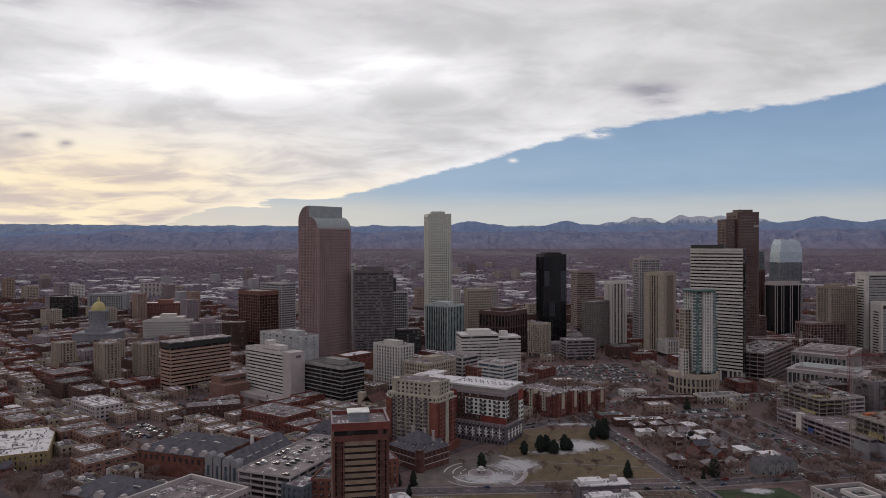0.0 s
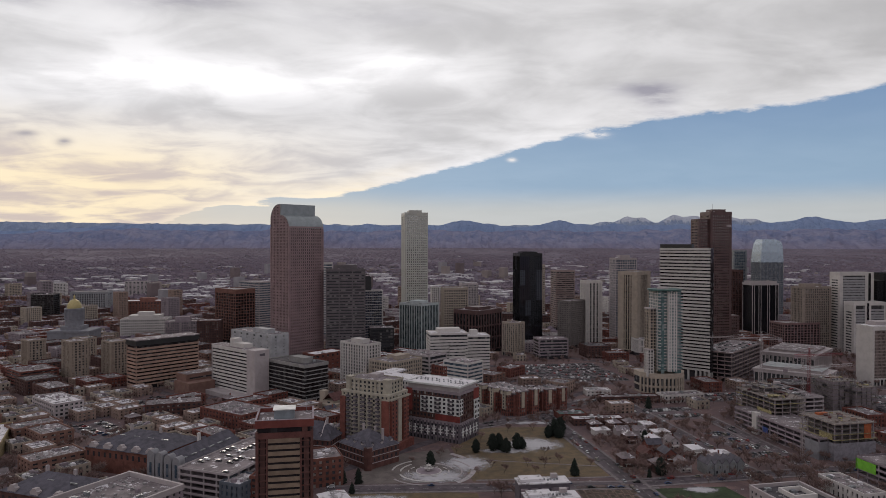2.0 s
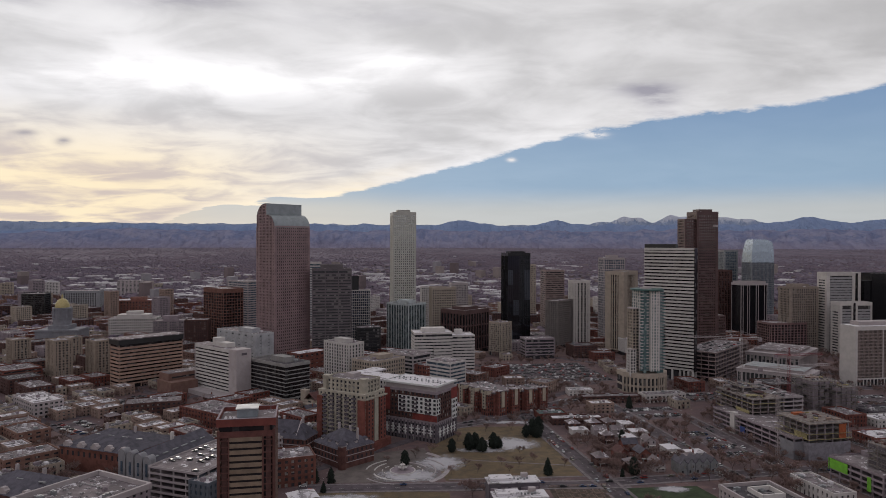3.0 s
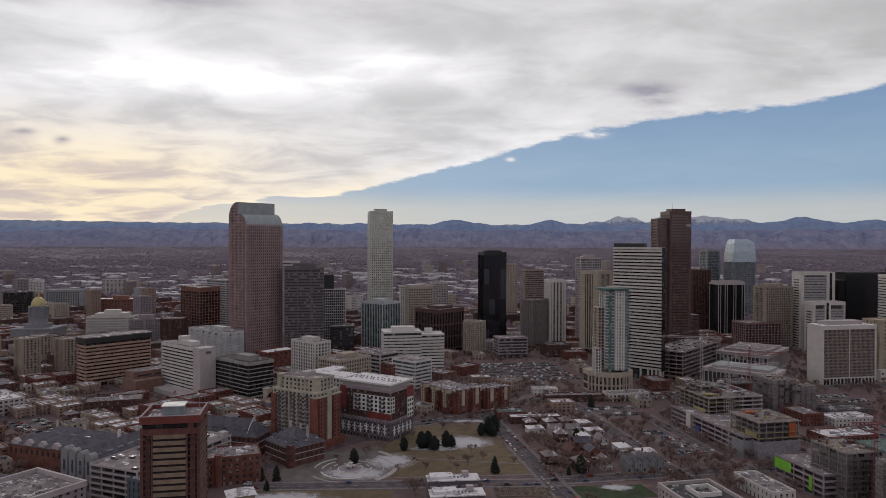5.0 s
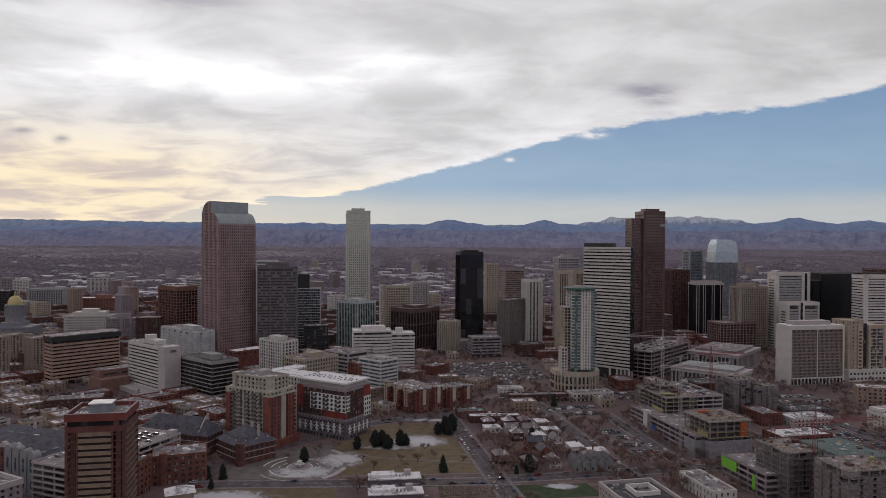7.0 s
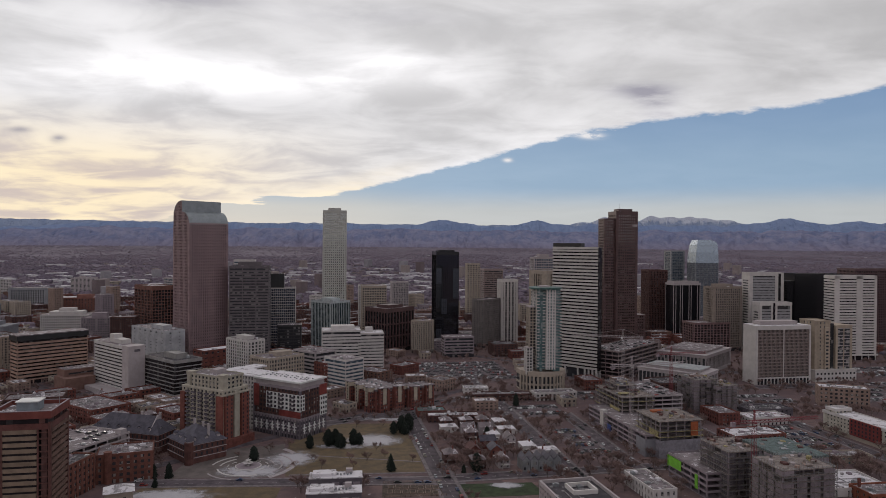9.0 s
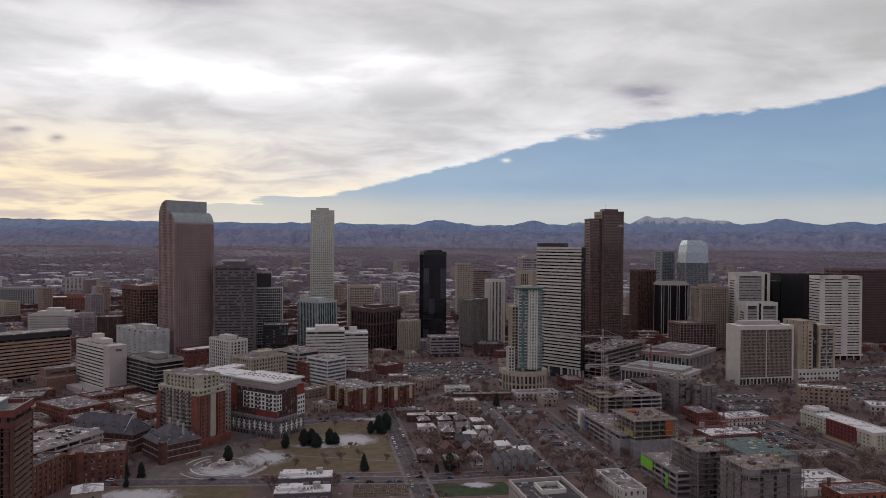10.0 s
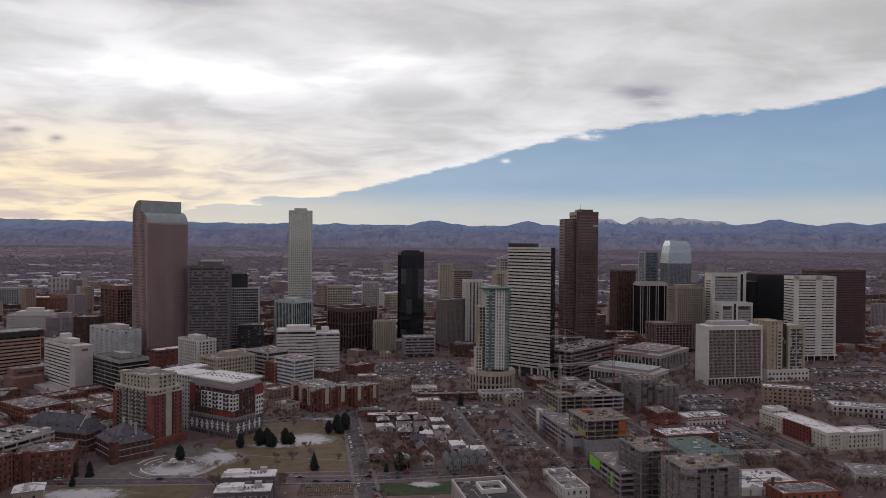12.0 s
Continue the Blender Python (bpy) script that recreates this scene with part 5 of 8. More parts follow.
def red_tower():
    """Brick tower: tan spandrel bays between dark recessed balconies, a red top storey round an open roof."""
    root = thing("brick_office_tower", "red brick tower with tan bands and red top storey", "office tower", -40.9, 337, 10.5)
    w, d, h = 26.5, 25.5, 76.3
    part("glazing", Solid().block(w - 3.4, d - 3.4, -0.5, 70), black_glass, root)
    side_brick = surface("brown_side_brick", (0.150, 0.088, 0.070), 0.85, 0.15, 4)
    tan = surface("tan_spandrel_panels", (0.215, 0.160, 0.118), 0.8, 0.15, 4)
    frame_brick = surface("muted_frame_brick", (0.115, 0.052, 0.045), 0.85, 0.2, 4)
    pitch, top = 3.02, 67.6
    tan_m = Solid().block(14.6, 2.2, 0, 1.95).mesh("spandrel", tan)
    slab = Solid().block(w - 0.6, d - 0.6, 0, 0.45).mesh("balcony_slab", frame_brick)
    side_m = Solid().block(1.4, d - 4.0, 0, 1.75).mesh("side_spandrel", side_brick)
    pane = Solid().block(14.2, 0.3, 0, 1.1).mesh("window_strip", black_glass)
    for i in range(22):
        z = top - 1.95 - i * pitch
        for j in (-1, 1):
            part("spandrel", tan_m, tan, root, at=(-0.3, j * (d / 2 - 1.15), z))
            part("window_strip", pane, black_glass, root, at=(-0.3, j * (d / 2 - 0.5), z - 1.08))
            part("side_spandrel", side_m, side_brick, root, at=(j * (w / 2 - 0.7), 0, z))
        part("balcony_slab", slab, frame_brick, root, at=(0, 0, z + 0.2))
    core = Solid().block(2.4, d - 1.6, -0.5, top).mesh("bay_core", dark_brick)
    pier = Solid().block(1.3, 1.3, -0.5, 71).mesh("corner_pier", frame_brick)
    rib = Solid().block(0.7, 0.9, -0.5, 69).mesh("recess_pier", frame_brick)
    for i in (-1, 1):
        part("bay_core", core, dark_brick, root, at=(i * (w / 2 - 3.2), 0, 0))
        for j in (-1, 1):
            part("corner_pier", pier, frame_brick, root, at=(i * (w / 2 - 0.65), j * (d / 2 - 0.65), 0))
            part("recess_pier", rib, frame_brick, root, at=(i * 7.8 - 0.3, j * (d / 2 - 0.5), 0))
    red = surface("red_top_panels", (0.165, 0.046, 0.038), 0.75, 0.15, 5)
    part("brick_band", Solid().block(w - 0.2, d - 0.2, top, 70.4), surface("dull_red_band", (0.125, 0.048, 0.042), 0.8, 0.2, 4), root)
    part("top_recess", Solid().block(w - 1.6, d - 1.6, 70.4, 73), black_glass, root)
    part("recess_post", Solid().block(2.6, d - 0.8, 70.4, 72.9, w / 2 - 4, 0), frame_brick, root)
    part("top_storey", Solid().ring(w + 0.5, d + 0.5, 72.8, h, 0.8), red, root, "solid red top storey parapet")
    part("coping", Solid().ring(w + 0.7, d + 0.7, h, h + 0.22, 0.9), grey_concrete, root, "thin pale stone coping")
    part("roof", Solid().block(w - 1, d - 1, 72.9, 74.4), roof_grey, root)
    part("plant_room", Solid().block(9.5, 8, 74.4, 78.6, -0.5, 1), surface("blue_grey_cladding", (0.20, 0.225, 0.25), 0.6, 0.15, 4), root, "blue-grey metal plant room")
    part("plant_roof", Solid().block(10.6, 9, 78.6, 79.1, -0.5, 1), white_metal, root, "white plant room roof")
    for i in range(6):
        part("air_handler", Solid().block(1.2, 1.2, 74.4, 75.6).tube(0.4, 0.4, 75.6, 76.0, 8), roof_white, root, at=(-10 + (i % 3) * 2.0, -8 + (i // 3) * 2.4, 0))
    part("mast", Solid().tube(0.12, 0.06, 74, 82, 6, 10, 9), grey_metal, root)


red_tower()


def balcony_flats():
    """Cream flats with stacked balconies on one side and red brick bays on the other."""
    root = thing("apartment_building", "cream and red brick apartment building with stacked balconies", "apartment building", -17.9, 546.7, -30)
    cream = surface("cream_render", (0.365, 0.332, 0.275), 0.85, 0.12, 5)
    w, d, h = 45.0, 25.6, 52.6
    facade(root, w, d, 0, 42.6, cream, home_glass, fh=3.15, sh=1.3, bay=4.2, pier=1.9, proud=0.2, corner=1.6)
    facade(root, w - 5, d - 5, 42.6, h, cream, home_glass, fh=3.3, sh=1.4, bay=4.0, pier=1.9, proud=0.2, corner=1.4)
    part("terrace", Solid().ring(w + 0.6, d + 0.6, 42.1, 43.8, 2.6), cream, root)
    part("parapet", Solid().ring(w - 4.4, d - 4.4, h - 0.6, h + 1.0, 0.6), cream, root)
    part("roof", Solid().block(w - 5.5, d - 5.5, h - 0.6, h + 0.2), roof_grey, root)
    part("turret", Solid().block(5, 5, 42.5, h + 1.6, w / 2 - 4, -d / 2 + 4).block(6, 6, h + 1.6, h + 2.2, w / 2 - 4, -d / 2 + 4), cream, root)
    part("turret", Solid().block(5, 5, 42.5, h + 1.2, -w / 2 + 5, -d / 2 + 5).block(6, 6, h + 1.2, h + 1.8, -w / 2 + 5, -d / 2 + 5), cream, root)
    part("plant_room", Solid().block(8, 10, h, h + 3, -2, 5), pale_concrete, root)
    slab = Solid().block(3.4, 2.0, 0, 0.3).mesh("balcony", grey_concrete)
    rail = Solid().ring(3.4, 2.0, 0.3, 1.35, 0.1).mesh("balustrade", dark_concrete)
    for i in range(12):
        for p in (-15.5, -8.5, -1.5, 5.5, 12.5):
            b = part("balcony", slab, grey_concrete, root, at=(p, -d / 2 - 0.9, 4.3 + i * 3.15))
            part("balustrade", rail, dark_concrete, b)
    bay = surface("orange_red_brick", (0.205, 0.068, 0.052), 0.85, 0.2, 4)
    for q, z in ((-8.0, 39.5), (8.4, 39.5)):
        sub = part("brick_bay", Solid().block(2.2, 7.6, -0.5, z, w / 2 + 0.9, q), bay, root, "orange-red brick bay")
        pane = Solid().block(0.2, 1.3, 0, 1.7).mesh("window", home_glass)
        for i in range(12):
            for e in (-2.2, 2.2):
                part("window", pane, home_glass, sub, at=(w / 2 + 2.02, q + e, 3.6 + i * 3.15))
    part("cream_bay", Solid().block(2.0, 5, -0.5, 42, w / 2 + 0.7, 0), cream, root, "cream rendered middle bay")
    part("bay_cornice", Solid().block(3.0, d + 1.0, 39.5, 40.5, w / 2 + 1.2, 0), cream, root)
    part("brick_bay", Solid().block(6.0, 2.2, -0.5, 39, w / 2 - 2.6, -d / 2 - 0.9), bay, root, "orange-red brick bay")
    part("brick_bay", Solid().block(5.0, 2.0, -0.5, 39, -w / 2 + 2.2, -d / 2 - 0.8), red_brick, root, "dark red brick bay")
    part("podium", Solid().block(w + 6, d + 6, -0.5, 6.2, 1.5, 0), red_brick, root)


balcony_flats()


def white_panel_flats():
    """Long flats: grey base with white crosses, red and white framed storeys, pale set-back roof."""
    root = thing("apartment_building", "red and white panelled apartment building over grey base", "apartment building", 35.5, 574, -31)
    w, d, h = 51.0, 31.8, 45.0
    part("glazing", Solid().block(w - 1, d - 1, -0.5, h - 5), home_glass, root)
    for i in range(10):
        z = 3.6 + i * 3.55
        m = grey_concrete if i < 4 else dark_brick
        part("spandrel", Solid().block(w - 0.2, d - 0.2, z - 0.7, z + 0.7), m, root)
    wide = spread(w, 3.3)[0]
    deep = spread(d, 3.3)[0]
    low = Solid().block(1.5, 0.7, -0.5, 15.8).mesh("pier", dark_concrete)
    hi = Solid().block(1.3, 0.7, 15.8, h - 5).mesh("pier", dark_brick)
    for p in wide:
        for j in (-1, 1):
            part("pier", low, dark_concrete, root, at=(p, j * (d / 2 - 0.25), 0))
            part("pier", hi, dark_brick, root, at=(p, j * (d / 2 - 0.25), 0))
    for q in deep:
        for i in (-1, 1):
            part("pier", low, dark_concrete, root, at=(i * (w / 2 - 0.25), q, 0), turn=90)
            part("pier", hi, dark_brick, root, at=(i * (w / 2 - 0.25), q, 0), turn=90)
    for i in (-1, 1):
        for j in (-1, 1):
            part("corner_pier", Solid().block(1.6, 1.6, -0.5, h - 5, i * (w / 2 - 0.7), j * (d / 2 - 0.7)), dark_concrete, root)
    part("storey_band", Solid().block(w + 0.5, d + 0.5, 15.2, 16.6), grey_concrete, root)
    part("attic", Solid().block(w - 3, d - 3, h - 6, h - 1), pale_concrete, root, "set-back pale attic storey")
    part("attic_band", Solid().ring(w + 0.3, d + 0.3, h - 6.6, h - 4.6, 1.4), grey_concrete, root)
    part("roof", Solid().block(w - 0.5, d - 0.5, h - 1, h), roof_white, root, "white membrane roof with vents")
    part("roof_edge", Solid().ring(w + 0.6, d + 0.6, h - 0.9, h + 0.5, 0.8), white_metal, root, "white roof edge")
    for i in range(26):
        part("roof_vent", Solid().block(0.9, 0.9, h, h + 0.9), grey_metal, root, at=(-22.5 + (i % 13) * 3.7, -4 + (i // 13) * 6 + (i % 3), 0))
    # white framed panels with dark windows in them
    def panel(x0, x1, z0, z1, cols, rows_n):
        fr = part("white_frame", Solid().box(x0, x1, -d / 2 - 0.5, -d / 2 + 0.2, z0, z1), white_metal, root, "white panel frame")
        pane = Solid().block((x1 - x0) / cols * 0.52, 0.3, 0, (z1 - z0) / rows_n * 0.58).mesh("window", home_glass)
        for i in range(cols):
            for j in range(rows_n):
                part("window", pane, home_glass, fr, at=(x0 + (i + 0.5) * (x1 - x0) / cols, -d / 2 - 0.45, z0 + (j + 0.28) * (z1 - z0) / rows_n))
    panel(-11, 26.0, 22.0, 35.2, 9, 4)
    pane = Solid().block(0.3, 1.6, 0, 2.0).mesh("window", home_glass)
    for y0, y1, z0, z1, cols in ((-d / 2 - 0.5, -d / 2 + 5, 22.5, 35.2, 2), (d / 2 - 8, d / 2 + 0.4, 15, 31, 3)):
        fr = part("white_frame", Solid().box(w / 2 - 0.2, w / 2 + 0.5, y0, y1, z0, z1), white_metal, root, "white panel frame")
        for i in range(cols):
            for j in range(4):
                part("window", pane, home_glass, fr, at=(w / 2 + 0.42, y0 + (i + 0.5) * (y1 - y0) / cols, z0 + 0.8 + j * (z1 - z0) / 4.1))
    part("red_panel", Solid().box(3, 25.8, -d / 2 - 0.3, -d / 2 + 0.3, 16.8, 21.6), bright_red, root, "bright red cladding")
    part("red_panel", Solid().box(w / 2 - 0.2, w / 2 + 0.3, d / 2 - 9, d / 2 + 0.2, 31.5, 40), bright_red, root, "bright red cladding")
    part("red_panel", Solid().box(-24.6, -19, -d / 2 - 0.3, -d / 2 + 0.3, 22, 40), bright_red, root, "bright red cladding")
    cross = Solid().box(-0.5, 0.5, -0.25, 0.25, 0, 7.5).box(-2.0, 2.0, -0.3, 0.2, 4.2, 5.0).box(-1.6, 1.6, -0.3, 0.2, 1.8, 2.5).mesh("white_trim", white_metal)
    for p in (-22, -16, -10, -4, 2, 8, 14, 20):
        part("white_trim", cross, white_metal, root, at=(p, -d / 2 - 0.3, 3 + (abs(int(p)) % 3)))
    for q in (-11, -5, 1, 7, 12):
        part("white_trim", cross, white_metal, root, at=(w / 2 + 0.3, q, 4), turn=90)
    # balconies in the white frame
    slab = Solid().box(-2.2, 2.2, -1.4, 0, 0, 0.25).mesh("balcony", grey_concrete)
    rail = Solid().ring(4.4, 1.4, 0.25, 1.25, 0.08, 0, -0.7).mesh("balustrade", dark_concrete)
    for p in (-6.5, 5.5, 18):
        for j in range(4):
            b = part("balcony", slab, grey_concrete, root, at=(p, -d / 2 - 0.5, 22.4 + j * 3.3))
            part("balustrade", rail, dark_concrete, b)
    # wing that runs on behind the cream flats
    facade(root, 46, 24, 0, h - 1.2, white_concrete, home_glass, fh=3.5, sh=1.6, bay=3.6, pier=1.7, proud=0.2, corner=1.4, x=-48, y=-1, single=False)
    part("wing_roof", Solid().block(47, 25, h - 1.2, h, -48, -1).block(14, 30, h - 1.2, h + 0.2, -62, 14), roof_white, root, "white membrane roof of the wing")


white_panel_flats()


condo_brick = surface("condo_brick", (0.205, 0.075, 0.060), 0.88, 0.22, 4)


def brick_condos(label, x, y, a, w, d, h, wings, seed):
    """Brick flats in projecting wings with cream top bays."""
    root = thing("apartment_building", label, "apartment building", x, y, a)
    facade(root, w, d, 0, h - 3, condo_brick, home_glass, fh=3.1, sh=1.5, bay=4.0, pier=2.0, proud=0.2, corner=1.5)
    part("roof", Solid().block(w + 0.4, d + 0.4, h - 3.2, h - 2.6).ring(w + 0.4, d + 0.4, h - 2.6, h - 1.8, 0.4), roof_grey, root)
    cream = surface("pale_cream_render", (0.40, 0.345, 0.275), 0.85, 0.12, 5)
    for k in range(wings):
        px = -w / 2 + (k + 0.5) * w / wings
        facade(root, w / wings * 0.52, 6, 0, h, condo_brick, home_glass, fh=3.1, sh=1.2, bay=2.6, pier=1.0, proud=0.15, corner=1.0, x=px, y=-d / 2 - 2, single=False)
        part("cream_bay", Solid().block(w / wings * 0.24, 1.2, 6, h - 0.3, px, -d / 2 - 4.9), cream, root, "cream rendered bay")
        part("cream_storey", Solid().ring(w / wings * 0.53, 6.2, h - 3.6, h - 0.1, 0.4, px, -d / 2 - 2), cream, root, "cream top storey")
        pane = Solid().block(1.2, 0.3, 0, 1.6).mesh("window", home_glass)
        for z in range(6):
            part("window", pane, home_glass, root, at=(px, -d / 2 - 5.45, 7 + z * 2.9))
        part("wing_roof", Solid().block(w / wings * 0.56, 7, h - 0.1, h + 0.6, px, -d / 2 - 2), roof_grey, root)
    for q in (-0.28, 0.28):
        facade(root, 5, d * 0.3, 0, h - 0.4, condo_brick, home_glass, fh=3.1, sh=1.2, bay=2.6, pier=1.0, proud=0.15, corner=1.0, x=w / 2 + 1.8, y=q * d, single=False)
        part("cream_bay", Solid().block(1.0, d * 0.12, 8, h - 0.6, w / 2 + 4.4, q * d), cream, root, "cream rendered bay")
        part("wing_roof", Solid().block(6, d * 0.34, h - 0.5, h + 0.2, w / 2 + 1.8, q * d), roof_grey, root)
    for i in range(5):
        part("roof_vent", Solid().block(1.5, 1.5, h - 2.6, h - 1.0), grey_metal, root, at=(-w * 0.35 + i * w * 0.17, 2, 0))


brick_condos("red brick condominium block with cream bays", 98, 664, -52, 50, 30, 23, 3, 2)
brick_condos("red brick condominium wing along the curving street", 137, 672, -62, 22, 28, 21, 2, 3)


school_brick = surface("old_school_brick", (0.118, 0.052, 0.045), 0.9, 0.25, 4)


def slate_wing(label, x, y, a, w, d, wall_h, rise_h, turret):
    """A wing of the old brick school: hipped slate roof, pale string courses, dormers and chimneys."""
    root = thing("slate_roofed_school", label, "school", x, y, a)
    pane = Solid().block(1.3, 0.3, 0, 2.3).mesh("window", home_glass)
    dorm_w = Solid().block(2.2, 2.6, 0, 2.4).mesh("dormer", pale_concrete)
    wall = part("wall", Solid().block(w, d, -0.5, wall_h), school_brick, root)
    for z in (wall_h - 9.6, wall_h - 4.9, wall_h - 0.6):
        part("string_course", Solid().block(w + 0.4, d + 0.4, z, z + 0.5), pale_concrete, root)
    part("roof", Solid().hip(w + 1.6, d + 1.6, wall_h, rise_h), slate, root, "dark slate hipped roof")
    for z in (wall_h - 8.4, wall_h - 3.7):
        for i in range(int(w / 4)):
            part("window", pane, home_glass, wall, at=(-w / 2 + 2 + i * 4, -d / 2 - 0.05, z))
        for i in range(int(d / 4)):
            part("window", pane, home_glass, wall, at=(w / 2 + 0.05, -d / 2 + 2 + i * 4, z), turn=90)
    for i in range(int(w / 9)):
        dm = part("dormer", dorm_w, pale_concrete, root, at=(-w / 2 + 6 + i * 9, -d / 2 + 3.6, wall_h + 1.2))
        part("dormer_roof", Solid().gable(2.4, 3.2, 2.4, 1.2, 0.2), slate, dm)
    for i in range(int(d / 9)):
        dm = part("dormer", dorm_w, pale_concrete, root, at=(w / 2 - 3.6, -d / 2 + 6 + i * 9, wall_h + 1.2), turn=90)
        part("dormer_roof", Solid().gable(2.4, 3.2, 2.4, 1.2, 0.2), slate, dm)
    if turret:
        part("corner_bay", Solid().tube(3.2, 3.2, -0.5, wall_h + 2, 10, w / 2 - 1, -d / 2 + 1), school_brick, root)
        part("corner_gable", Solid().block(4.4, 4.4, wall_h - 1, wall_h + 3, w / 2 - 2, -d / 2 + 2), pale_concrete, root)
        part("turret_roof", Solid().tube(3.4, 0.1, wall_h + 3, wall_h + 8, 10, w / 2 - 2, -d / 2 + 2), slate, root)
    else:
        part("party_wall", Solid().profile([(-d / 2 - 0.8, wall_h - 0.2), (d / 2 + 0.8, wall_h - 0.2), (0, wall_h + rise_h + 1.0)][::-1], -0.35, 0.35), pale_concrete, root, "pale gable wall above the roof", at=(w / 2 - 8, 0, 0), turn=90)
    for p in (-0.3, 0.1, 0.36):
        part("chimney", Solid().block(1.4, 1.4, wall_h + 2, wall_h + rise_h + 1.6, p * w, 3).block(1.7, 1.7, wall_h + rise_h + 1.2, wall_h + rise_h + 1.8, p * w, 3), pale_concrete, root)


def slate_school():
    slate_wing("old brick building with slate hipped roof and dormers", -18, 506, -45, 33, 29, 13.5, 10, True)
    slate_wing("long brick wing with slate roof and pale gable wall", -72.5, 524, -16, 60, 20, 15, 11, False)


slate_school()


roof_bits = surface("roof_fittings", (0.34, 0.32, 0.325), 0.8, 0.35, 3.0)


def flat_block(label, x, y, a, w, d, h, wall, roof=None, glass=None, fh=3.6, name="low_block", category="building", seed=1, units=4, **style):
    """A low flat-roofed block with punched windows."""
    root = thing(name, label, category, x, y, a)
    kind = dict(fh=fh, sh=1.7, bay=4.2, pier=2.2, proud=0.12, corner=1.6, single=False)
    kind.update(style)
    facade(root, w, d, -0.5, h - 0.8, wall, glass or home_glass, **kind)
    roof_top(root, w, d, h, None if kind.get("crest") else wall, roof or roof_grey, 1.8, None, units, seed)
    r = random.Random(seed * 7 + 3)
    bits = Solid()
    for i in range(int(w * d / 55)):
        bx, by = r.uniform(-0.44, 0.44) * w, r.uniform(-0.44, 0.44) * d
        bits.block(r.uniform(0.5, 1.8), r.uniform(0.5, 1.8), h - 1.02, h - 1.0 + r.uniform(0.3, 1.5), bx, by)
    for i in range(2):
        run = r.uniform(0.3, 0.7)
        bits.block(run * w, 0.5, h - 1.02, h - 0.55, r.uniform(-0.12, 0.12) * w, r.uniform(-0.35, 0.35) * d)
        bits.block(0.5, run * d, h - 1.02, h - 0.6, r.uniform(-0.35, 0.35) * w, r.uniform(-0.12, 0.12) * d)
    part("roof_clutter", bits, roof_bits, root, "vents, ducts and low kerbs on the roof", kind="stuff")
    return root


near_brick = surface("warm_near_brick", (0.165, 0.066, 0.050), 0.88, 0.25, 4)
bricks = flat_block("brick apartment block with cluttered flat roof", -50, 462, 20, 34, 26, 19, near_brick, roof_grey, seed=61, single=True)
part("stair_turret", Solid().tube(2.6, 2.6, -0.5, 20.5, 12, -10, -12.5), near_brick, bricks)
flat_block("brick block with flat roof beside the garage", -69, 424, -8, 14, 34, 22, near_brick, roof_dark, seed=62, single=True)
flat_block("slate-blue block with white snowy roof", -84, 411, -24, 15, 20, 20, surface("slate_blue_panels", (0.105, 0.120, 0.145), 0.7, 0.15, 4), roof_white, blue_glass, seed=63)
parking_garage("pale concrete parking garage with open top deck", -91.7, 453.8, -22, 38, 85, 22, pale_concrete, 6)
cottage = thing("low_house", "small pale house with white hipped roof", "house", -28, 403, 24)
part("wall", Solid().block(15, 12, -0.5, 12), beige_stone, cottage)
part("roof", Solid().hip(17, 14, 12, 3.2), roof_white, cottage, "snow-white hipped roof")
part("window", Solid().block(1.4, 12.3, 7, 9, -4).block(1.4, 12.3, 7, 9, 3), home_glass, cottage)
flat_block("ochre brick hall with white snow-dusted roof", -322, 524, 25, 48, 80, 12, surface("ochre_brick", (0.26, 0.200, 0.105), 0.85, 0.2, 4), roof_white, seed=64, bay=3.2, pier=1.9, single=True)
flat_block("pale two-storey office with white roof and dark windows", -322, 646, C, 52, 26, 15, pale_concrete, roof_white, dark_glass, seed=65, bay=4.6, pier=1.8)
flat_block("red brick office block with pale floor bands", -428, 786, C, 44, 40, 18, red_brick, roof_grey, dark_glass, seed=66, bay=60, pier=0, sh=1.9)
flat_block("long brick apartment block with flat grey roof", -212, 640, 20, 48, 26, 14, dark_brick, roof_grey, seed=67)
flat_block("brick courtyard apartment block with corner bays", -146, 614, -35, 56, 36, 14, red_brick, roof_grey, seed=68)
low_left = flat_block("large flat-roofed block with pale parapets", -140, 373, -29, 45, 50, 24, grey_concrete, roof_grey, seed=69, units=8)
for x0, x1, y0, y1 in ((-23, 23, -25.5, -24), (-23, 23, 24, 25.5), (-23, -21.5, -23.9, 23.9), (21.5, 23, -23.9, 23.9)):
    part("parapet_wall", Solid().box(x0, x1, y0, y1, 22.5, 25.6), pale_concrete, low_left, "broad pale parapet")


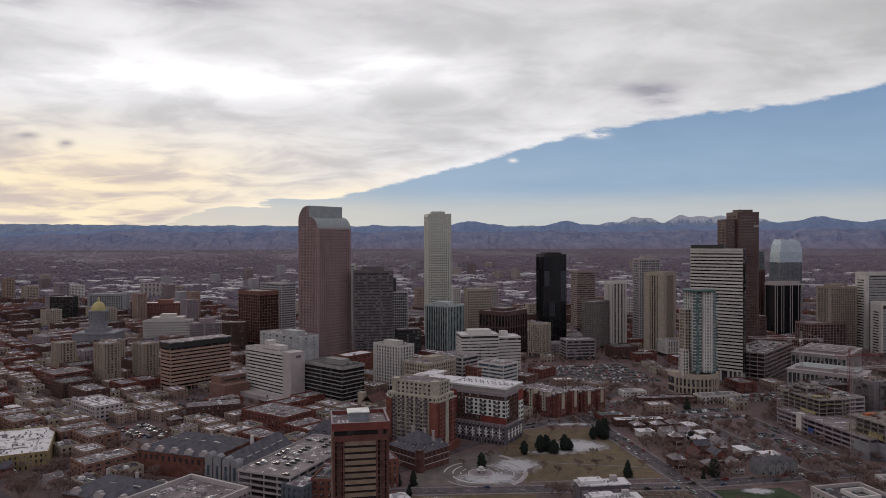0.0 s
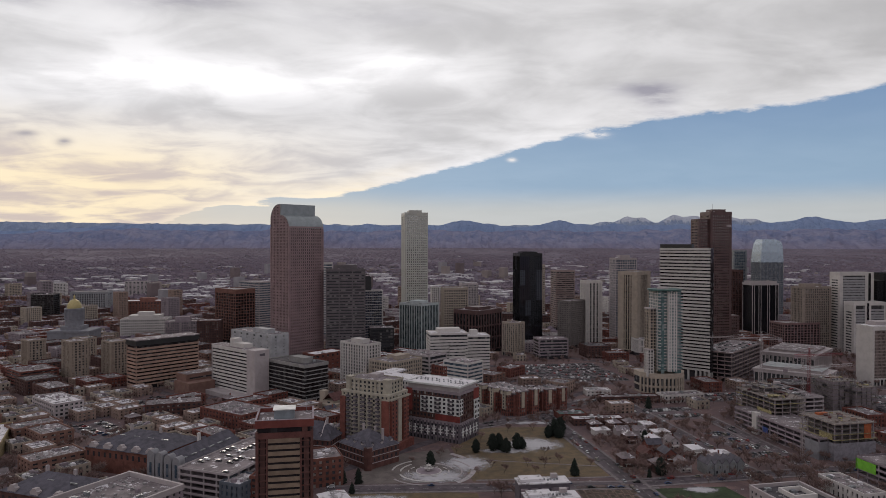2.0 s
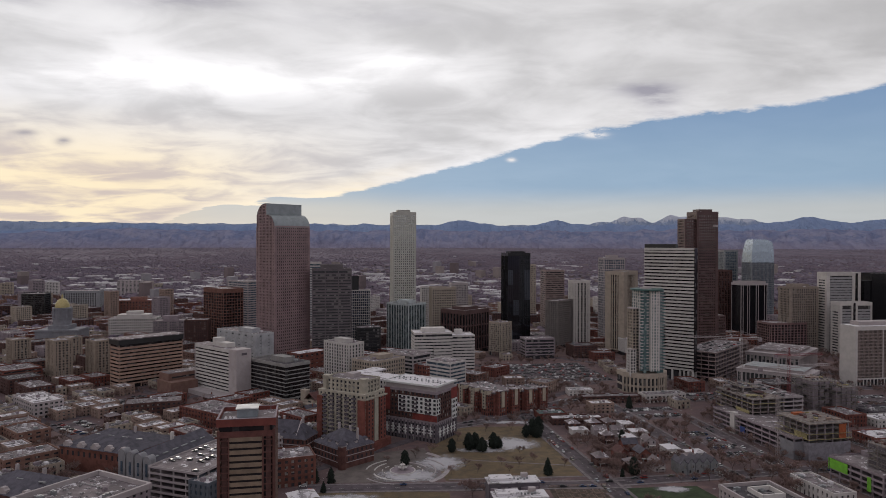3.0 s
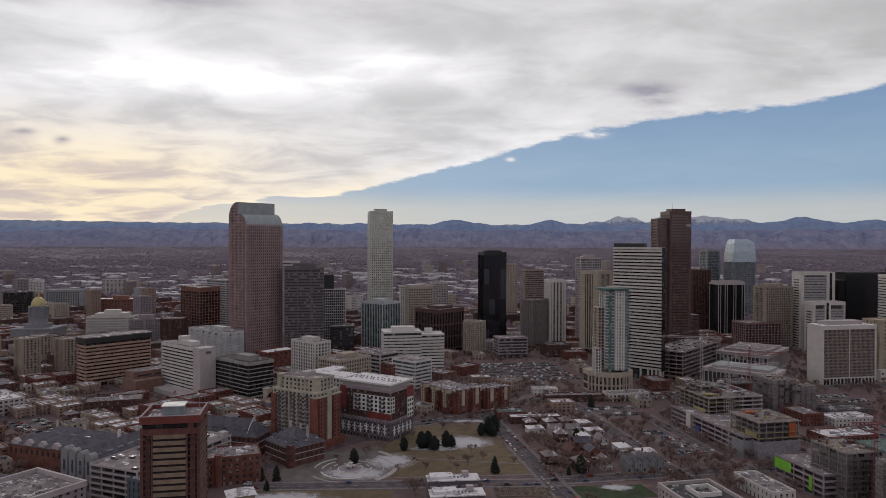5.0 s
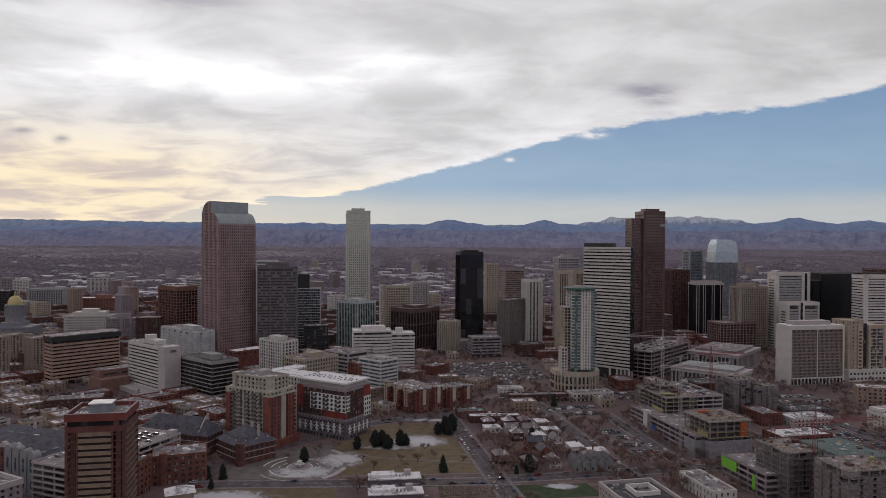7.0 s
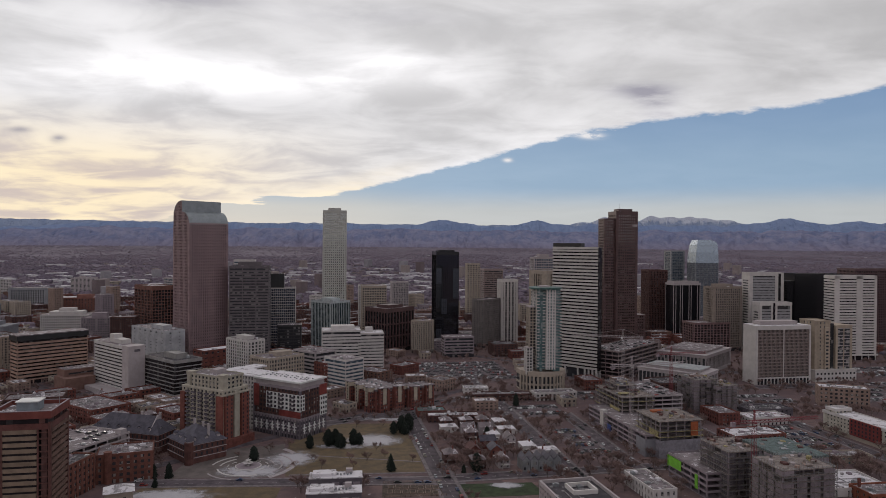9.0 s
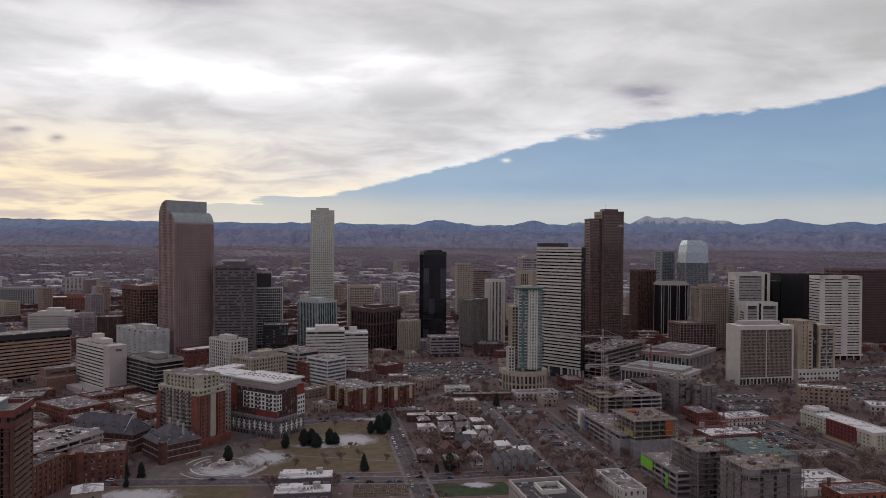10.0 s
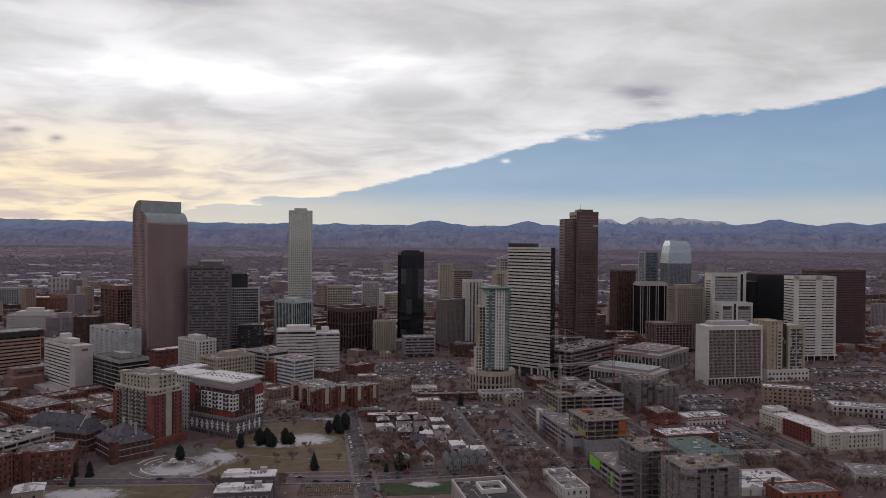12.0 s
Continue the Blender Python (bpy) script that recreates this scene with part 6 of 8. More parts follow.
def slate_hall(label, x, y, a, w, d, wall_h, rise_h, wall, lights):
    """Long low hall with a dark slate roof, skylights and pale shaped dormers."""
    root = thing("slate_hall", label, "hall", x, y, a)
    body = part("wall", Solid().block(w, d, -0.5, wall_h).block(w + 0.5, d + 0.5, wall_h - 0.8, wall_h), wall, root)
    part("roof", Solid().hip(w + 1.6, d + 1.6, wall_h, rise_h), slate, root, "dark slate roof")
    pane = Solid().block(1.6, 0.3, 0, 3.2).mesh("window", home_glass)
    for i in range(int(w / 5)):
        part("window", pane, home_glass, body, at=(-w / 2 + 2.5 + i * 5, -d / 2 - 0.05, wall_h - 5.5))
    for i in range(int(d / 5)):
        part("window", pane, home_glass, body, at=(w / 2 + 0.05, -d / 2 + 2.5 + i * 5, wall_h - 5.5), turn=90)
    gable = Solid().profile([(-3, 0), (3, 0), (3, 2.2), (1.8, 2.6), (1.2, 3.8), (-1.2, 3.8), (-1.8, 2.6), (-3, 2.2)][::-1], -0.5, 2.5).mesh("shaped_dormer", pale_concrete)
    for i in range(lights):
        part("shaped_dormer", gable, pale_concrete, root, "pale shaped dormer front", at=(-w / 2 + w * (i + 0.5) / lights, -d / 2 + 0.6, wall_h + 0.2))
        part("skylight", Solid().block(5.0, 1.0, wall_h + rise_h * 0.62, wall_h + rise_h * 0.62 + 0.7), grey_metal, root, "long metal skylight", at=(-w / 2 + w * (i + 0.5) / lights, -d * 0.16, 0))
    for p in (-0.22, 0.2):
        part("chimney", Solid().block(1.6, 1.6, wall_h + 2, wall_h + rise_h + 2.5, p * w, 2), pale_concrete, root)


slate_hall("dark slate-roofed hall with a pale gable wall", -190, 408, -20, 52, 34, 16, 8, dark_brick, 3)
slate_hall("brown brick hall with dark roof and pale shaped dormers", -178, 498, -20, 62, 46, 16, 9, near_brick, 5)


def gabled_hall():
    """Dark-roofed hall whose front is a row of pale round-headed gables."""
    root = thing("gabled_hall", "dark slate-roofed hall with pale arched gable fronts", "hall", -127, 462, -19)
    w, d = 26.0, 62.0
    part("wall", Solid().block(w, d, -0.5, 18), grey_concrete, root)
    part("roof", Solid().gable(w, d, 18, 9, 0.8), slate, root, "dark slate roof")
    for i in range(4):
        x = -w / 2 + 3.3 + i * 6.4
        tip = 29.5 - 0.9 * i
        outline = [(x - 2.7, -0.5), (x + 2.7, -0.5)] + [(x + 2.7 * math.cos(radians(q)), tip - 3.6 + 3.6 * math.sin(radians(q))) for q in range(0, 181, 20)]
        g = part("gable_front", Solid().profile(outline, -d / 2 - 2.4, -d / 2 + 3), surface("grey_gable_render", (0.215, 0.21, 0.225), 0.85, 0.12, 4) if not i else bpy.data.materials["grey_gable_render"], root, "pale round-headed gable front")
        part("window", Solid().block(1.6, 0.3, 14, 22, x, -d / 2 - 2.4).block(1.2, 0.3, 4, 10, x, -d / 2 - 2.4), blue_glass, g)
    for i in range(6):
        part("skylight", Solid().block(1.2, 5.0, 0, 0.6), grey_metal, root, "metal skylight", at=(6.5, -22 + i * 9, 22.8))
    part("chimney", Solid().block(1.8, 1.8, 22, 30, -6, 8), white_concrete, root)


gabled_hall()


def chapel():
    root = thing("stone_church", "small pale stone church with a square tower", "church", -66, 672, -30)
    part("wall", Solid().block(12, 26, -0.5, 9), beige_stone, root)
    part("roof", Solid().gable(12, 26, 9, 6), red_tile, root)
    part("tower", Solid().block(6, 6, -0.5, 17, -9, -9).block(6.6, 6.6, 16.4, 17.2, -9, -9), beige_stone, root)
    part("aisle", Solid().block(16, 10, -0.5, 6.5, 2, -14), beige_stone, root)
    part("window", Solid().block(3, 0.3, 3, 8, 0, -13.1), dark_glass, root)


chapel()


def modern_rows():
    """Two parallel flat-roofed townhouse rows, dark cladding, white roofs with units."""
    for x, y, h in ((96, 420, 15.5), (98, 399, 14)):
        root = thing("townhouse_row", "modern dark-clad townhouse row with white flat roof", "townhouses", x, y, 7, group="modern townhouse rows")
        part("wall", Solid().block(31, 11, -0.5, h - 0.6), dark_concrete, root)
        part("roof", Solid().block(32, 12, h - 0.6, h), roof_white, root, "white membrane roof")
        part("upper_roof", Solid().block(14, 8, h, h + 1.6, -7, 1), roof_white, root)
        pane = Solid().block(1.8, 0.3, 0, 1.9).mesh("window", home_glass)
        bayw = Solid().block(4.2, 1.4, -0.5, h - 3).mesh("bay", grey_concrete)
        for i in range(5):
            b = part("bay", bayw, pale_concrete, root, at=(-12.4 + i * 6.2, -5.9, 0))
            for z in (2, 5.5, 9):
                part("window", pane, home_glass, b, at=(0, -0.65, z))
        for i in range(6):
            part("roof_unit", Solid().block(1.1, 1.1, h, h + 1.0).tube(0.35, 0.35, h + 1.0, h + 1.15, 8), grey_metal, root, at=(-1 + i * 2.0, -1.5 + (i % 2) * 1.2, 0))
        part("stair_head", Solid().block(4, 3, h, h + 2.6, 8, 3), pale_concrete, root)


modern_rows()


def courtyard_roof():
    root = flat_block("flat dark roof block with pale raised parapet and light well", 240, 398, 12, 34, 40, 13.5, pale_concrete, roof_dark, seed=70, units=2)
    for x0, x1, y0, y1 in ((-17.3, 17.3, -20.3, -19), (-17.3, 17.3, 19, 20.3), (-17.3, -16, -18.9, 18.9), (16, 17.3, -18.9, 18.9)):
        part("parapet_wall", Solid().box(x0, x1, y0, y1, 12.6, 14.6), pale_concrete, root, "pale raised parapet")
    part("light_well", Solid().ring(15, 14, 12.6, 15.2, 1.0, 3, 4), white_concrete, root)


courtyard_roof()


scaffold_tube = surface("old_scaffold_tube", (0.235, 0.220, 0.215), 0.6, 0.3, 2, metal=0.3)
site_concrete = surface("raw_site_concrete", (0.246, 0.204, 0.186), 0.9, 0.35, 3, 0.4)


def bare_frame(label, x, y, a, w, d, h, levels, seed, wall=None, net=None, rods=True, scaffold=False):
    """A block under construction: slabs, columns, a few walls, edge posts and starter bars on top."""
    root = thing("construction_block", label, "construction site", x, y, a)
    step = h / levels
    deck_m = Solid().block(w, d, 0, 0.45).mesh("floor_slab", site_concrete)
    colm = Solid().block(0.7, 0.7, 0, h).mesh("column", grey_concrete)
    rnd = random.Random(seed)
    for i in range(levels + 1):
        part("floor_slab", deck_m, site_concrete, root, at=(0, 0, i * step - 0.2))
    for p in [-w / 2 + 0.5] + spread(w, 7.5)[0] + [w / 2 - 0.5]:
        for q in (-d / 2 + 0.5, d / 2 - 0.5):
            part("column", colm, grey_concrete, root, at=(p, q, 0))
    for q in spread(d, 7.5)[0]:
        for p in (-w / 2 + 0.5, w / 2 - 0.5):
            part("column", colm, grey_concrete, root, at=(p, q, 0))
    # solid dark block through every floor, behind the columns
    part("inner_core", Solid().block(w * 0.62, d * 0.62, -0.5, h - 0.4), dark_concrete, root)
    if wall:
        data = Solid().block(w / 4 * 0.76, 0.3, 0, step * 0.84).mesh("wall_panel", wall)
        side = Solid().block(0.3, d / 4 * 0.76, 0, step * 0.84).mesh("wall_panel", wall)
        for i in range(levels):
            for k in range(4):
                if rnd.random() < 0.85:
                    part("wall_panel", data, wall, root, at=(-w / 2 + (k + 0.5) * w / 4, -d / 2 + 0.2, i * step + 0.3))
                    part("wall_panel", side, wall, root, at=(-w / 2 + 0.2, -d / 2 + (k + 0.5) * d / 4, i * step + 0.3))
    if rods:
        s = Solid()
        for p in spread(w, 2.4)[0] + [-w / 2 + 0.3, w / 2 - 0.3]:
            for q in (-d / 2 + 0.3, d / 2 - 0.3):
                s.block(0.12, 0.12, h, h + rnd.uniform(1.0, 3.2), p, q)
        for q in spread(d, 2.4)[0]:
            for p in (-w / 2 + 0.3, 0, w / 2 - 0.3):
                s.block(0.12, 0.12, h, h + rnd.uniform(1.0, 3.2), p, q)
        part("reinforcement", s, grey_metal, root, "upright reinforcement bars", kind="stuff")
    if scaffold:
        for sx, sy, lx, ly in ((0, -d / 2 - 1.3, w, 0), (-w / 2 - 1.3, 0, 0, d), (w / 2 + 1.3, 0, 0, d)):
            f = Solid()
            k = int(max(lx, ly) / 2.4)
            for i in range(k + 1):
                t = -0.5 + i / k
                f.block(0.12, 0.12, -0.3, h + 2.0 + (i * 7 % 3) * 0.6, sx + t * lx, sy + t * ly)
            for j in range(1, levels * 2):
                z = j * step / 2
                f.block(max(lx, 0.1), max(ly, 0.1), z, z + 0.1, sx, sy)
                if j % 2 == 0:
                    f.block(max(lx, 1.0), max(ly, 1.0), z - 0.12, z - 0.04, sx, sy)
            part("scaffold", f, scaffold_tube, root, "grey tube scaffold with boards", kind="stuff")
    for i in range(16):
        bw, bd, bh = rnd.uniform(1, 5), rnd.uniform(1, 3.5), rnd.uniform(0.4, 2.0)
        m = rnd.choice((site_concrete, yellow_board, dark_concrete, red_tile, grey_metal, pale_concrete, tan_brick))
        part("site_crate", Solid().block(bw, bd, 0, bh), m, root, at=(rnd.uniform(-0.42, 0.42) * w, rnd.uniform(-0.42, 0.42) * d, h + 0.25), turn=rnd.uniform(0, 90))
    rail = Solid().ring(w + 0.1, d + 0.1, 1.0, 1.12, 0.1).ring(w + 0.1, d + 0.1, 0.5, 0.58, 0.08).mesh("edge_rail", orange_net if net else grey_metal)
    for i in range(levels - 2, levels + 1):
        part("edge_rail", rail, grey_metal, root, at=(0, 0, i * step))
    return root


# the large site: garage below, concrete frame above
site = parking_garage("concrete parking garage below a construction frame", 317, 560, G, 32, 100, 15, grey_concrete, 4, name="garage_podium")
part("blank_wall", Solid().box(-16.4, -16.0, -50.2, -36, -0.5, 13).box(-16.2, 12, -50.5, -50.1, -0.5, 13), surface("grey_sheeting", (0.20, 0.195, 0.215), 0.7, 0.15, 5), site, "grey sheeted end wall")
part("stair_tower", Solid().block(4, 6, -0.5, 18, -15.2, 22), white_concrete, site)
part("blue_tarp", Solid().box(-16.6, -16.2, 6, 12, 4, 9), blue_tarp, site, "blue tarpaulin")
f1 = bare_frame("unfinished concrete frame with open floors", 322, 606, G, 30, 52, 28, 8, 1)
f3 = bare_frame("unfinished upper concrete storeys over the frame", 322, 618, G, 18, 26, 32.5, 9, 9)
f2 = bare_frame("unfinished concrete frame with flat roof slab and orange net", 334, 524, G, 34, 34, 27, 7, 2, rods=False)
part("orange_net", Solid().box(8, 14, -17.5, -17.1, 15.5, 26), orange_net, f2, "orange safety netting")
part("roof_plate", Solid().block(36, 36, 26.7, 27.2), site_concrete, f2)
part("sheeting", Solid().ring(35.4, 35.4, -0.3, 13.2, 0.5), surface("lilac_grey_sheeting", (0.255, 0.238, 0.268), 0.6, 0.2, 3), f2, "lilac-grey plastic sheeting round the foot")
for lift, reach in ((3.85 * 4, 2.2), (3.85 * 5, 1.6)):
    part("work_platform", Solid().ring(34.6 + reach, 34.6 + reach, lift, lift + 0.3, reach / 2), yellow_board, f2, "timber work platform")
part("yellow_sheathing", Solid().box(-17.4, -17.05, -15, -2, 15.5, 18.8), yellow_board, f2, "yellow sheathing boards")
part("yellow_sheathing", Solid().box(-15.4, -15.05, -22, -4, 15.5, 18.2), yellow_board, f1, "yellow sheathing boards")
part("site_crate", Solid().block(9, 4, 27.2, 28.6, -4, 11), orange_net, f2, "orange stack of material")
props = Solid()
for i in range(9):
    for k in range(16):
        if (i * 7 + k * 5) % 4:
            props.block(0.28, 0.28, 28, 29.6 + (i * k) % 3 * 0.6, -13.6 + i * 3.4, -24.5 + k * 3.2)
part("column_starters", props, site_concrete, f1, "column starters and formwork props", kind="stuff")
for i, (px, py, pw, pd) in enumerate(((-8, -16, 9, 6), (6, -4, 8, 9), (-6, 8, 10, 7), (7, 19, 9, 8))):
    part("formwork_table", Solid().block(pw, pd, 29.6, 29.9, px, py), (yellow_board, red_tile, site_concrete, tan_brick)[i], f1, "slab formwork table")
for i in range(8):
    part("edge_board", Solid().ring(30.6, 52.6, 0, 0.55, 0.3), site_concrete if i % 3 else yellow_board, f1, at=(0, 0, 3.5 * (i + 1) - 0.3))
parking_garage("white concrete parking garage with long openings", 356, 655, G, 40, 62, 19, pale_concrete, 5)
bare_frame("grey block wall building under construction", 405, 656, G, 24, 30, 31, 9, 3, wall=grey_concrete, scaffold=True)
bare_frame("grey block wall building under construction", 424, 650, G, 22, 24, 26, 8, 4, wall=grey_concrete, scaffold=True)
bare_frame("dark scaffolded concrete frame under construction", 344, 436, G, 24, 30, 30, 9, 5, wall=dark_concrete, scaffold=True)
c1 = bare_frame("grey block wall tower under construction with scaffolding", 361, 392, G, 34, 26, 33, 10, 6, wall=grey_concrete, scaffold=True)
c2 = bare_frame("concrete block under construction with teal steel roof frame", 372, 424, G, 30, 40, 31, 9, 7, wall=grey_concrete, scaffold=True)
part("roof_deck", Solid().block(30, 40, 31.2, 32.4), surface("teal_primer", (0.100, 0.140, 0.138), 0.7, 0.35, 2), c2, "teal primed roof deck")
deckg = parking_garage("open concrete deck with lime green wrapped corner", 334, 448, G, 30, 44, 15, grey_concrete, 4, name="garage_podium")
part("green_wrap", Solid().box(-15.5, -15.15, 6, 21, 8, 14.5), lime_wrap, deckg, "lime green sheet wrap")
part("green_wrap", Solid().box(-15.5, -15.15, -13, -10, 3, 12), lime_wrap, deckg, "lime green sheet wrap")
part("green_wrap", Solid().box(-15.5, -8, 21.9, 22.4, 7, 14.5), lime_wrap, deckg)


def tower_crane(label, x, y, h, reach, back, paint, turn):
    """A lattice tower crane: mast, slewing head, jib, counter-jib and weights."""
    root = thing("tower_crane", label, "crane", x, y, turn)

    def truss(a, b, size, bays):
        s = Solid()
        a, b = Vector(a), Vector(b)
        ax = (b - a).normalized()
        side = Vector((0, 1, 0)) if abs(ax.y) < 0.9 else Vector((1, 0, 0))
        other = ax.cross(side)
        cs = [(side * i + other * j) * size / 2 for i, j in ((-1, -1), (1, -1), (1, 1), (-1, 1))]
        for c in cs:
            s.stick(a + c, b + c, 0.13, 0.13)
        for k in range(bays):
            p, q = a + (b - a) * k / bays, a + (b - a) * (k + 1) / bays
            for i in range(4):
                s.stick(p + cs[i], q + cs[(i + 1) % 4], 0.08, 0.08)
        return s

    part("mast", truss((0, 0, -0.5), (0, 0, h), 2.0, int(h / 2.4)), paint, root)
    part("jib", truss((0, 0, h + 1), (reach, 0, h + 1.6), 1.5, int(reach / 2.2)), paint, root)
    part("counter_jib", truss((0, 0, h + 1), (-back, 0, h + 1.2), 1.5, int(back / 2.2)), paint, root)
    part("apex", truss((0, 0, h + 1), (0, 0, h + 8), 1.0, 3), paint, root)
    part("tie_bar", Solid().stick((0, 0, h + 8), (reach * 0.7, 0, h + 2), 0.1, 0.1).stick((0, 0, h + 8), (-back * 0.9, 0, h + 1.8), 0.1, 0.1), paint, root)
    part("counterweight", Solid().block(3, 1.6, h - 1.5, h + 1.2, -back + 1.5, 0), grey_concrete, root)
    part("cab", Solid().block(1.6, 1.4, h - 1.2, h + 0.8, 1.4, 1.4), white_metal, root)
    part("slewing_ring", Solid().tube(1.5, 1.5, h, h + 0.8, 12), paint, root)


tower_crane("red lattice tower crane over the building site", 348, 412, 50, 44, 16, crane_red, 12)
tower_crane("pale grey lattice tower crane over the concrete frame", 302, 512, 66, 44, 17, pale_concrete, 14)
tower_crane("pale grey lattice tower crane behind the concrete frame", 330, 640, 70, 46, 18, pale_concrete, 170)
tower_crane("red lattice tower crane beyond the parking garage", 376, 643, 54, 34, 15, crane_red, 8)


def cream_hotel():
    """L-shaped cream hotel with a red middle bay and a brick foot."""
    root = thing("hotel", "cream hotel with dark red middle bay and white roof", "hotel", 514, 555, G)
    cream = surface("cream_stucco", (0.42, 0.39, 0.335), 0.85, 0.12, 6)
    for x, y, w, d, h in ((-8, 0, 20, 76, 16), (14, -30, 40, 16, 15), (-8, 32, 16, 10, 19)):
        facade(root, w, d, 0, h - 1, cream, home_glass, fh=3.2, sh=1.7, bay=3.6, pier=2.0, proud=0.12, corner=2.0, x=x, y=y)
        part("roof", Solid().block(w + 0.8, d + 0.8, h - 1, h, x, y), roof_white, root, "white membrane roof")
        part("parapet", Solid().ring(w + 0.9, d + 0.9, h - 1.6, h + 0.8, 0.5, x, y), white_concrete, root)
    red = part("red_bay", Solid().box(-19.5, -17.8, -22, 8, 3.5, 16.6), surface("dark_red_stucco", (0.15, 0.030, 0.028), 0.85, 0.15, 5), root, "dark red middle bay")
    pane = Solid().block(0.3, 1.3, 0, 1.7).mesh("window", home_glass)
    for i in range(8):
        for z in (5, 8, 11, 14):
            part("window", pane, home_glass, red, at=(-19.5, -19.8 + i * 3.6, z))
    part("foot", Solid().block(41, 17, -0.5, 3.2, 14, -30).block(21, 77, -0.5, 3, -8, 0), beige_stone, root)
    part("tower_pier", Solid().block(3, 3, -0.5, 16.5, 33, -38), white_concrete, root)


cream_hotel()
flat_block("tan stucco apartment block with sloping white roof", 556, 676, -20, 44, 20, 19, tan_brick, roof_white, seed=71, single=True)
flat_block("white-roofed warehouse with roof vents", 418, 446, 6, 50, 34, 5.5, white_concrete, roof_white, seed=72, units=9, bay=9, pier=7)
wh = flat_block("orange-red brick warehouse with chimney", 438, 424, 8, 40, 20, 7.5, surface("orange_brick", (0.24, 0.075, 0.045), 0.85, 0.2, 4), roof_grey, seed=73, bay=5, pier=3)
part("chimney", Solid().block(1.4, 1.4, 6.4, 12, -16, 6), red_brick, wh)
flat_block("white stucco rowhouses with flat roofs", 292, 434, G, 16, 38, 9, white_concrete, roof_grey, seed=74, bay=4, pier=2.4, single=True)
flat_block("dark red brick commercial block with snowy roof", 410, 552, G, 46, 24, 8, red_brick, roof_white, dark_glass, seed=75)
flat_block("white low commercial block with flat roof", 447, 610, G, 40, 20, 7, white_concrete, roof_white, dark_glass, seed=76)
flat_block("dark low commercial block with flat roof", 462, 640, G, 44, 22, 7, dark_concrete, roof_dark, dark_glass, seed=77)
flat_block("ochre low commercial block with teal shopfront", 452, 500, 4, 40, 14, 6, beige_stone, roof_grey, teal_glass, seed=78)
flat_block("white pavilion with flat roof beside the car park", 198, 728, 4, 26, 14, 6, white_concrete, roof_white, dark_glass, seed=79)
flat_block("sand-coloured three-storey block at the street bend", 162, 742, C, 22, 22, 12, tan_brick, roof_grey, seed=80)
flat_block("long white warehouse with flat pale roof", 612, 640, -18, 60, 24, 9, pale_concrete, roof_white, dark_glass, seed=81)
flat_block("grey low commercial block with long flat roof", 520, 455, -14, 60, 24, 7, pale_concrete, roof_grey, dark_glass, seed=82)
flat_block("white long low block beside a parking lot", 276, 700, G, 44, 16, 8, white_concrete, roof_grey, dark_glass, seed=83)
flat_block("low brown brick wall block beside the parking lot", 222, 694, 6, 60, 14, 7, dark_brick, roof_grey, dark_glass, seed=84)
flat_block("teal-roofed brick garage block on the square", 152, 630, 8, 26, 18, 6, red_brick, green_metal, dark_glass, seed=85)
flat_block("long brick garage with snowy roof", 172, 612, 6, 46, 14, 6, dark_brick, roof_white, dark_glass, seed=86)

# ---------------------------------------------------------------- streets, park and car parks


def strip(name, label, x0, y0, x1, y1, wide, material, z=0.05, thick=0.3, category="road", kind="structure"):
    """A straight flat strip from one place to another."""
    length = math.hypot(x1 - x0, y1 - y0)
    a = math.degrees(math.atan2(y1 - y0, x1 - x0))
    s = Solid().box(0, length, -wide / 2, wide / 2, z - thick, z)
    ob = new(name, s.mesh(name, material))
    ob.matrix_basis = pose(x0, y0, 0, 0, 0, a)
    return tagged(ob, label, category, kind=kind)


STREETS = []


def street(x0, y0, x1, y1, wide=11.0, walks=True, dashes=True):
    road = strip("road", "grey asphalt city street with worn surface", x0, y0, x1, y1, wide, asphalt, 0.05 + 0.006 * len(STREETS))
    STREETS.append((x0, y0, x1, y1, wide / 2 + 3.5))
    length = math.hypot(x1 - x0, y1 - y0)
    if walks:
        for side in (-1, 1):
            s = Solid().box(0, length, -1.3, 1.3, -0.2, 0.22 + 0.004 * len(STREETS))
            part("kerb_walk", s, paving, road, "pale concrete pavement", at=(0, side * (wide / 2 + 1.3), 0))
    if dashes:
        s = Solid()
        for i in range(int(length / 9)):
            s.box(i * 9, i * 9 + 3.2, -0.1, 0.1, 0.04, 0.062 + 0.006 * len(STREETS))
        part("centre_line", s, line_paint, road, kind="stuff")


# downtown streets
street(171, 408, 128, 650, 12)
street(262, 400, 214, 700, 12)
street(-40, 446, 176, 456, 11)
street(168, 459, 480, 516, 11)
street(128, 652, 210, 720, 12)
street(210, 700, 196, 790, 12)
street(300, 470, 276, 640, 9)
street(400, 470, 356, 720, 10)
street(500, 450, 440, 800, 11)
street(180, 700, 620, 778, 13)
street(260, 800, 760, 890, 13)
street(150, 652, 60, 596, 11)
# avenues and streets of the older grid
for k in range(9):
    bx, by = -40 - 68 * k, 480 + 62 * k
    street(bx - 150, by - 172, bx + 230, by + 262, 9, False, False)
for k in range(7):
    bx, by = -420 + 78 * k, 560 + 90 * k
    street(bx - 230, by + 200, bx + 260, by - 226, 9, False, False)


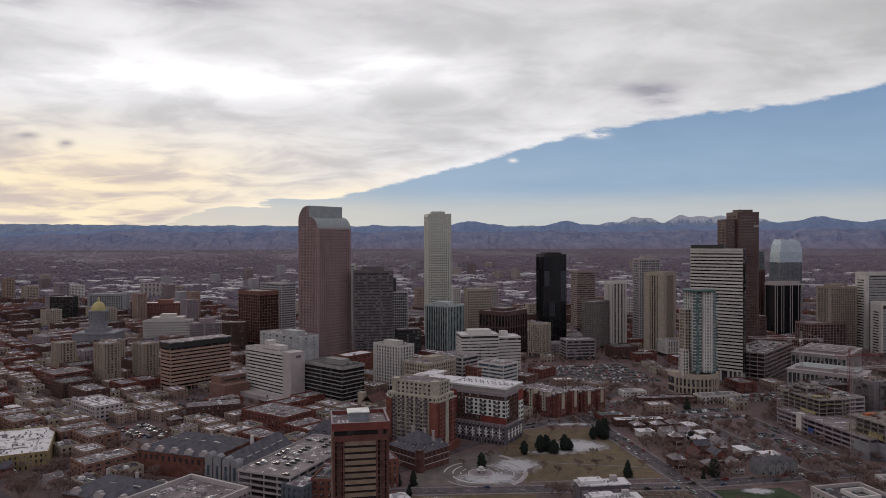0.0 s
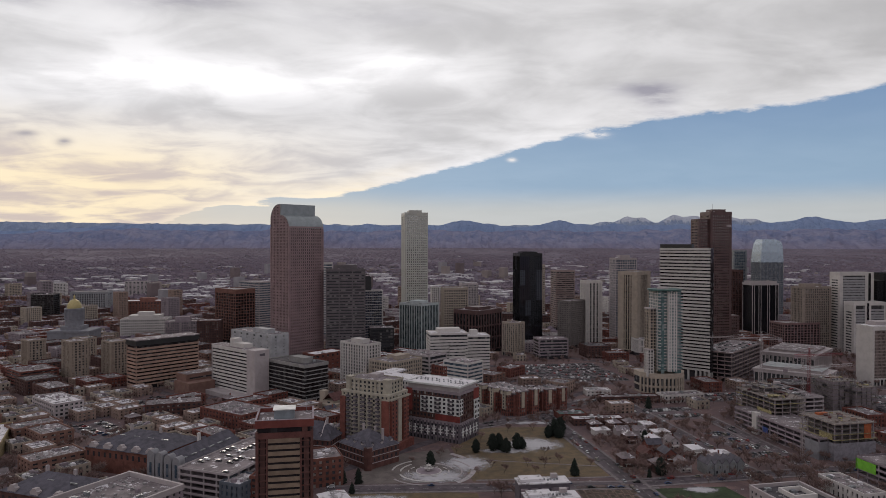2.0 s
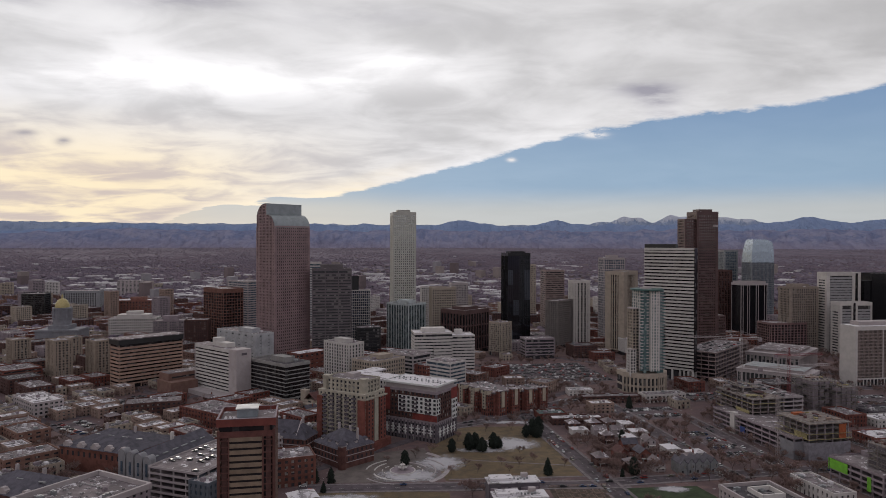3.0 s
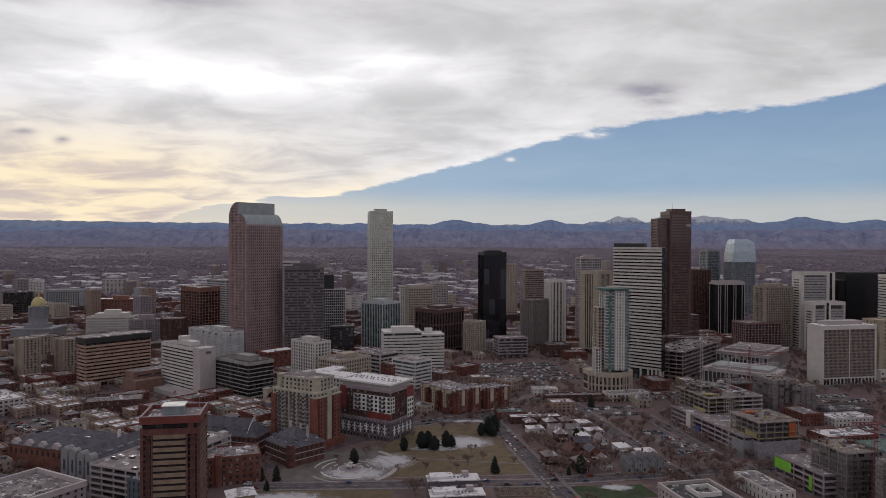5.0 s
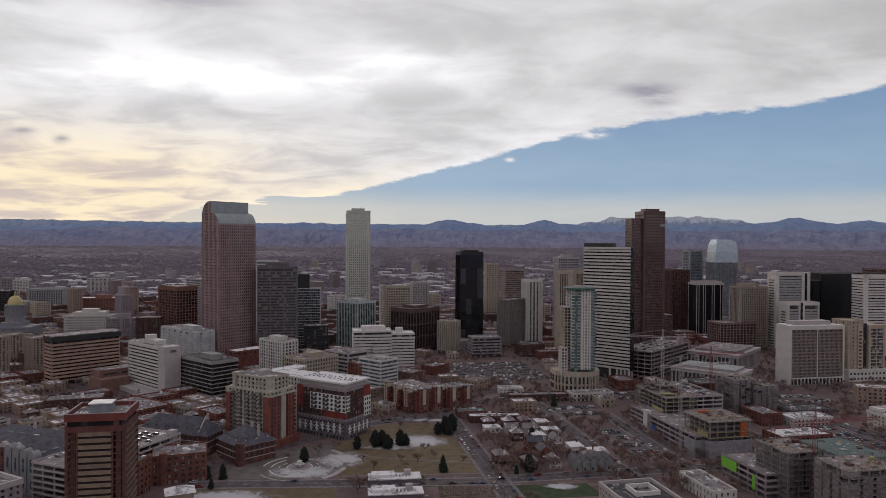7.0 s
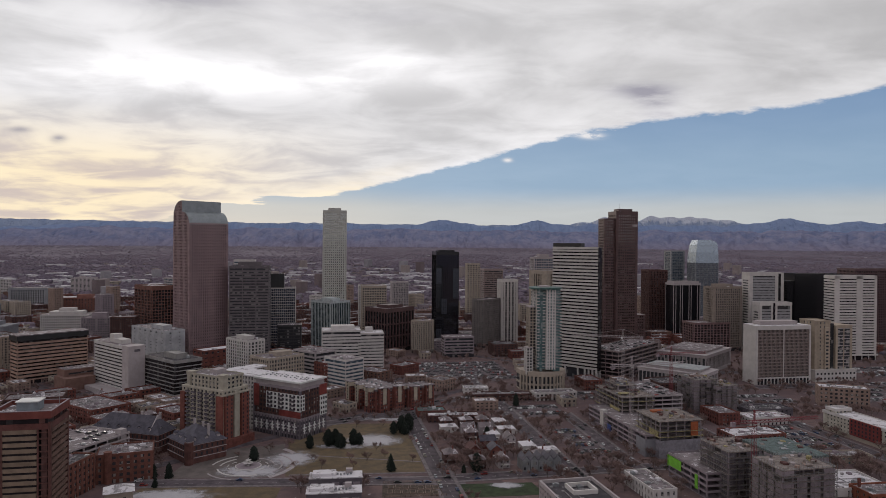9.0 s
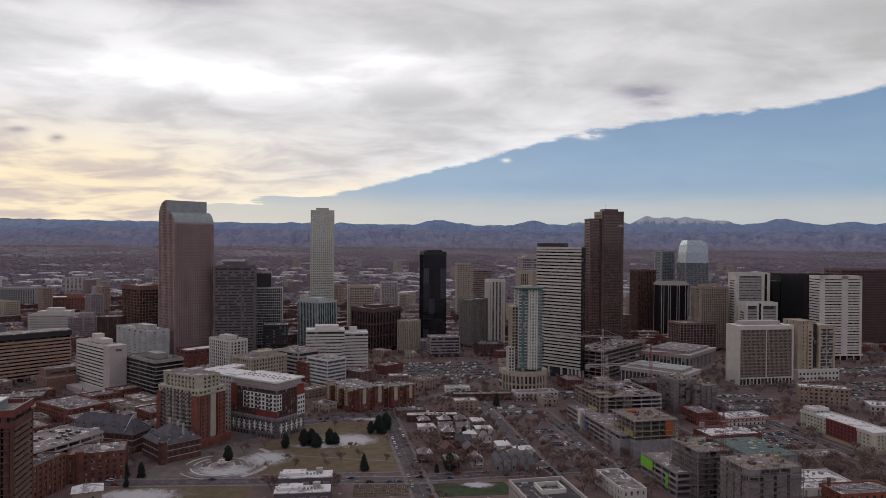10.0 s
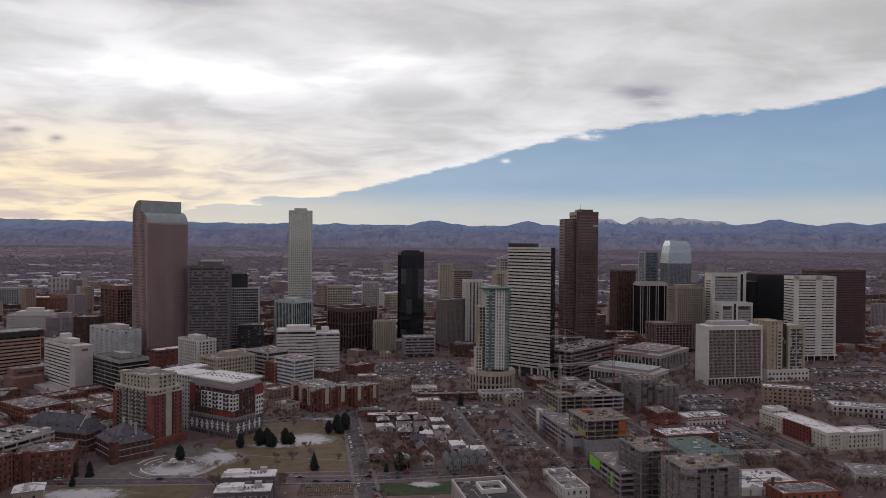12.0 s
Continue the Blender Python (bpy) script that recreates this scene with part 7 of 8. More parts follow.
def blob(name, label, category, cx, cy, rx, ry, material, z, seed, parent=None, turn=0.0, kind="structure", rough=0.75):
    """A flat patch with an uneven outline."""
    s = Solid()
    pts = []
    for i in range(40):
        q = 2 * math.pi * i / 40
        r = 1 + rough * noise.fractal((math.cos(q) * 1.3 + seed, math.sin(q) * 1.3, seed * 0.7), 0.8, 2.2, 4)
        pts.append((rx * r * math.cos(q), ry * r * math.sin(q)))
    s.prism(pts, -0.3, z)
    ob = new(name, s.mesh(name, material))
    ob.matrix_basis = pose(cx, cy, 0, 0, 0, turn)
    return tagged(ob, label, category, kind=kind)


lawn = surface("winter_lawn", (0.140, 0.098, 0.056), 0.95, 0.35, 8, 0.5, tint=(0.092, 0.070, 0.046), bump=0.4)
green_lawn = surface("sports_lawn", (0.040, 0.060, 0.026), 0.95, 0.3, 6, 0.5, bump=0.4)
soil = surface("garden_soil", (0.085, 0.062, 0.048), 0.95, 0.35, 3, 0.3, bump=0.4)


plaza_stone = surface("plaza_stone", (0.135, 0.112, 0.105), 0.9, 0.2, 9)


def park():
    """Brown winter lawn of the park, with paths, snow and a fountain."""
    s = Solid().prism([(56, 462), (150, 470), (132, 600), (70, 596), (42, 540)], -0.3, 0.10)
    tagged(new("park_lawn", s.mesh("park_lawn", lawn)), "brown winter lawn of a small park", "lawn", kind="structure")
    s = Solid().prism([(-22, 456), (52, 462), (40, 536), (-4, 520), (-20, 490)], -0.3, 0.09)
    tagged(new("park_plaza", s.mesh("park_plaza", plaza_stone)), "pale paved plaza around the fountain", "plaza", kind="structure")
    s = Solid().prism([(-36, 398), (60, 402), (58, 440), (20, 444), (-30, 438)], -0.3, 0.08)
    tagged(new("corner_lawn", s.mesh("corner_lawn", lawn)), "brown lawn corner beside the curving road", "lawn", kind="structure")
    blob("snow_patch", "thin melting snow on the park lawn", "snow", 102, 545, 30, 24, snow, 0.16, 1.0)
    blob("snow_patch", "thin melting snow on the park lawn", "snow", 52, 500, 19, 22, snow, 0.15, 2.3)
    blob("snow_patch", "melting snow on the corner lawn", "snow", -8, 424, 36, 16, snow, 0.15, 4.1)
    blob("snow_patch", "melting snow along the plaza edge", "snow", 26, 474, 30, 16, snow, 0.15, 6.7)
    blob("snow_patch", "melting snow on the sports lawn", "snow", 205, 445, 15, 8, snow, 0.16, 8.2)
    blob("snow_patch", "melting snow by the park wall", "snow", 80, 530, 24, 9, snow, 0.15, 9.4)
    blob("snow_patch", "old snow in front of the tower podium", "snow", 182, 700, 20, 9, snow, 0.15, 10.4)
    blob("snow_patch", "old snow along the street bend", "snow", 112, 612, 26, 8, snow, 0.15, 11.4)
    # curved path
    path = Solid()
    for i in range(16):
        q0, q1 = radians(60 - i * 7), radians(60 - (i + 1) * 7)
        a, b = 30.0, 33.5
        path.prism([(26 + a * math.cos(q0), 490 + a * math.sin(q0) * 1.2), (26 + b * math.cos(q0), 490 + b * math.sin(q0) * 1.2), (26 + b * math.cos(q1), 490 + b * math.sin(q1) * 1.2), (26 + a * math.cos(q1), 490 + a * math.sin(q1) * 1.2)][::-1], -0.2, 0.14)
    tagged(new("park_path", path.mesh("park_path", pale_concrete)), "pale curving concrete park path", "path", kind="structure")
    strip("park_path", "pale concrete path across the lawn", 60, 508, 146, 494, 1.8, paving, 0.13, 0.3, "path")
    strip("park_path", "pale concrete path along the road", 58, 464, 152, 471, 2.4, paving, 0.14, 0.3, "path")
    root = thing("fountain", "tiered stone fountain in a dry round basin", "fountain", 26, 482)
    part("basin", Solid().tube(9, 9, 0, 0.7, 32), white_concrete, root)
    part("basin_floor", Solid().tube(8.3, 8.3, 0.7, 0.74, 32), grey_concrete, root)
    part("column", Solid().tube(1.2, 0.7, 0.7, 4.2, 12), white_concrete, root)
    part("bowl", Solid().tube(1.0, 3.4, 2.0, 2.8, 20), white_concrete, root)
    part("upper_bowl", Solid().tube(0.6, 2.0, 4.0, 4.6, 16), white_concrete, root)
    part("finial", Solid().tube(0.4, 0.1, 4.6, 6.2, 10), white_concrete, root)
    for i in range(10):
        q = i * 36
        b = thing("stone_bench", "low pale stone seat wall by the fountain", "bench", 26 + 14 * math.cos(radians(q)), 482 + 11 * math.sin(radians(q)), q + 90, group="seat walls")
        part("seat", Solid().block(4, 0.8, 0.4, 0.6), white_concrete, b)
        part("foot", Solid().block(0.5, 0.6, 0, 0.4, -1.4, 0), white_concrete, b)
        part("foot", Solid().block(0.5, 0.6, 0, 0.4, 1.4, 0), white_concrete, b)
    for i, (radius, q0, q1) in enumerate(((17, 20, 100), (20, 200, 300), (22.5, 330, 400), (25, 120, 175), (27.5, 215, 262), (19, 130, 180), (30, 20, 60))):
        step = Solid()
        for k in range(10):
            a0, a1 = radians(q0 + (q1 - q0) * k / 10), radians(q0 + (q1 - q0) * (k + 1) / 10)
            step.prism([(radius * math.cos(a0), radius * math.sin(a0)), ((radius + 1.1) * math.cos(a0), (radius + 1.1) * math.sin(a0)), ((radius + 1.1) * math.cos(a1), (radius + 1.1) * math.sin(a1)), (radius * math.cos(a1), radius * math.sin(a1))], -0.2, 0.45)
        ob = new("plaza_wall", step.mesh("plaza_wall", white_concrete if i % 2 else pale_concrete))
        ob.matrix_basis = pose(26, 482, 0)
        tagged(ob, "low pale curved stone wall on the plaza", "low wall", "plaza walls")
    s = Solid().prism([(172, 424), (226, 430), (220, 452), (170, 448)], -0.3, 0.09)
    tagged(new("sports_lawn", s.mesh("sports_lawn", green_lawn)), "dull green fenced sports lawn", "lawn", kind="structure")
    s = Solid().prism([(124, 424), (162, 428), (158, 452), (122, 450)], -0.3, 0.09)
    tagged(new("garden_plot", s.mesh("garden_plot", soil)), "bare brown garden plots", "garden", kind="structure")
    root = thing("garden_fence", "low timber fence round the garden plots", "fence", 143, 438, 6)
    post = Solid().block(0.18, 0.18, 0, 1.5).mesh("post", dark_brick)
    for i in range(13):
        for q in (-13, 13):
            part("post", post, dark_brick, root, at=(-19 + i * 3.2, q, 0))
    for q in (-13, 13):
        part("rail", Solid().box(-19, 19.4, q - 0.06, q + 0.06, 0.7, 0.85).box(-19, 19.4, q - 0.06, q + 0.06, 1.3, 1.45), tan_brick, root)
    rnd = random.Random(5)
    for i in range(14):
        bed = thing("garden_bed", "raised brown garden bed with dry stalks", "garden bed", 128 + (i % 7) * 4.8, 433 + (i // 7) * 9 + rnd.uniform(-1, 1), 6, group="garden beds")
        part("bed_frame", Solid().ring(3.6, 6, 0.1, 0.5, 0.2), tan_brick, bed)
        part("bed_soil", Solid().block(3.2, 5.6, 0.1, 0.4), soil, bed)


park()

LOTS = []


def car_park(label, x, y, a, w, d):
    ob = new("parking_lot", Solid().block(w, d, -0.3, 0.07).mesh("parking_lot", old_asphalt))
    ob.matrix_basis = pose(x, y, 0, 0, 0, a)
    tagged(ob, label, "parking lot", kind="structure")
    s = Solid()
    k = int(d / 17)
    for r in range(k):
        for i in range(int(w / 2.7)):
            for e in (-1, 1):
                yy = -d / 2 + (r + 0.5) * d / k
                s.box(-w / 2 + i * 2.7 - 0.06, -w / 2 + i * 2.7 + 0.06, yy + e * 2.7 - 2.4, yy + e * 2.7 + 2.4, 0.07, 0.075)
    part("bay_line", s, line_paint, ob, kind="stuff")
    LOTS.append((x, y, a, w, d, k))


car_park("large cracked asphalt parking lot full of cars", 190, 850, D, 110, 120)
car_park("asphalt parking lot between warehouses", 252, 648, D, 46, 46)
car_park("asphalt parking lot beside the houses", 272, 548, D, 26, 76)
car_park("wide asphalt parking lot full of parked cars", 440, 560, D, 56, 70)
car_park("asphalt parking lot behind the brick shops", 478, 700, D, 80, 46)
car_park("asphalt parking lot beside the warehouse", 380, 470, D, 22, 34)
car_park("asphalt parking lot with leftover snow", 600, 720, D, 90, 60)
car_park("asphalt parking lot behind the offices", -250, 690, C, 50, 44)
car_park("asphalt parking lot by the tower podium", 330, 716, D, 60, 36)
car_park("small asphalt parking lot at the brick hall", -256, 592, C, 50, 34)
car_park("wide snow-patched parking lot by the white tower", 735, 862, D, 120, 66)
car_park("asphalt parking lot between the low shops", 690, 770, D, 90, 52)
car_park("asphalt parking lot in the station quarter", 640, 590, D, 90, 60)

# ---------------------------------------------------------------- footprints, to keep fillers clear
bpy.context.view_layer.update()
PLACES = []


def add_place(m, lo, hi):
    c = m @ Vector(((lo[0] + hi[0]) / 2, (lo[1] + hi[1]) / 2, 0))
    PLACES.append((c.x, c.y, math.hypot(hi[0] - lo[0], hi[1] - lo[1]) / 2, m.inverted(), lo, hi))


for ob in list(scene.collection.objects):
    if ob.parent is None and ob.type == "EMPTY":
        lo, hi = [1e9, 1e9], [-1e9, -1e9]
        for c in ob.children:
            if c.type == "MESH":
                for b in c.bound_box:
                    for k in (0, 1):
                        lo[k], hi[k] = min(lo[k], b[k] + c.location[k]), max(hi[k], b[k] + c.location[k])
        if lo[0] < 1e8 and "crane" not in ob.name:
            add_place(ob.matrix_basis.copy(), lo, hi)
LAWNS = ((-46, 62, 395, 470), (-24, 152, 456, 604), (118, 230, 420, 456))


def free(x, y, r, lots=True, roads=True):
    for cx, cy, size, inv, lo, hi in PLACES:
        if (x - cx) ** 2 + (y - cy) ** 2 > (size + r * 1.45) ** 2:
            continue
        q = inv @ Vector((x, y, 0))
        if lo[0] - r < q.x < hi[0] + r and lo[1] - r < q.y < hi[1] + r:
            return False
    if roads:
        for x0, y0, x1, y1, half in STREETS:
            dx, dy = x1 - x0, y1 - y0
            t = max(0.0, min(1.0, ((x - x0) * dx + (y - y0) * dy) / (dx * dx + dy * dy)))
            if math.hypot(x - x0 - t * dx, y - y0 - t * dy) < half - 2.5 + r * 0.55:
                return False
    if lots:
        for lx, ly, a, w, d, k in LOTS:
            q = pose(lx, ly, 0, 0, 0, a).inverted() @ Vector((x, y, 0))
            if abs(q.x) < w / 2 + r and abs(q.y) < d / 2 + r:
                return False
        for ax, bx, ay, by in LAWNS:
            if ax - r < x < bx + r and ay - r < y < by + r:
                return False
    return True


def keep(x, y, r):
    add_place(pose(x, y, 0), [-r, -r], [r, r])


def in_view(x, y, margin=0.0):
    return y > 300 and -0.66 * y - 30 - margin < x < 208 + 0.68 * y + margin


# ---------------------------------------------------------------- houses
def house(label, wall, roof, w, d, h, rise_m, hipped, seed):
    root = thing("house", label, "house", 0, 0)
    rnd = random.Random(seed)
    body_p = part("wall", Solid().block(w, d, -0.5, h), wall, root)
    r = Solid()
    if hipped:
        r.hip(w + 1.2, d + 1.2, h, rise_m)
    else:
        r.gable(w, d, h, rise_m, 0.5)
        part("gable_wall", Solid().profile([(-w / 2, h - 0.1), (w / 2, h - 0.1), (0, h + rise_m - 0.1)], -d / 2 + 0.1, d / 2 - 0.1), wall, root)
    part("roof", r, roof, root)
    part("chimney", Solid().block(0.9, 0.9, h - 1, h + rise_m + 1.0, w * 0.25, d * 0.15), red_brick, root)
    part("porch", Solid().block(w * 0.7, 2.4, 2.6, 2.9, 0, -d / 2 - 1.2).block(0.2, 0.2, -0.3, 2.6, -w * 0.3, -d / 2 - 2.2).block(0.2, 0.2, -0.3, 2.6, w * 0.3, -d / 2 - 2.2), white_concrete, root)
    pane = Solid().block(1.1, 0.24, 0, 1.5).mesh("window", home_glass)
    for z in (1.0, 4.0) if h > 5 else (1.0,):
        for p in (-w * 0.27, w * 0.27):
            part("window", pane, home_glass, body_p, at=(p, -d / 2, z))
        part("window", pane, home_glass, body_p, at=(-w / 2, 0, z), turn=90)
        part("window", pane, home_glass, body_p, at=(w / 2, 0, z), turn=90)
    return root


house_kinds = [
    (house("red brick two-storey house with dark gabled roof", red_brick, slate, 8.5, 12, 6.2, 3.4, False, 1), 8.5, 12),
    (house("dark brick house with grey hipped roof", dark_brick, roof_grey, 9.5, 11, 6.4, 3.0, True, 2), 9.5, 11),
    (house("cream painted house with grey gabled roof", pale_concrete, roof_grey, 8, 11, 5.6, 3.2, False, 3), 8, 11),
    (house("dark red brick house with red tiled gable roof", red_brick, red_tile, 9, 13, 6.6, 3.6, False, 4), 9, 13),
    (house("white low house with snow-dusted flat hipped roof", white_concrete, roof_white, 10, 13, 5.0, 1.4, True, 5), 10, 13),
]
used_kinds = set()


def put_house(k, x, y, a):
    ob, w, d = house_kinds[k]
    m = pose(x, y, 0, 0, 0, a)
    keep(x, y, max(w, d) * 0.5)
    if k in used_kinds:
        copy_thing(ob, m)
    else:
        used_kinds.add(k)
        ob.matrix_basis = m


rnd = random.Random(21)
for k, x, y, a in ((3, 184, 506, 10), (0, 200, 508, 10), (4, 226, 524, 10), (2, 204, 486, 10), (1, 186, 484, 10), (4, 240, 512, 100), (0, 196, 530, 100), (2, 214, 540, 10), (1, 232, 496, 10)):
    put_house(k, x, y, a)
for x in range(176, 256, 15):
    for y in range(478, 606, 19):
        xx, yy = x - (y - 440) * 0.17 + rnd.uniform(-2, 2), y + rnd.uniform(-3, 3)
        if free(xx, yy, 7.5) and rnd.random() < 0.72:
            put_house(rnd.choice((0, 1, 2, 1, 4, 4)), xx, yy, 10 + rnd.choice((0, 90)))
for i in range(700):
    y = rnd.uniform(440, 760)
    x = rnd.uniform(-0.66 * y, -40)
    if in_view(x, y) and free(x, y, 8) and rnd.random() < 0.06:
        put_house(rnd.choice((0, 1, 1, 2, 4)), x, y, C + rnd.choice((0, 90, 180)))
# a row of narrow grey gabled town houses
for i in range(5):
    root = thing("town_house", "narrow grey town house with steep gabled roof", "house", 218 + i * 5.6, 480 + i * 1.0, 10, group="grey town houses")
    part("wall", Solid().block(5.2, 13, -0.5, 7.5), grey_metal, root)
    part("gable_wall", Solid().profile([(-2.6, 7.4), (2.6, 7.4), (0, 10.4)], -6.4, 6.4), grey_metal, root)
    part("roof", Solid().gable(5.2, 13, 7.5, 3.0, 0.1), slate, root)
    part("window", Solid().block(1.2, 0.3, 1.2, 3.0, -1, -6.5), home_glass, root)
    part("window", Solid().block(1.2, 0.3, 4.4, 6.2, 1, -6.5), home_glass, root)
    keep(218 + i * 5.6, 480 + i, 7)

# ---------------------------------------------------------------- background blocks of the city
kinds = []
terracotta = surface("terracotta_blocks", (0.20, 0.110, 0.088), 0.85, 0.2, 4)
walls = (red_brick, dark_brick, tan_brick, grey_concrete, dark_brick, beige_stone, red_brick, terracotta)
wall_words = ("red brick", "dark brown brick", "tan brick", "grey concrete", "dark brown brick", "beige stone", "red brick", "terracotta brick")
roofs = (roof_grey, roof_grey, roof_white, roof_grey, roof_dark, roof_dark, roof_white, roof_grey)
sizes = ((30, 20, 11), (42, 24, 15), (22, 16, 9), (48, 30, 13), (34, 34, 17), (18, 14, 8), (56, 22, 11), (36, 24, 13))
for i in range(8):
    w, d, h = sizes[i]
    ob = flat_block(f"{wall_words[i]} low city block with flat roof", 0, 0, 0, w, d, h, walls[i], roofs[i], home_glass if i % 2 else dark_glass, seed=100 + i, units=2 + i % 2, crest=0.8, bay=3.6 + 0.3 * i, pier=1.8 + 0.15 * i, sh=1.6, fh=3.4)
    kinds.append([ob, w, d, h, False])
tall = []
for i, (w, d, h) in enumerate(((30, 24, 34), (26, 26, 48), (36, 22, 40), (24, 20, 58))):
    m = (beige_stone, grey_concrete, white_concrete, tan_brick)[i]
    ob = flat_block(("beige stone", "grey concrete", "white concrete", "tan brick")[i] + " mid-rise office block with regular windows", 0, 0, 0, w, d, h, m, roof_grey, dark_glass, seed=120 + i, units=1, crest=0.8, bay=3.4, pier=1.3, sh=1.6, fh=3.7)
    tall.append([ob, w, d, h, False])


def put_block(entry, x, y, a):
    m = pose(x, y, ground_z(x, y), 0, 0, a)
    add_place(m.copy(), [-entry[1] / 2, -entry[2] / 2], [entry[1] / 2, entry[2] / 2])
    if entry[4]:
        copy_thing(entry[0], m)
    else:
        entry[0].matrix_basis = m
        entry[4] = True


rnd = random.Random(77)
far_spots = []
small = [e for e in kinds if e[1] * e[2] < 900]
e1, e2 = Vector((math.cos(radians(C)), math.sin(radians(C)))), Vector((-math.sin(radians(C)), math.cos(radians(C))))
count = 0
for p in range(-1000, 200, 24):
    for q in range(100, 1000, 22):
        v = e1 * (p + rnd.uniform(-3, 3)) + e2 * (q + rnd.uniform(-3, 3))
        x, y = v.x, v.y
        if not (430 < y < 860 and x < 62 and in_view(x, y)) or rnd.random() < 0.12:
            continue
        e = rnd.choice(kinds) if rnd.random() < 0.65 else rnd.choice(small)
        if free(x, y, 0.25 * (e[1] + e[2]) - 1.5):
            put_block(e, x, y, C + rnd.choice((0, 90, 180, 270)))
            count += 1
for i in range(9000):
    y = 430 + 1250 * rnd.random() ** 1.1
    x = rnd.uniform(-0.66 * y - 20, 215 + 0.68 * y)
    if y < 860 and x < 62:
        continue
    a = (C if x < 120 else D) + rnd.choice((0, 90, 180, 270))
    e = rnd.choice(tall) if y > 1250 and rnd.random() < 0.07 else rnd.choice(kinds)
    if x > 60 and y < 1000 and rnd.random() < (1.1 if x > 420 else 0.62):
        continue
    if free(x, y, 0.25 * (e[1] + e[2]) + (0.5 if x < 60 else 3.0)):
        if y < 1000 and count < 265:
            put_block(e, x, y, a)
            count += 1
        else:
            m = pose(x, y, ground_z(x, y), 0, 0, a)
            add_place(m.copy(), [-e[1] / 2, -e[2] / 2], [e[1] / 2, e[2] / 2])
            far_spots.append((e, m))


infill = []
for i in range(5200):
    y = rnd.uniform(470, 900)
    x = rnd.uniform(-0.66 * y - 20, 40)
    e = rnd.choice(small)
    if in_view(x, y) and free(x, y, 0.22 * (e[1] + e[2])):
        m = pose(x, y, 0, 0, 0, C + rnd.choice((0, 90, 180, 270)))
        add_place(m.copy(), [-e[1] / 2, -e[2] / 2], [e[1] / 2, e[2] / 2])
        infill.append((e, m))


def merged(name, label, category, sources, spots):
    """All the rest of a kind in one mesh: copies of the given meshes at those places."""
    vs, fs, slots, mats, base = [], [], [], [], 0
    for k, m in spots:
        mat = np.array(m)
        for data, shift in sources[k]:
            co = np.empty(len(data.vertices) * 3)
            data.vertices.foreach_get("co", co)
            vs.append((co.reshape(-1, 3) + np.array(shift)) @ mat[:3, :3].T + mat[:3, 3])
            fs += [tuple(i + base for i in p.vertices) for p in data.polygons]
            if data.materials[0] not in mats:
                mats.append(data.materials[0])
            slots += [mats.index(data.materials[0])] * len(data.polygons)
            base += len(data.vertices)
    me = bpy.data.meshes.new(name)
    me.from_pydata(np.concatenate(vs).tolist(), [], fs)
    for m in mats:
        me.materials.append(m)
    me.polygons.foreach_set("material_index", slots)
    return tagged(new(name, me), label, category, kind="stuff")


every = kinds + tall
for e in every:
    if not e[4]:
        spot = next(m for f, m in far_spots if f is e)
        e[0].matrix_basis = spot
        e[4] = True
        far_spots = [(f, m) for f, m in far_spots if m is not spot]
sources = [[(c.data, tuple(c.location)) for c in e[0].children] for e in every]
merged("infill_blocks", "small brick buildings wedged between the city blocks", "buildings", sources, [(every.index(e), m) for e, m in infill])
merged("distant_blocks", "low and mid-rise city blocks behind the towers", "buildings", sources, [(every.index(e), m) for e, m in far_spots])

# ---------------------------------------------------------------- trees


def bare_tree(seed, height, light=False):
    """A leafless tree: tapered trunk, forking limbs, and a crown of fine twigs."""
    r = random.Random(seed)
    wood, fine = Solid(), Solid()

    def grow(a, way, length, thick, level):
        b = a + way * length
        wood.stick(a, b, thick, thick * 0.62, 5 if level < 2 else 3)
        if level >= (2 if light else 3):
            for _ in range(5 if light else 7):
                d = (way + Vector((r.uniform(-1, 1), r.uniform(-1, 1), r.uniform(-0.4, 0.8))) * 0.9).normalized()
                s = a + way * length * r.uniform(0.2, 1.0)
                e = s + d * r.uniform(0.8, 1.9)
                side = d.cross(Vector((r.uniform(-1, 1), r.uniform(-1, 1), 0.3))).normalized() * (0.13 if light else 0.10)
                k = len(fine.v)
                fine.v += [tuple(s - side), tuple(s + side), tuple(e)]
                fine.f += [(k, k + 1, k + 2)]
                for _ in range(3):
                    d2 = (d + Vector((r.uniform(-1, 1), r.uniform(-1, 1), r.uniform(-0.5, 0.7)))).normalized()
                    s2 = s + (e - s) * r.uniform(0.3, 1)
                    e2 = s2 + d2 * r.uniform(0.5, 1.2)
                    k = len(fine.v)
                    fine.v += [tuple(s2 - side * 0.8), tuple(s2 + side * 0.8), tuple(e2)]
                    fine.f += [(k, k + 1, k + 2)]
            return
        for i in range((5 if light else 3) if level else (6 if light else 5)):
            q = r.uniform(0, 6.28)
            lean = r.uniform(0.45, 0.95)
            d = (way + Vector((math.cos(q), math.sin(q), 0.1)) * lean).normalized()
            grow(a + way * length * (r.uniform(0.6, 1.0) if i else 1.0), d, length * (r.uniform(1.0, 1.5) if level == 0 else r.uniform(0.62, 0.85)), thick * 0.55, level + 1)

    grow(Vector((0, 0, -0.3)), Vector((r.uniform(-0.05, 0.05), r.uniform(-0.05, 0.05), 1)).normalized(), height * (0.20 if light else 0.24), height * 0.016, 0)
    root = new("bare_tree", wood.mesh("trunk", bark))
    part("crown", fine, twigs, root, "fine brown leafless twigs")
    return tagged(root, "leafless brown street tree in winter", "tree", "bare trees")


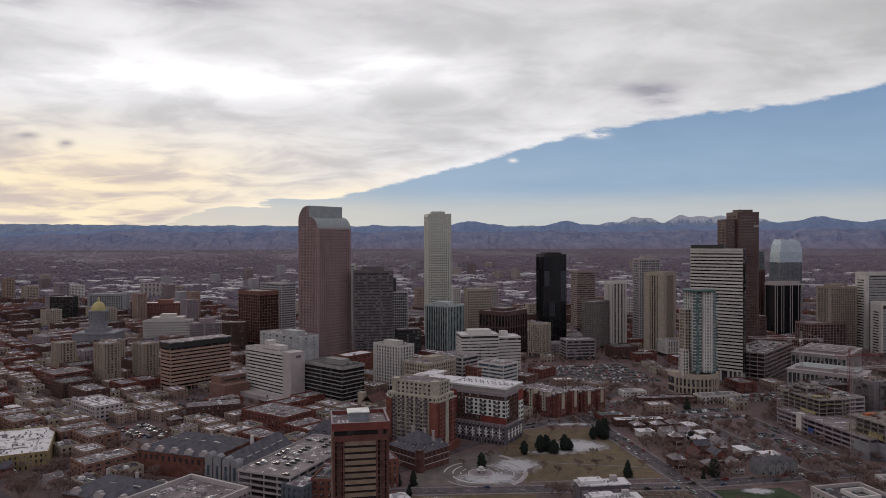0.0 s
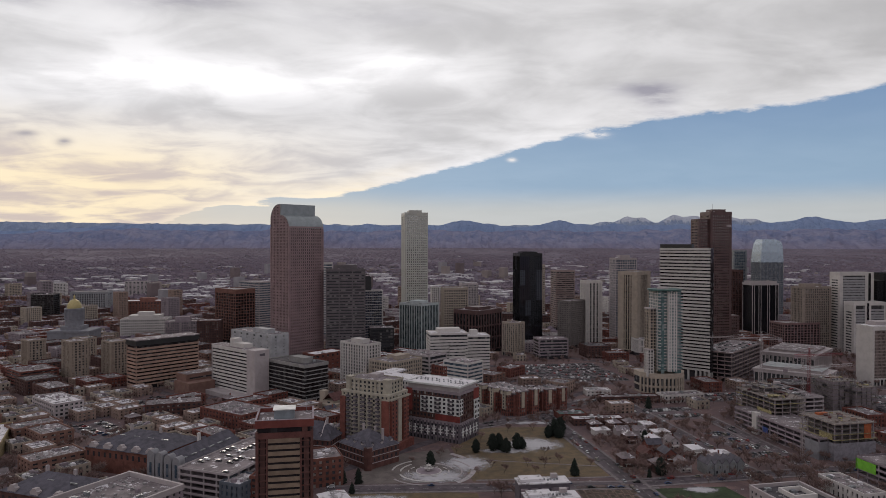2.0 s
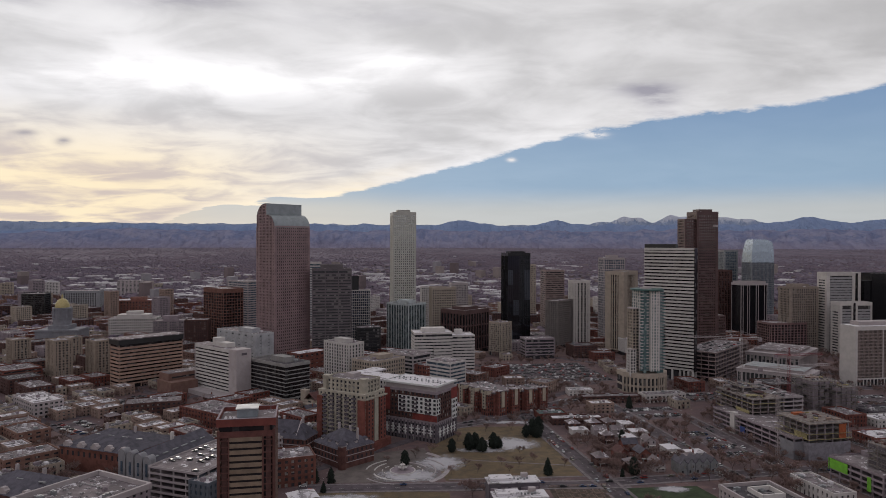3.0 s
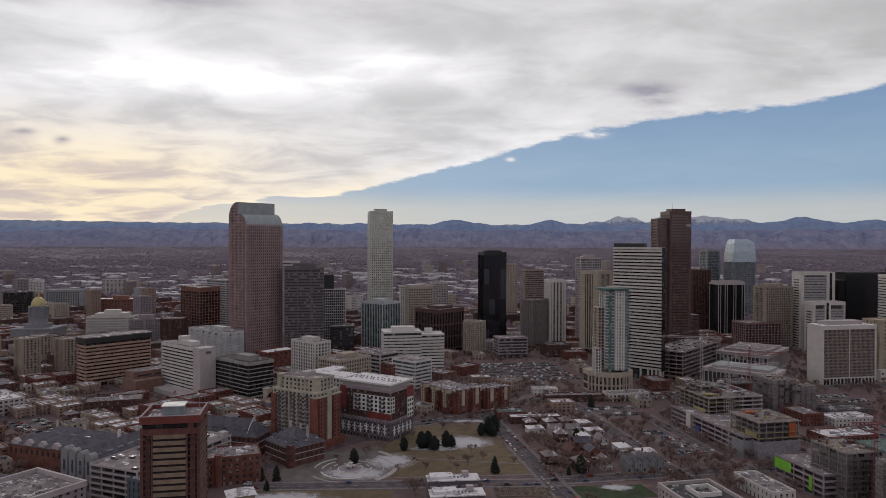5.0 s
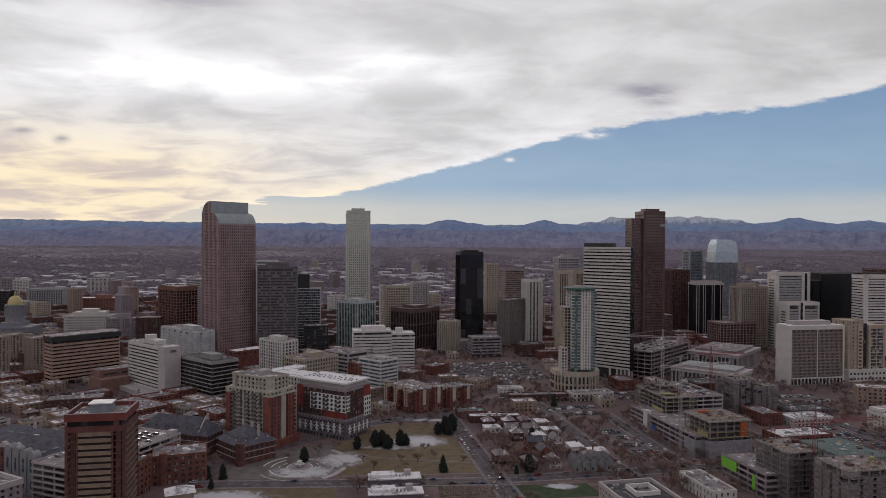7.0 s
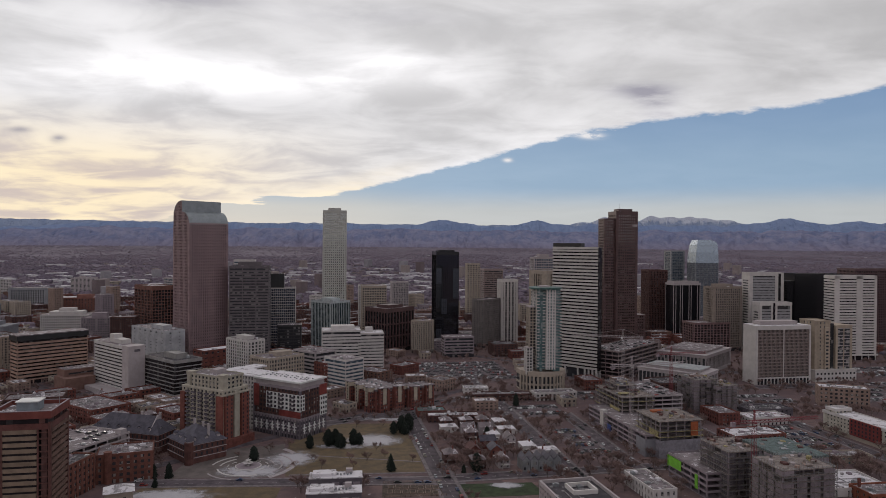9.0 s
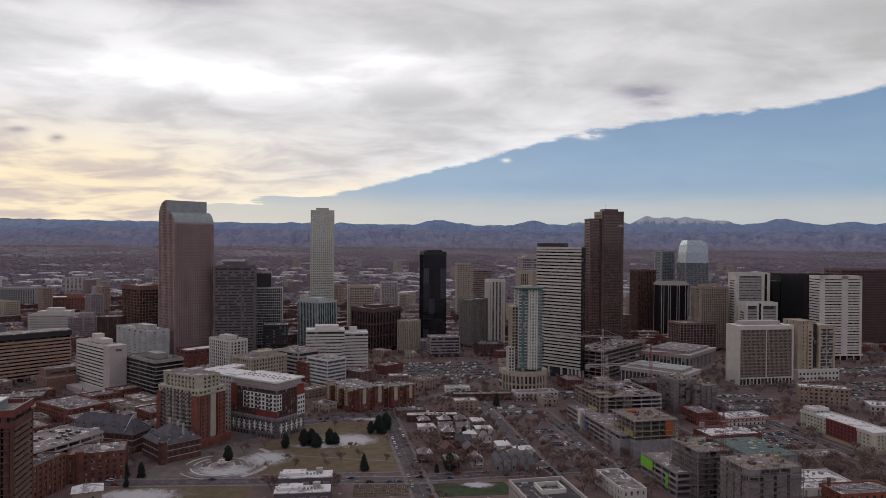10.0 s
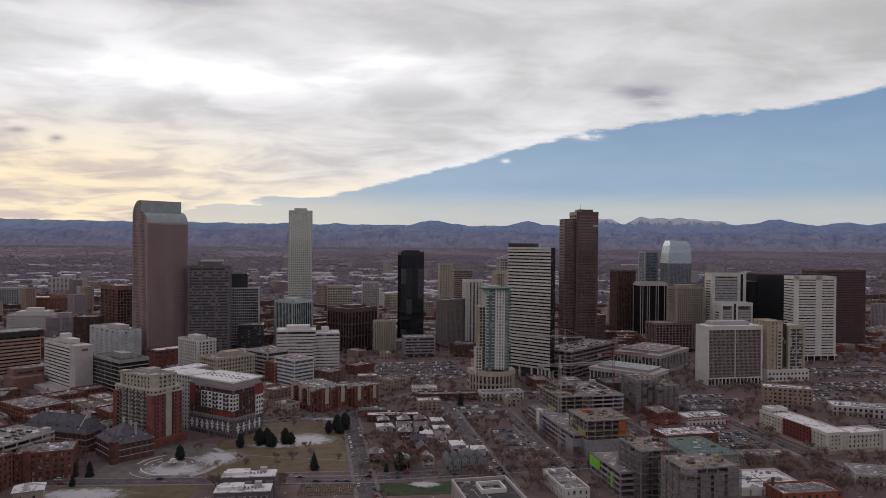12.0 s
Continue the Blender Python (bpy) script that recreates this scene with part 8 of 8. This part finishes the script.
def fir_tree(seed, height, wide, rounded=False):
    """A dark conifer: trunk and tiers of drooping needle sprays with gaps."""
    r = random.Random(seed)
    root = new("fir_tree", Solid().tube(0.25, 0.05, -0.3, height, 7).mesh("trunk", bark))
    s = Solid()
    n_tier = int(height * 2.2)
    for t in range(n_tier):
        f = t / n_tier
        z = height * (0.08 + 0.9 * f)
        reach = wide * (1 - f) ** 0.62 * min(1.0, 0.55 + 3 * f) * r.uniform(0.75, 1.15) + 0.2
        if rounded:
            reach = wide * max(0.12, math.sin(math.pi * (0.10 + 0.86 * f))) ** 0.75 * r.uniform(0.7, 1.12)
        for i in range(int(11 + 11 * (1 - f))):
            q = r.uniform(0, 6.28)
            l = reach * r.uniform(0.55, 1.1)
            dx, dy = math.cos(q), math.sin(q)
            w = 0.16 * l + 0.25
            k = len(s.v)
            zz = z + r.uniform(-0.4, 0.4)
            s.v += [(dx * 0.1, dy * 0.1, zz), (dx * l * 0.6 - dy * w, dy * l * 0.6 + dx * w, zz - 0.25 * l), (dx * l, dy * l, zz - 0.42 * l), (dx * l * 0.6 + dy * w, dy * l * 0.6 - dx * w, zz - 0.25 * l), (dx * l * 0.6, dy * l * 0.6, zz - 0.05 * l)]
            s.f += [(k, k + 1, k + 4), (k + 1, k + 2, k + 4), (k + 2, k + 3, k + 4), (k + 3, k, k + 4)]
    part("needle_sprays", s, needles, root, "dark green needles")
    return tagged(root, "dark green conifer standing in the park", "tree", "conifers")


firs = [fir_tree(1, 14, 5.2, True), fir_tree(2, 12, 5.4, True), fir_tree(3, 11, 3.8)]
fir_used = set()
fir_spots = ((61, 525, 0, 0.8), (74, 531, 0, 1.0), (79, 535, 1, 1.1), (84, 528, 1, 0.95), (93, 535, 0, 0.95), (97, 537, 1, 0.8), (122, 566, 0, 0.8), (128, 572, 0, 1.05), (134, 577, 0, 1.1), (131, 566, 1, 0.9), (126, 474, 2, 1.15), (27, 493, 0, 0.85), (-20, 458, 2, 1.0), (-30, 458, 2, 0.9), (-22, 440, 2, 0.7), (185, 474, 0, 0.95), (234, 667, 2, 1.2), (198, 556, 0, 0.7), (250, 424, 2, 0.7), (176, 470, 2, 0.6))
for i, (x, y, k, s) in enumerate(fir_spots):
    m = pose(x, y, 0, 0, 0, 47 * i)
    ob = firs[k]
    if k in fir_used:
        ob = copy_thing(firs[k], m)
    fir_used.add(k)
    ob.matrix_basis = m @ Matrix.Diagonal((s, s, s, 1))

trees = [bare_tree(11, 11), bare_tree(12, 13), bare_tree(13, 9.5), bare_tree(14, 12)]
tree_used = set()


def put_tree(k, x, y, s, q):
    m = pose(x, y, ground_z(x, y), 0, 0, q)
    ob = trees[k]
    if k in tree_used:
        ob = copy_thing(ob, m)
    tree_used.add(k)
    ob.matrix_basis = m @ Matrix.Diagonal((s, s, s, 1))


rnd = random.Random(31)
for x, y in ((96, 492), (108, 490), (120, 500), (70, 488), (60, 474), (78, 476), (100, 478), (140, 490), (112, 520), (34, 510), (46, 522), (14, 500), (138, 540), (66, 556), (90, 580), (112, 586)):
    put_tree(rnd.randrange(4), x, y, rnd.uniform(0.6, 0.85), rnd.uniform(0, 360))
planted = 0
tree_spots = []
for x0, y0, x1, y1, half in STREETS:
    length = math.hypot(x1 - x0, y1 - y0)
    for i in range(int(length / 13)):
        for side in (-1, 1):
            t = (i + rnd.uniform(0.2, 0.8)) * 13 / length
            nx, ny = -(y1 - y0) / length, (x1 - x0) / length
            x, y = x0 + (x1 - x0) * t + nx * side * (half - 0.6), y0 + (y1 - y0) * t + ny * side * (half - 0.6)
            if in_view(x, y) and y < 900 and rnd.random() < 0.62 and free(x, y, 1.5, True, False):
                tree_spots.append((y, x, rnd.randrange(4), rnd.uniform(0.6, 1.05), rnd.uniform(0, 360)))
for i in range(16000):
    y = 430 + 640 * rnd.random() ** 1.1
    x = rnd.uniform(-0.66 * y, 210 + 0.66 * y)
    if planted < 2000 and rnd.random() < (0.9 if 170 < x < 262 and y < 620 else 0.45) and free(x, y, 2.0):
        tree_spots.append((y, x, rnd.randrange(4), rnd.uniform(0.6, 1.1), rnd.uniform(0, 360)))
        planted += 1
tree_spots.sort()
for y, x, k, s, q in tree_spots[:290]:
    put_tree(k, x, y, s, q)


light_trees = [bare_tree(15, 11, True), bare_tree(16, 12.5, True)]
tree_meshes = [[(t.data, (0, 0, 0))] + [(c.data, (0, 0, 0)) for c in t.children] for t in light_trees]
merged("bare_trees", "leafless brown winter trees between the farther blocks", "trees", tree_meshes, [(k % 2, pose(x, y, 0, 0, 0, q) @ Matrix.Diagonal((s, s, s, 1))) for y, x, k, s, q in tree_spots[290:]])
for t in light_trees:
    for ob in (*t.children, t):
        bpy.data.objects.remove(ob)

# ---------------------------------------------------------------- cars
paints = [surface("car_paint", c, 0.45, 0.08, 2, spec=0.4) for c in ((0.55, 0.55, 0.56), (0.30, 0.31, 0.33), (0.020, 0.020, 0.023), (0.10, 0.105, 0.115), (0.20, 0.022, 0.020), (0.03, 0.055, 0.13), (0.62, 0.62, 0.60), (0.17, 0.15, 0.12))]
tyre = surface("tyre_rubber", (0.02, 0.02, 0.02), 0.9, 0.2, 1)
car_glass = surface("car_glass", (0.02, 0.022, 0.026), 0.25, 0.1, 1, spec=0.7)
words = ("silver", "grey", "black", "dark grey", "red", "blue", "white", "brown")


def car(i, big, wheels):
    """A parked car: shaped body, glazed cabin, and wheels."""
    l, w = (4.9, 1.95) if big else (4.5, 1.8)
    hood, top = (1.0, 1.75) if big else (0.85, 1.45)
    side = [(-l / 2, 0.35), (l / 2, 0.35), (l / 2, hood * 0.8), (l * 0.28, hood), (-l * 0.40, hood + 0.05), (-l / 2, hood * 0.95)]
    root = new("car", Solid().profile(side, -w / 2, w / 2).mesh("car_body", paints[i]))
    cab = [(l * 0.26, hood - 0.02), (l * 0.08, top - 0.06), (-l * 0.30 if not big else -l * 0.42, top - 0.06), (-l * 0.40 if not big else -l * 0.47, hood)]
    part("cabin_glass", Solid().profile(cab[::-1], -w * 0.44, w * 0.44), car_glass, root)
    part("cabin_roof", Solid().box(-l * 0.31 if not big else -l * 0.43, l * 0.09, -w * 0.42, w * 0.42, top - 0.08, top), paints[i], root)
    if wheels:
        data = Solid().stick((0, -0.11, 0), (0, 0.11, 0), 0.33, 0.33, 10).mesh("wheel", tyre)
        for p in (-l * 0.31, l * 0.31):
            for q in (-w / 2 + 0.05, w / 2 - 0.05):
                part("wheel", data, tyre, root, at=(p, q, 0.33))
    return tagged(root, f"{words[i]} {'sport utility car' if big else 'saloon car'} parked on the asphalt", "car", "parked cars")


near_cars = [car(i, i % 2 == 0, True) for i in range(8)]
far_cars = [car(i, i % 2 == 1, False) for i in range(8)]
car_used = set()


car_spots = []


def put_car(x, y, a, rnd_car):
    if all(abs(x - q) > 2.4 or abs(y - p) > 2.4 for p, q, _ in car_spots[-400:]):
        car_spots.append((y, x, a))


def set_car(x, y, a, rnd_car):
    pool = near_cars if y < 476 else far_cars
    i = rnd_car.randrange(8)
    m = pose(x, y, 0.07, 0, 0, a)
    key = (y < 476, i)
    if key in car_used:
        copy_thing(pool[i], m)
    else:
        car_used.add(key)
        pool[i].matrix_basis = m


rnd = random.Random(41)
placed = 0
for lx, ly, a, w, d, k in LOTS:
    m = pose(lx, ly, 0, 0, 0, a)
    for r in range(k):
        for i in range(int(w / 2.7)):
            for e in (-1, 1):
                if rnd.random() < 0.6 and placed < 2300:
                    q = m @ Vector((-w / 2 + (i + 0.5) * 2.7, -d / 2 + (r + 0.5) * d / k + e * 2.7, 0))
                    if in_view(q.x, q.y) and free(q.x, q.y, 1.5, False, False):
                        put_car(q.x, q.y, a + 90 + rnd.uniform(-3, 3), rnd)
                        placed += 1
for number, (x0, y0, x1, y1, half) in enumerate(STREETS[:12]):
    length = math.hypot(x1 - x0, y1 - y0)
    a = math.degrees(math.atan2(y1 - y0, x1 - x0))
    for i in range(int(length / 6.5)):
        for side in (-1, 1):
            if rnd.random() < (0.07 if number == 2 else 0.4 if number < 2 else 0.22):
                t = (i + 0.5) * 6.5 / length
                nx, ny = -(y1 - y0) / length, (x1 - x0) / length
                o = side * (half - 4.8)
                x, y = x0 + (x1 - x0) * t + nx * o, y0 + (y1 - y0) * t + ny * o
                if in_view(x, y) and y < 800:
                    put_car(x, y, a + (0 if side < 0 else 180), rnd)

car_spots.sort()
for y, x, a in car_spots[:230]:
    set_car(x, y, a, rnd)
mixed_paint = bpy.data.materials.new("mixed_car_paint")
mixed_paint.use_nodes = True
k = Nodes(mixed_paint.node_tree)
chance = k.add("ShaderNodeNewGeometry", 8)
tone = k.mix(k.steps(chance, 0.5, 0.97), (0.03, 0.03, 0.034, 1), (0.5, 0.5, 0.51, 1))
tone = k.mix(k.math("GREATER_THAN", chance, 0.95), tone, (0.20, 0.03, 0.03, 1))
k.put(k.tree.nodes.new("ShaderNodeOutputMaterial").inputs[0], k.add("ShaderNodeBsdfPrincipled", 0, None, **{"Base Color": tone, "Roughness": 0.3}))
plain_car = Solid().profile([(-2.25, 0.3), (2.25, 0.3), (2.25, 0.75), (1.3, 0.9), (0.5, 1.45), (-1.4, 1.45), (-2.1, 0.95)], -0.9, 0.9).mesh("parked_cars", mixed_paint)
if car_spots[230:]:
    merged("parked_cars", "rows of parked cars on the farther lots", "cars", [[(plain_car, (0, 0, 0))]], [(0, pose(x, y, 0.07, 0, 0, a)) for y, x, a in car_spots[230:]] + [(0, pose(x, y, z, 0, 0, a)) for x, y, z, a in DECK_CARS])

# ---------------------------------------------------------------- the plain


def plain():
    """Far rooftops and tree crowns on the plain, past counting."""
    r = random.Random(51)
    sets = {k: Solid() for k in ("white", "grey", "tan", "brown", "dark")}
    for i in range(6000):
        d = 1500 + 2650 * r.random() ** 0.8
        az = radians(r.uniform(-36, 38))
        x, y = 104 + d * math.sin(az), d * math.cos(az)
        z = ground_z(x, y)
        s = 1.0 if d < 2300 else max(0.30, 1.0 - (d - 2300) / 2200)
        if d > 2300 and r.random() < min(0.96, 0.25 + (d - 2300) / 900):
            continue
        k = r.choices(("white", "grey", "tan", "brown", "dark"), (0.10 + 0.22 * math.exp(-((d - 2150) / 260) ** 2), 0.14, 0.10, 0.38, 0.28))[0]
        if k == "white" and d < 3200:
            w, l, h = r.uniform(25, 95) * s, r.uniform(14, 30) * s, r.uniform(5, 8) * s
        else:
            w, l, h = r.uniform(8, 22) * s, r.uniform(8, 20) * s, r.uniform(3.5, 7) * s
        if r.random() < 0.02 and d < 2800:
            w, l, h, k = 22, 22, r.uniform(20, 40), r.choice(("tan", "grey", "brown"))
        if d < 1750 and not free(x, y, 0.5 * max(w, l), False, False):
            continue
        a = radians(C + r.choice((0, 90)))
        c, q = math.cos(a), math.sin(a)
        sets[k].prism([(x + p * c - e * q, y + p * q + e * c) for p, e in ((-w / 2, -l / 2), (w / 2, -l / 2), (w / 2, l / 2), (-w / 2, l / 2))], z - 1, z + h)
    # roof colours made paler and more purple to imitate haze
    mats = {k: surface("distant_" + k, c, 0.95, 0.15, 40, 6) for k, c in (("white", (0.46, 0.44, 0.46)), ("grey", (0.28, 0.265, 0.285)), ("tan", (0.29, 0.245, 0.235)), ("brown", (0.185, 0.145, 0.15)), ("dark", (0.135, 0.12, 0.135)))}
    for k, s in sets.items():
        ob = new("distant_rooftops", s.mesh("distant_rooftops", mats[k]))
        tagged(ob, f"{k} haze-tinted roofs of low buildings across the plain", "buildings", kind="stuff")
    # the crowns' pale purple is haze put into their colour
    hazed_tree = surface("hazed_bare_trees", (0.156, 0.122, 0.150), 1.0, 0.25, 160, 9, tint=(0.116, 0.094, 0.124))
    s = Solid()
    for i in range(52000):
        d = 1180 + 2990 * r.random() ** 0.85
        az = radians(r.uniform(-37, 39))
        x, y = 104 + d * math.sin(az), d * math.cos(az)
        if noise.fractal((x / 420, y / 420, 3.0), 0.9, 2.1, 4) < -0.12 and r.random() < 0.7:
            continue
        if d < 1700 and not free(x, y, 6, True, False):
            continue
        z = ground_z(x, y)
        f = max(0.28, min(1.0, 1.0 - (d - 2000) / 2200))
        w, h = r.uniform(4, 10) * (0.4 + 0.6 * f), r.uniform(5, 10) * f
        k = len(s.v)
        t0 = r.uniform(0, 6)
        for lv, (g, hh) in enumerate(((1.0, 0.25), (0.75, 0.75))):
            s.v += [(x + w * g * r.uniform(0.7, 1.2) * math.cos(t0 + j * 1.2566), y + w * g * r.uniform(0.7, 1.2) * math.sin(t0 + j * 1.2566), z + h * hh) for j in range(5)]
        s.v.append((x + r.uniform(-1, 1), y, z + h))
        for lv in (0,):
            b = k
            s.f += [(b + j, b + (j + 1) % 5, b + 5 + (j + 1) % 5, b + 5 + j) for j in range(5)]
        s.f += [(k + 5 + j, k + 5 + (j + 1) % 5, k + 10) for j in range(5)]
    ob = new("distant_trees", s.mesh("distant_trees", hazed_tree))
    tagged(ob, "bare tree crowns across the plain, painted purple as if in haze", "trees", kind="stuff")


plain()
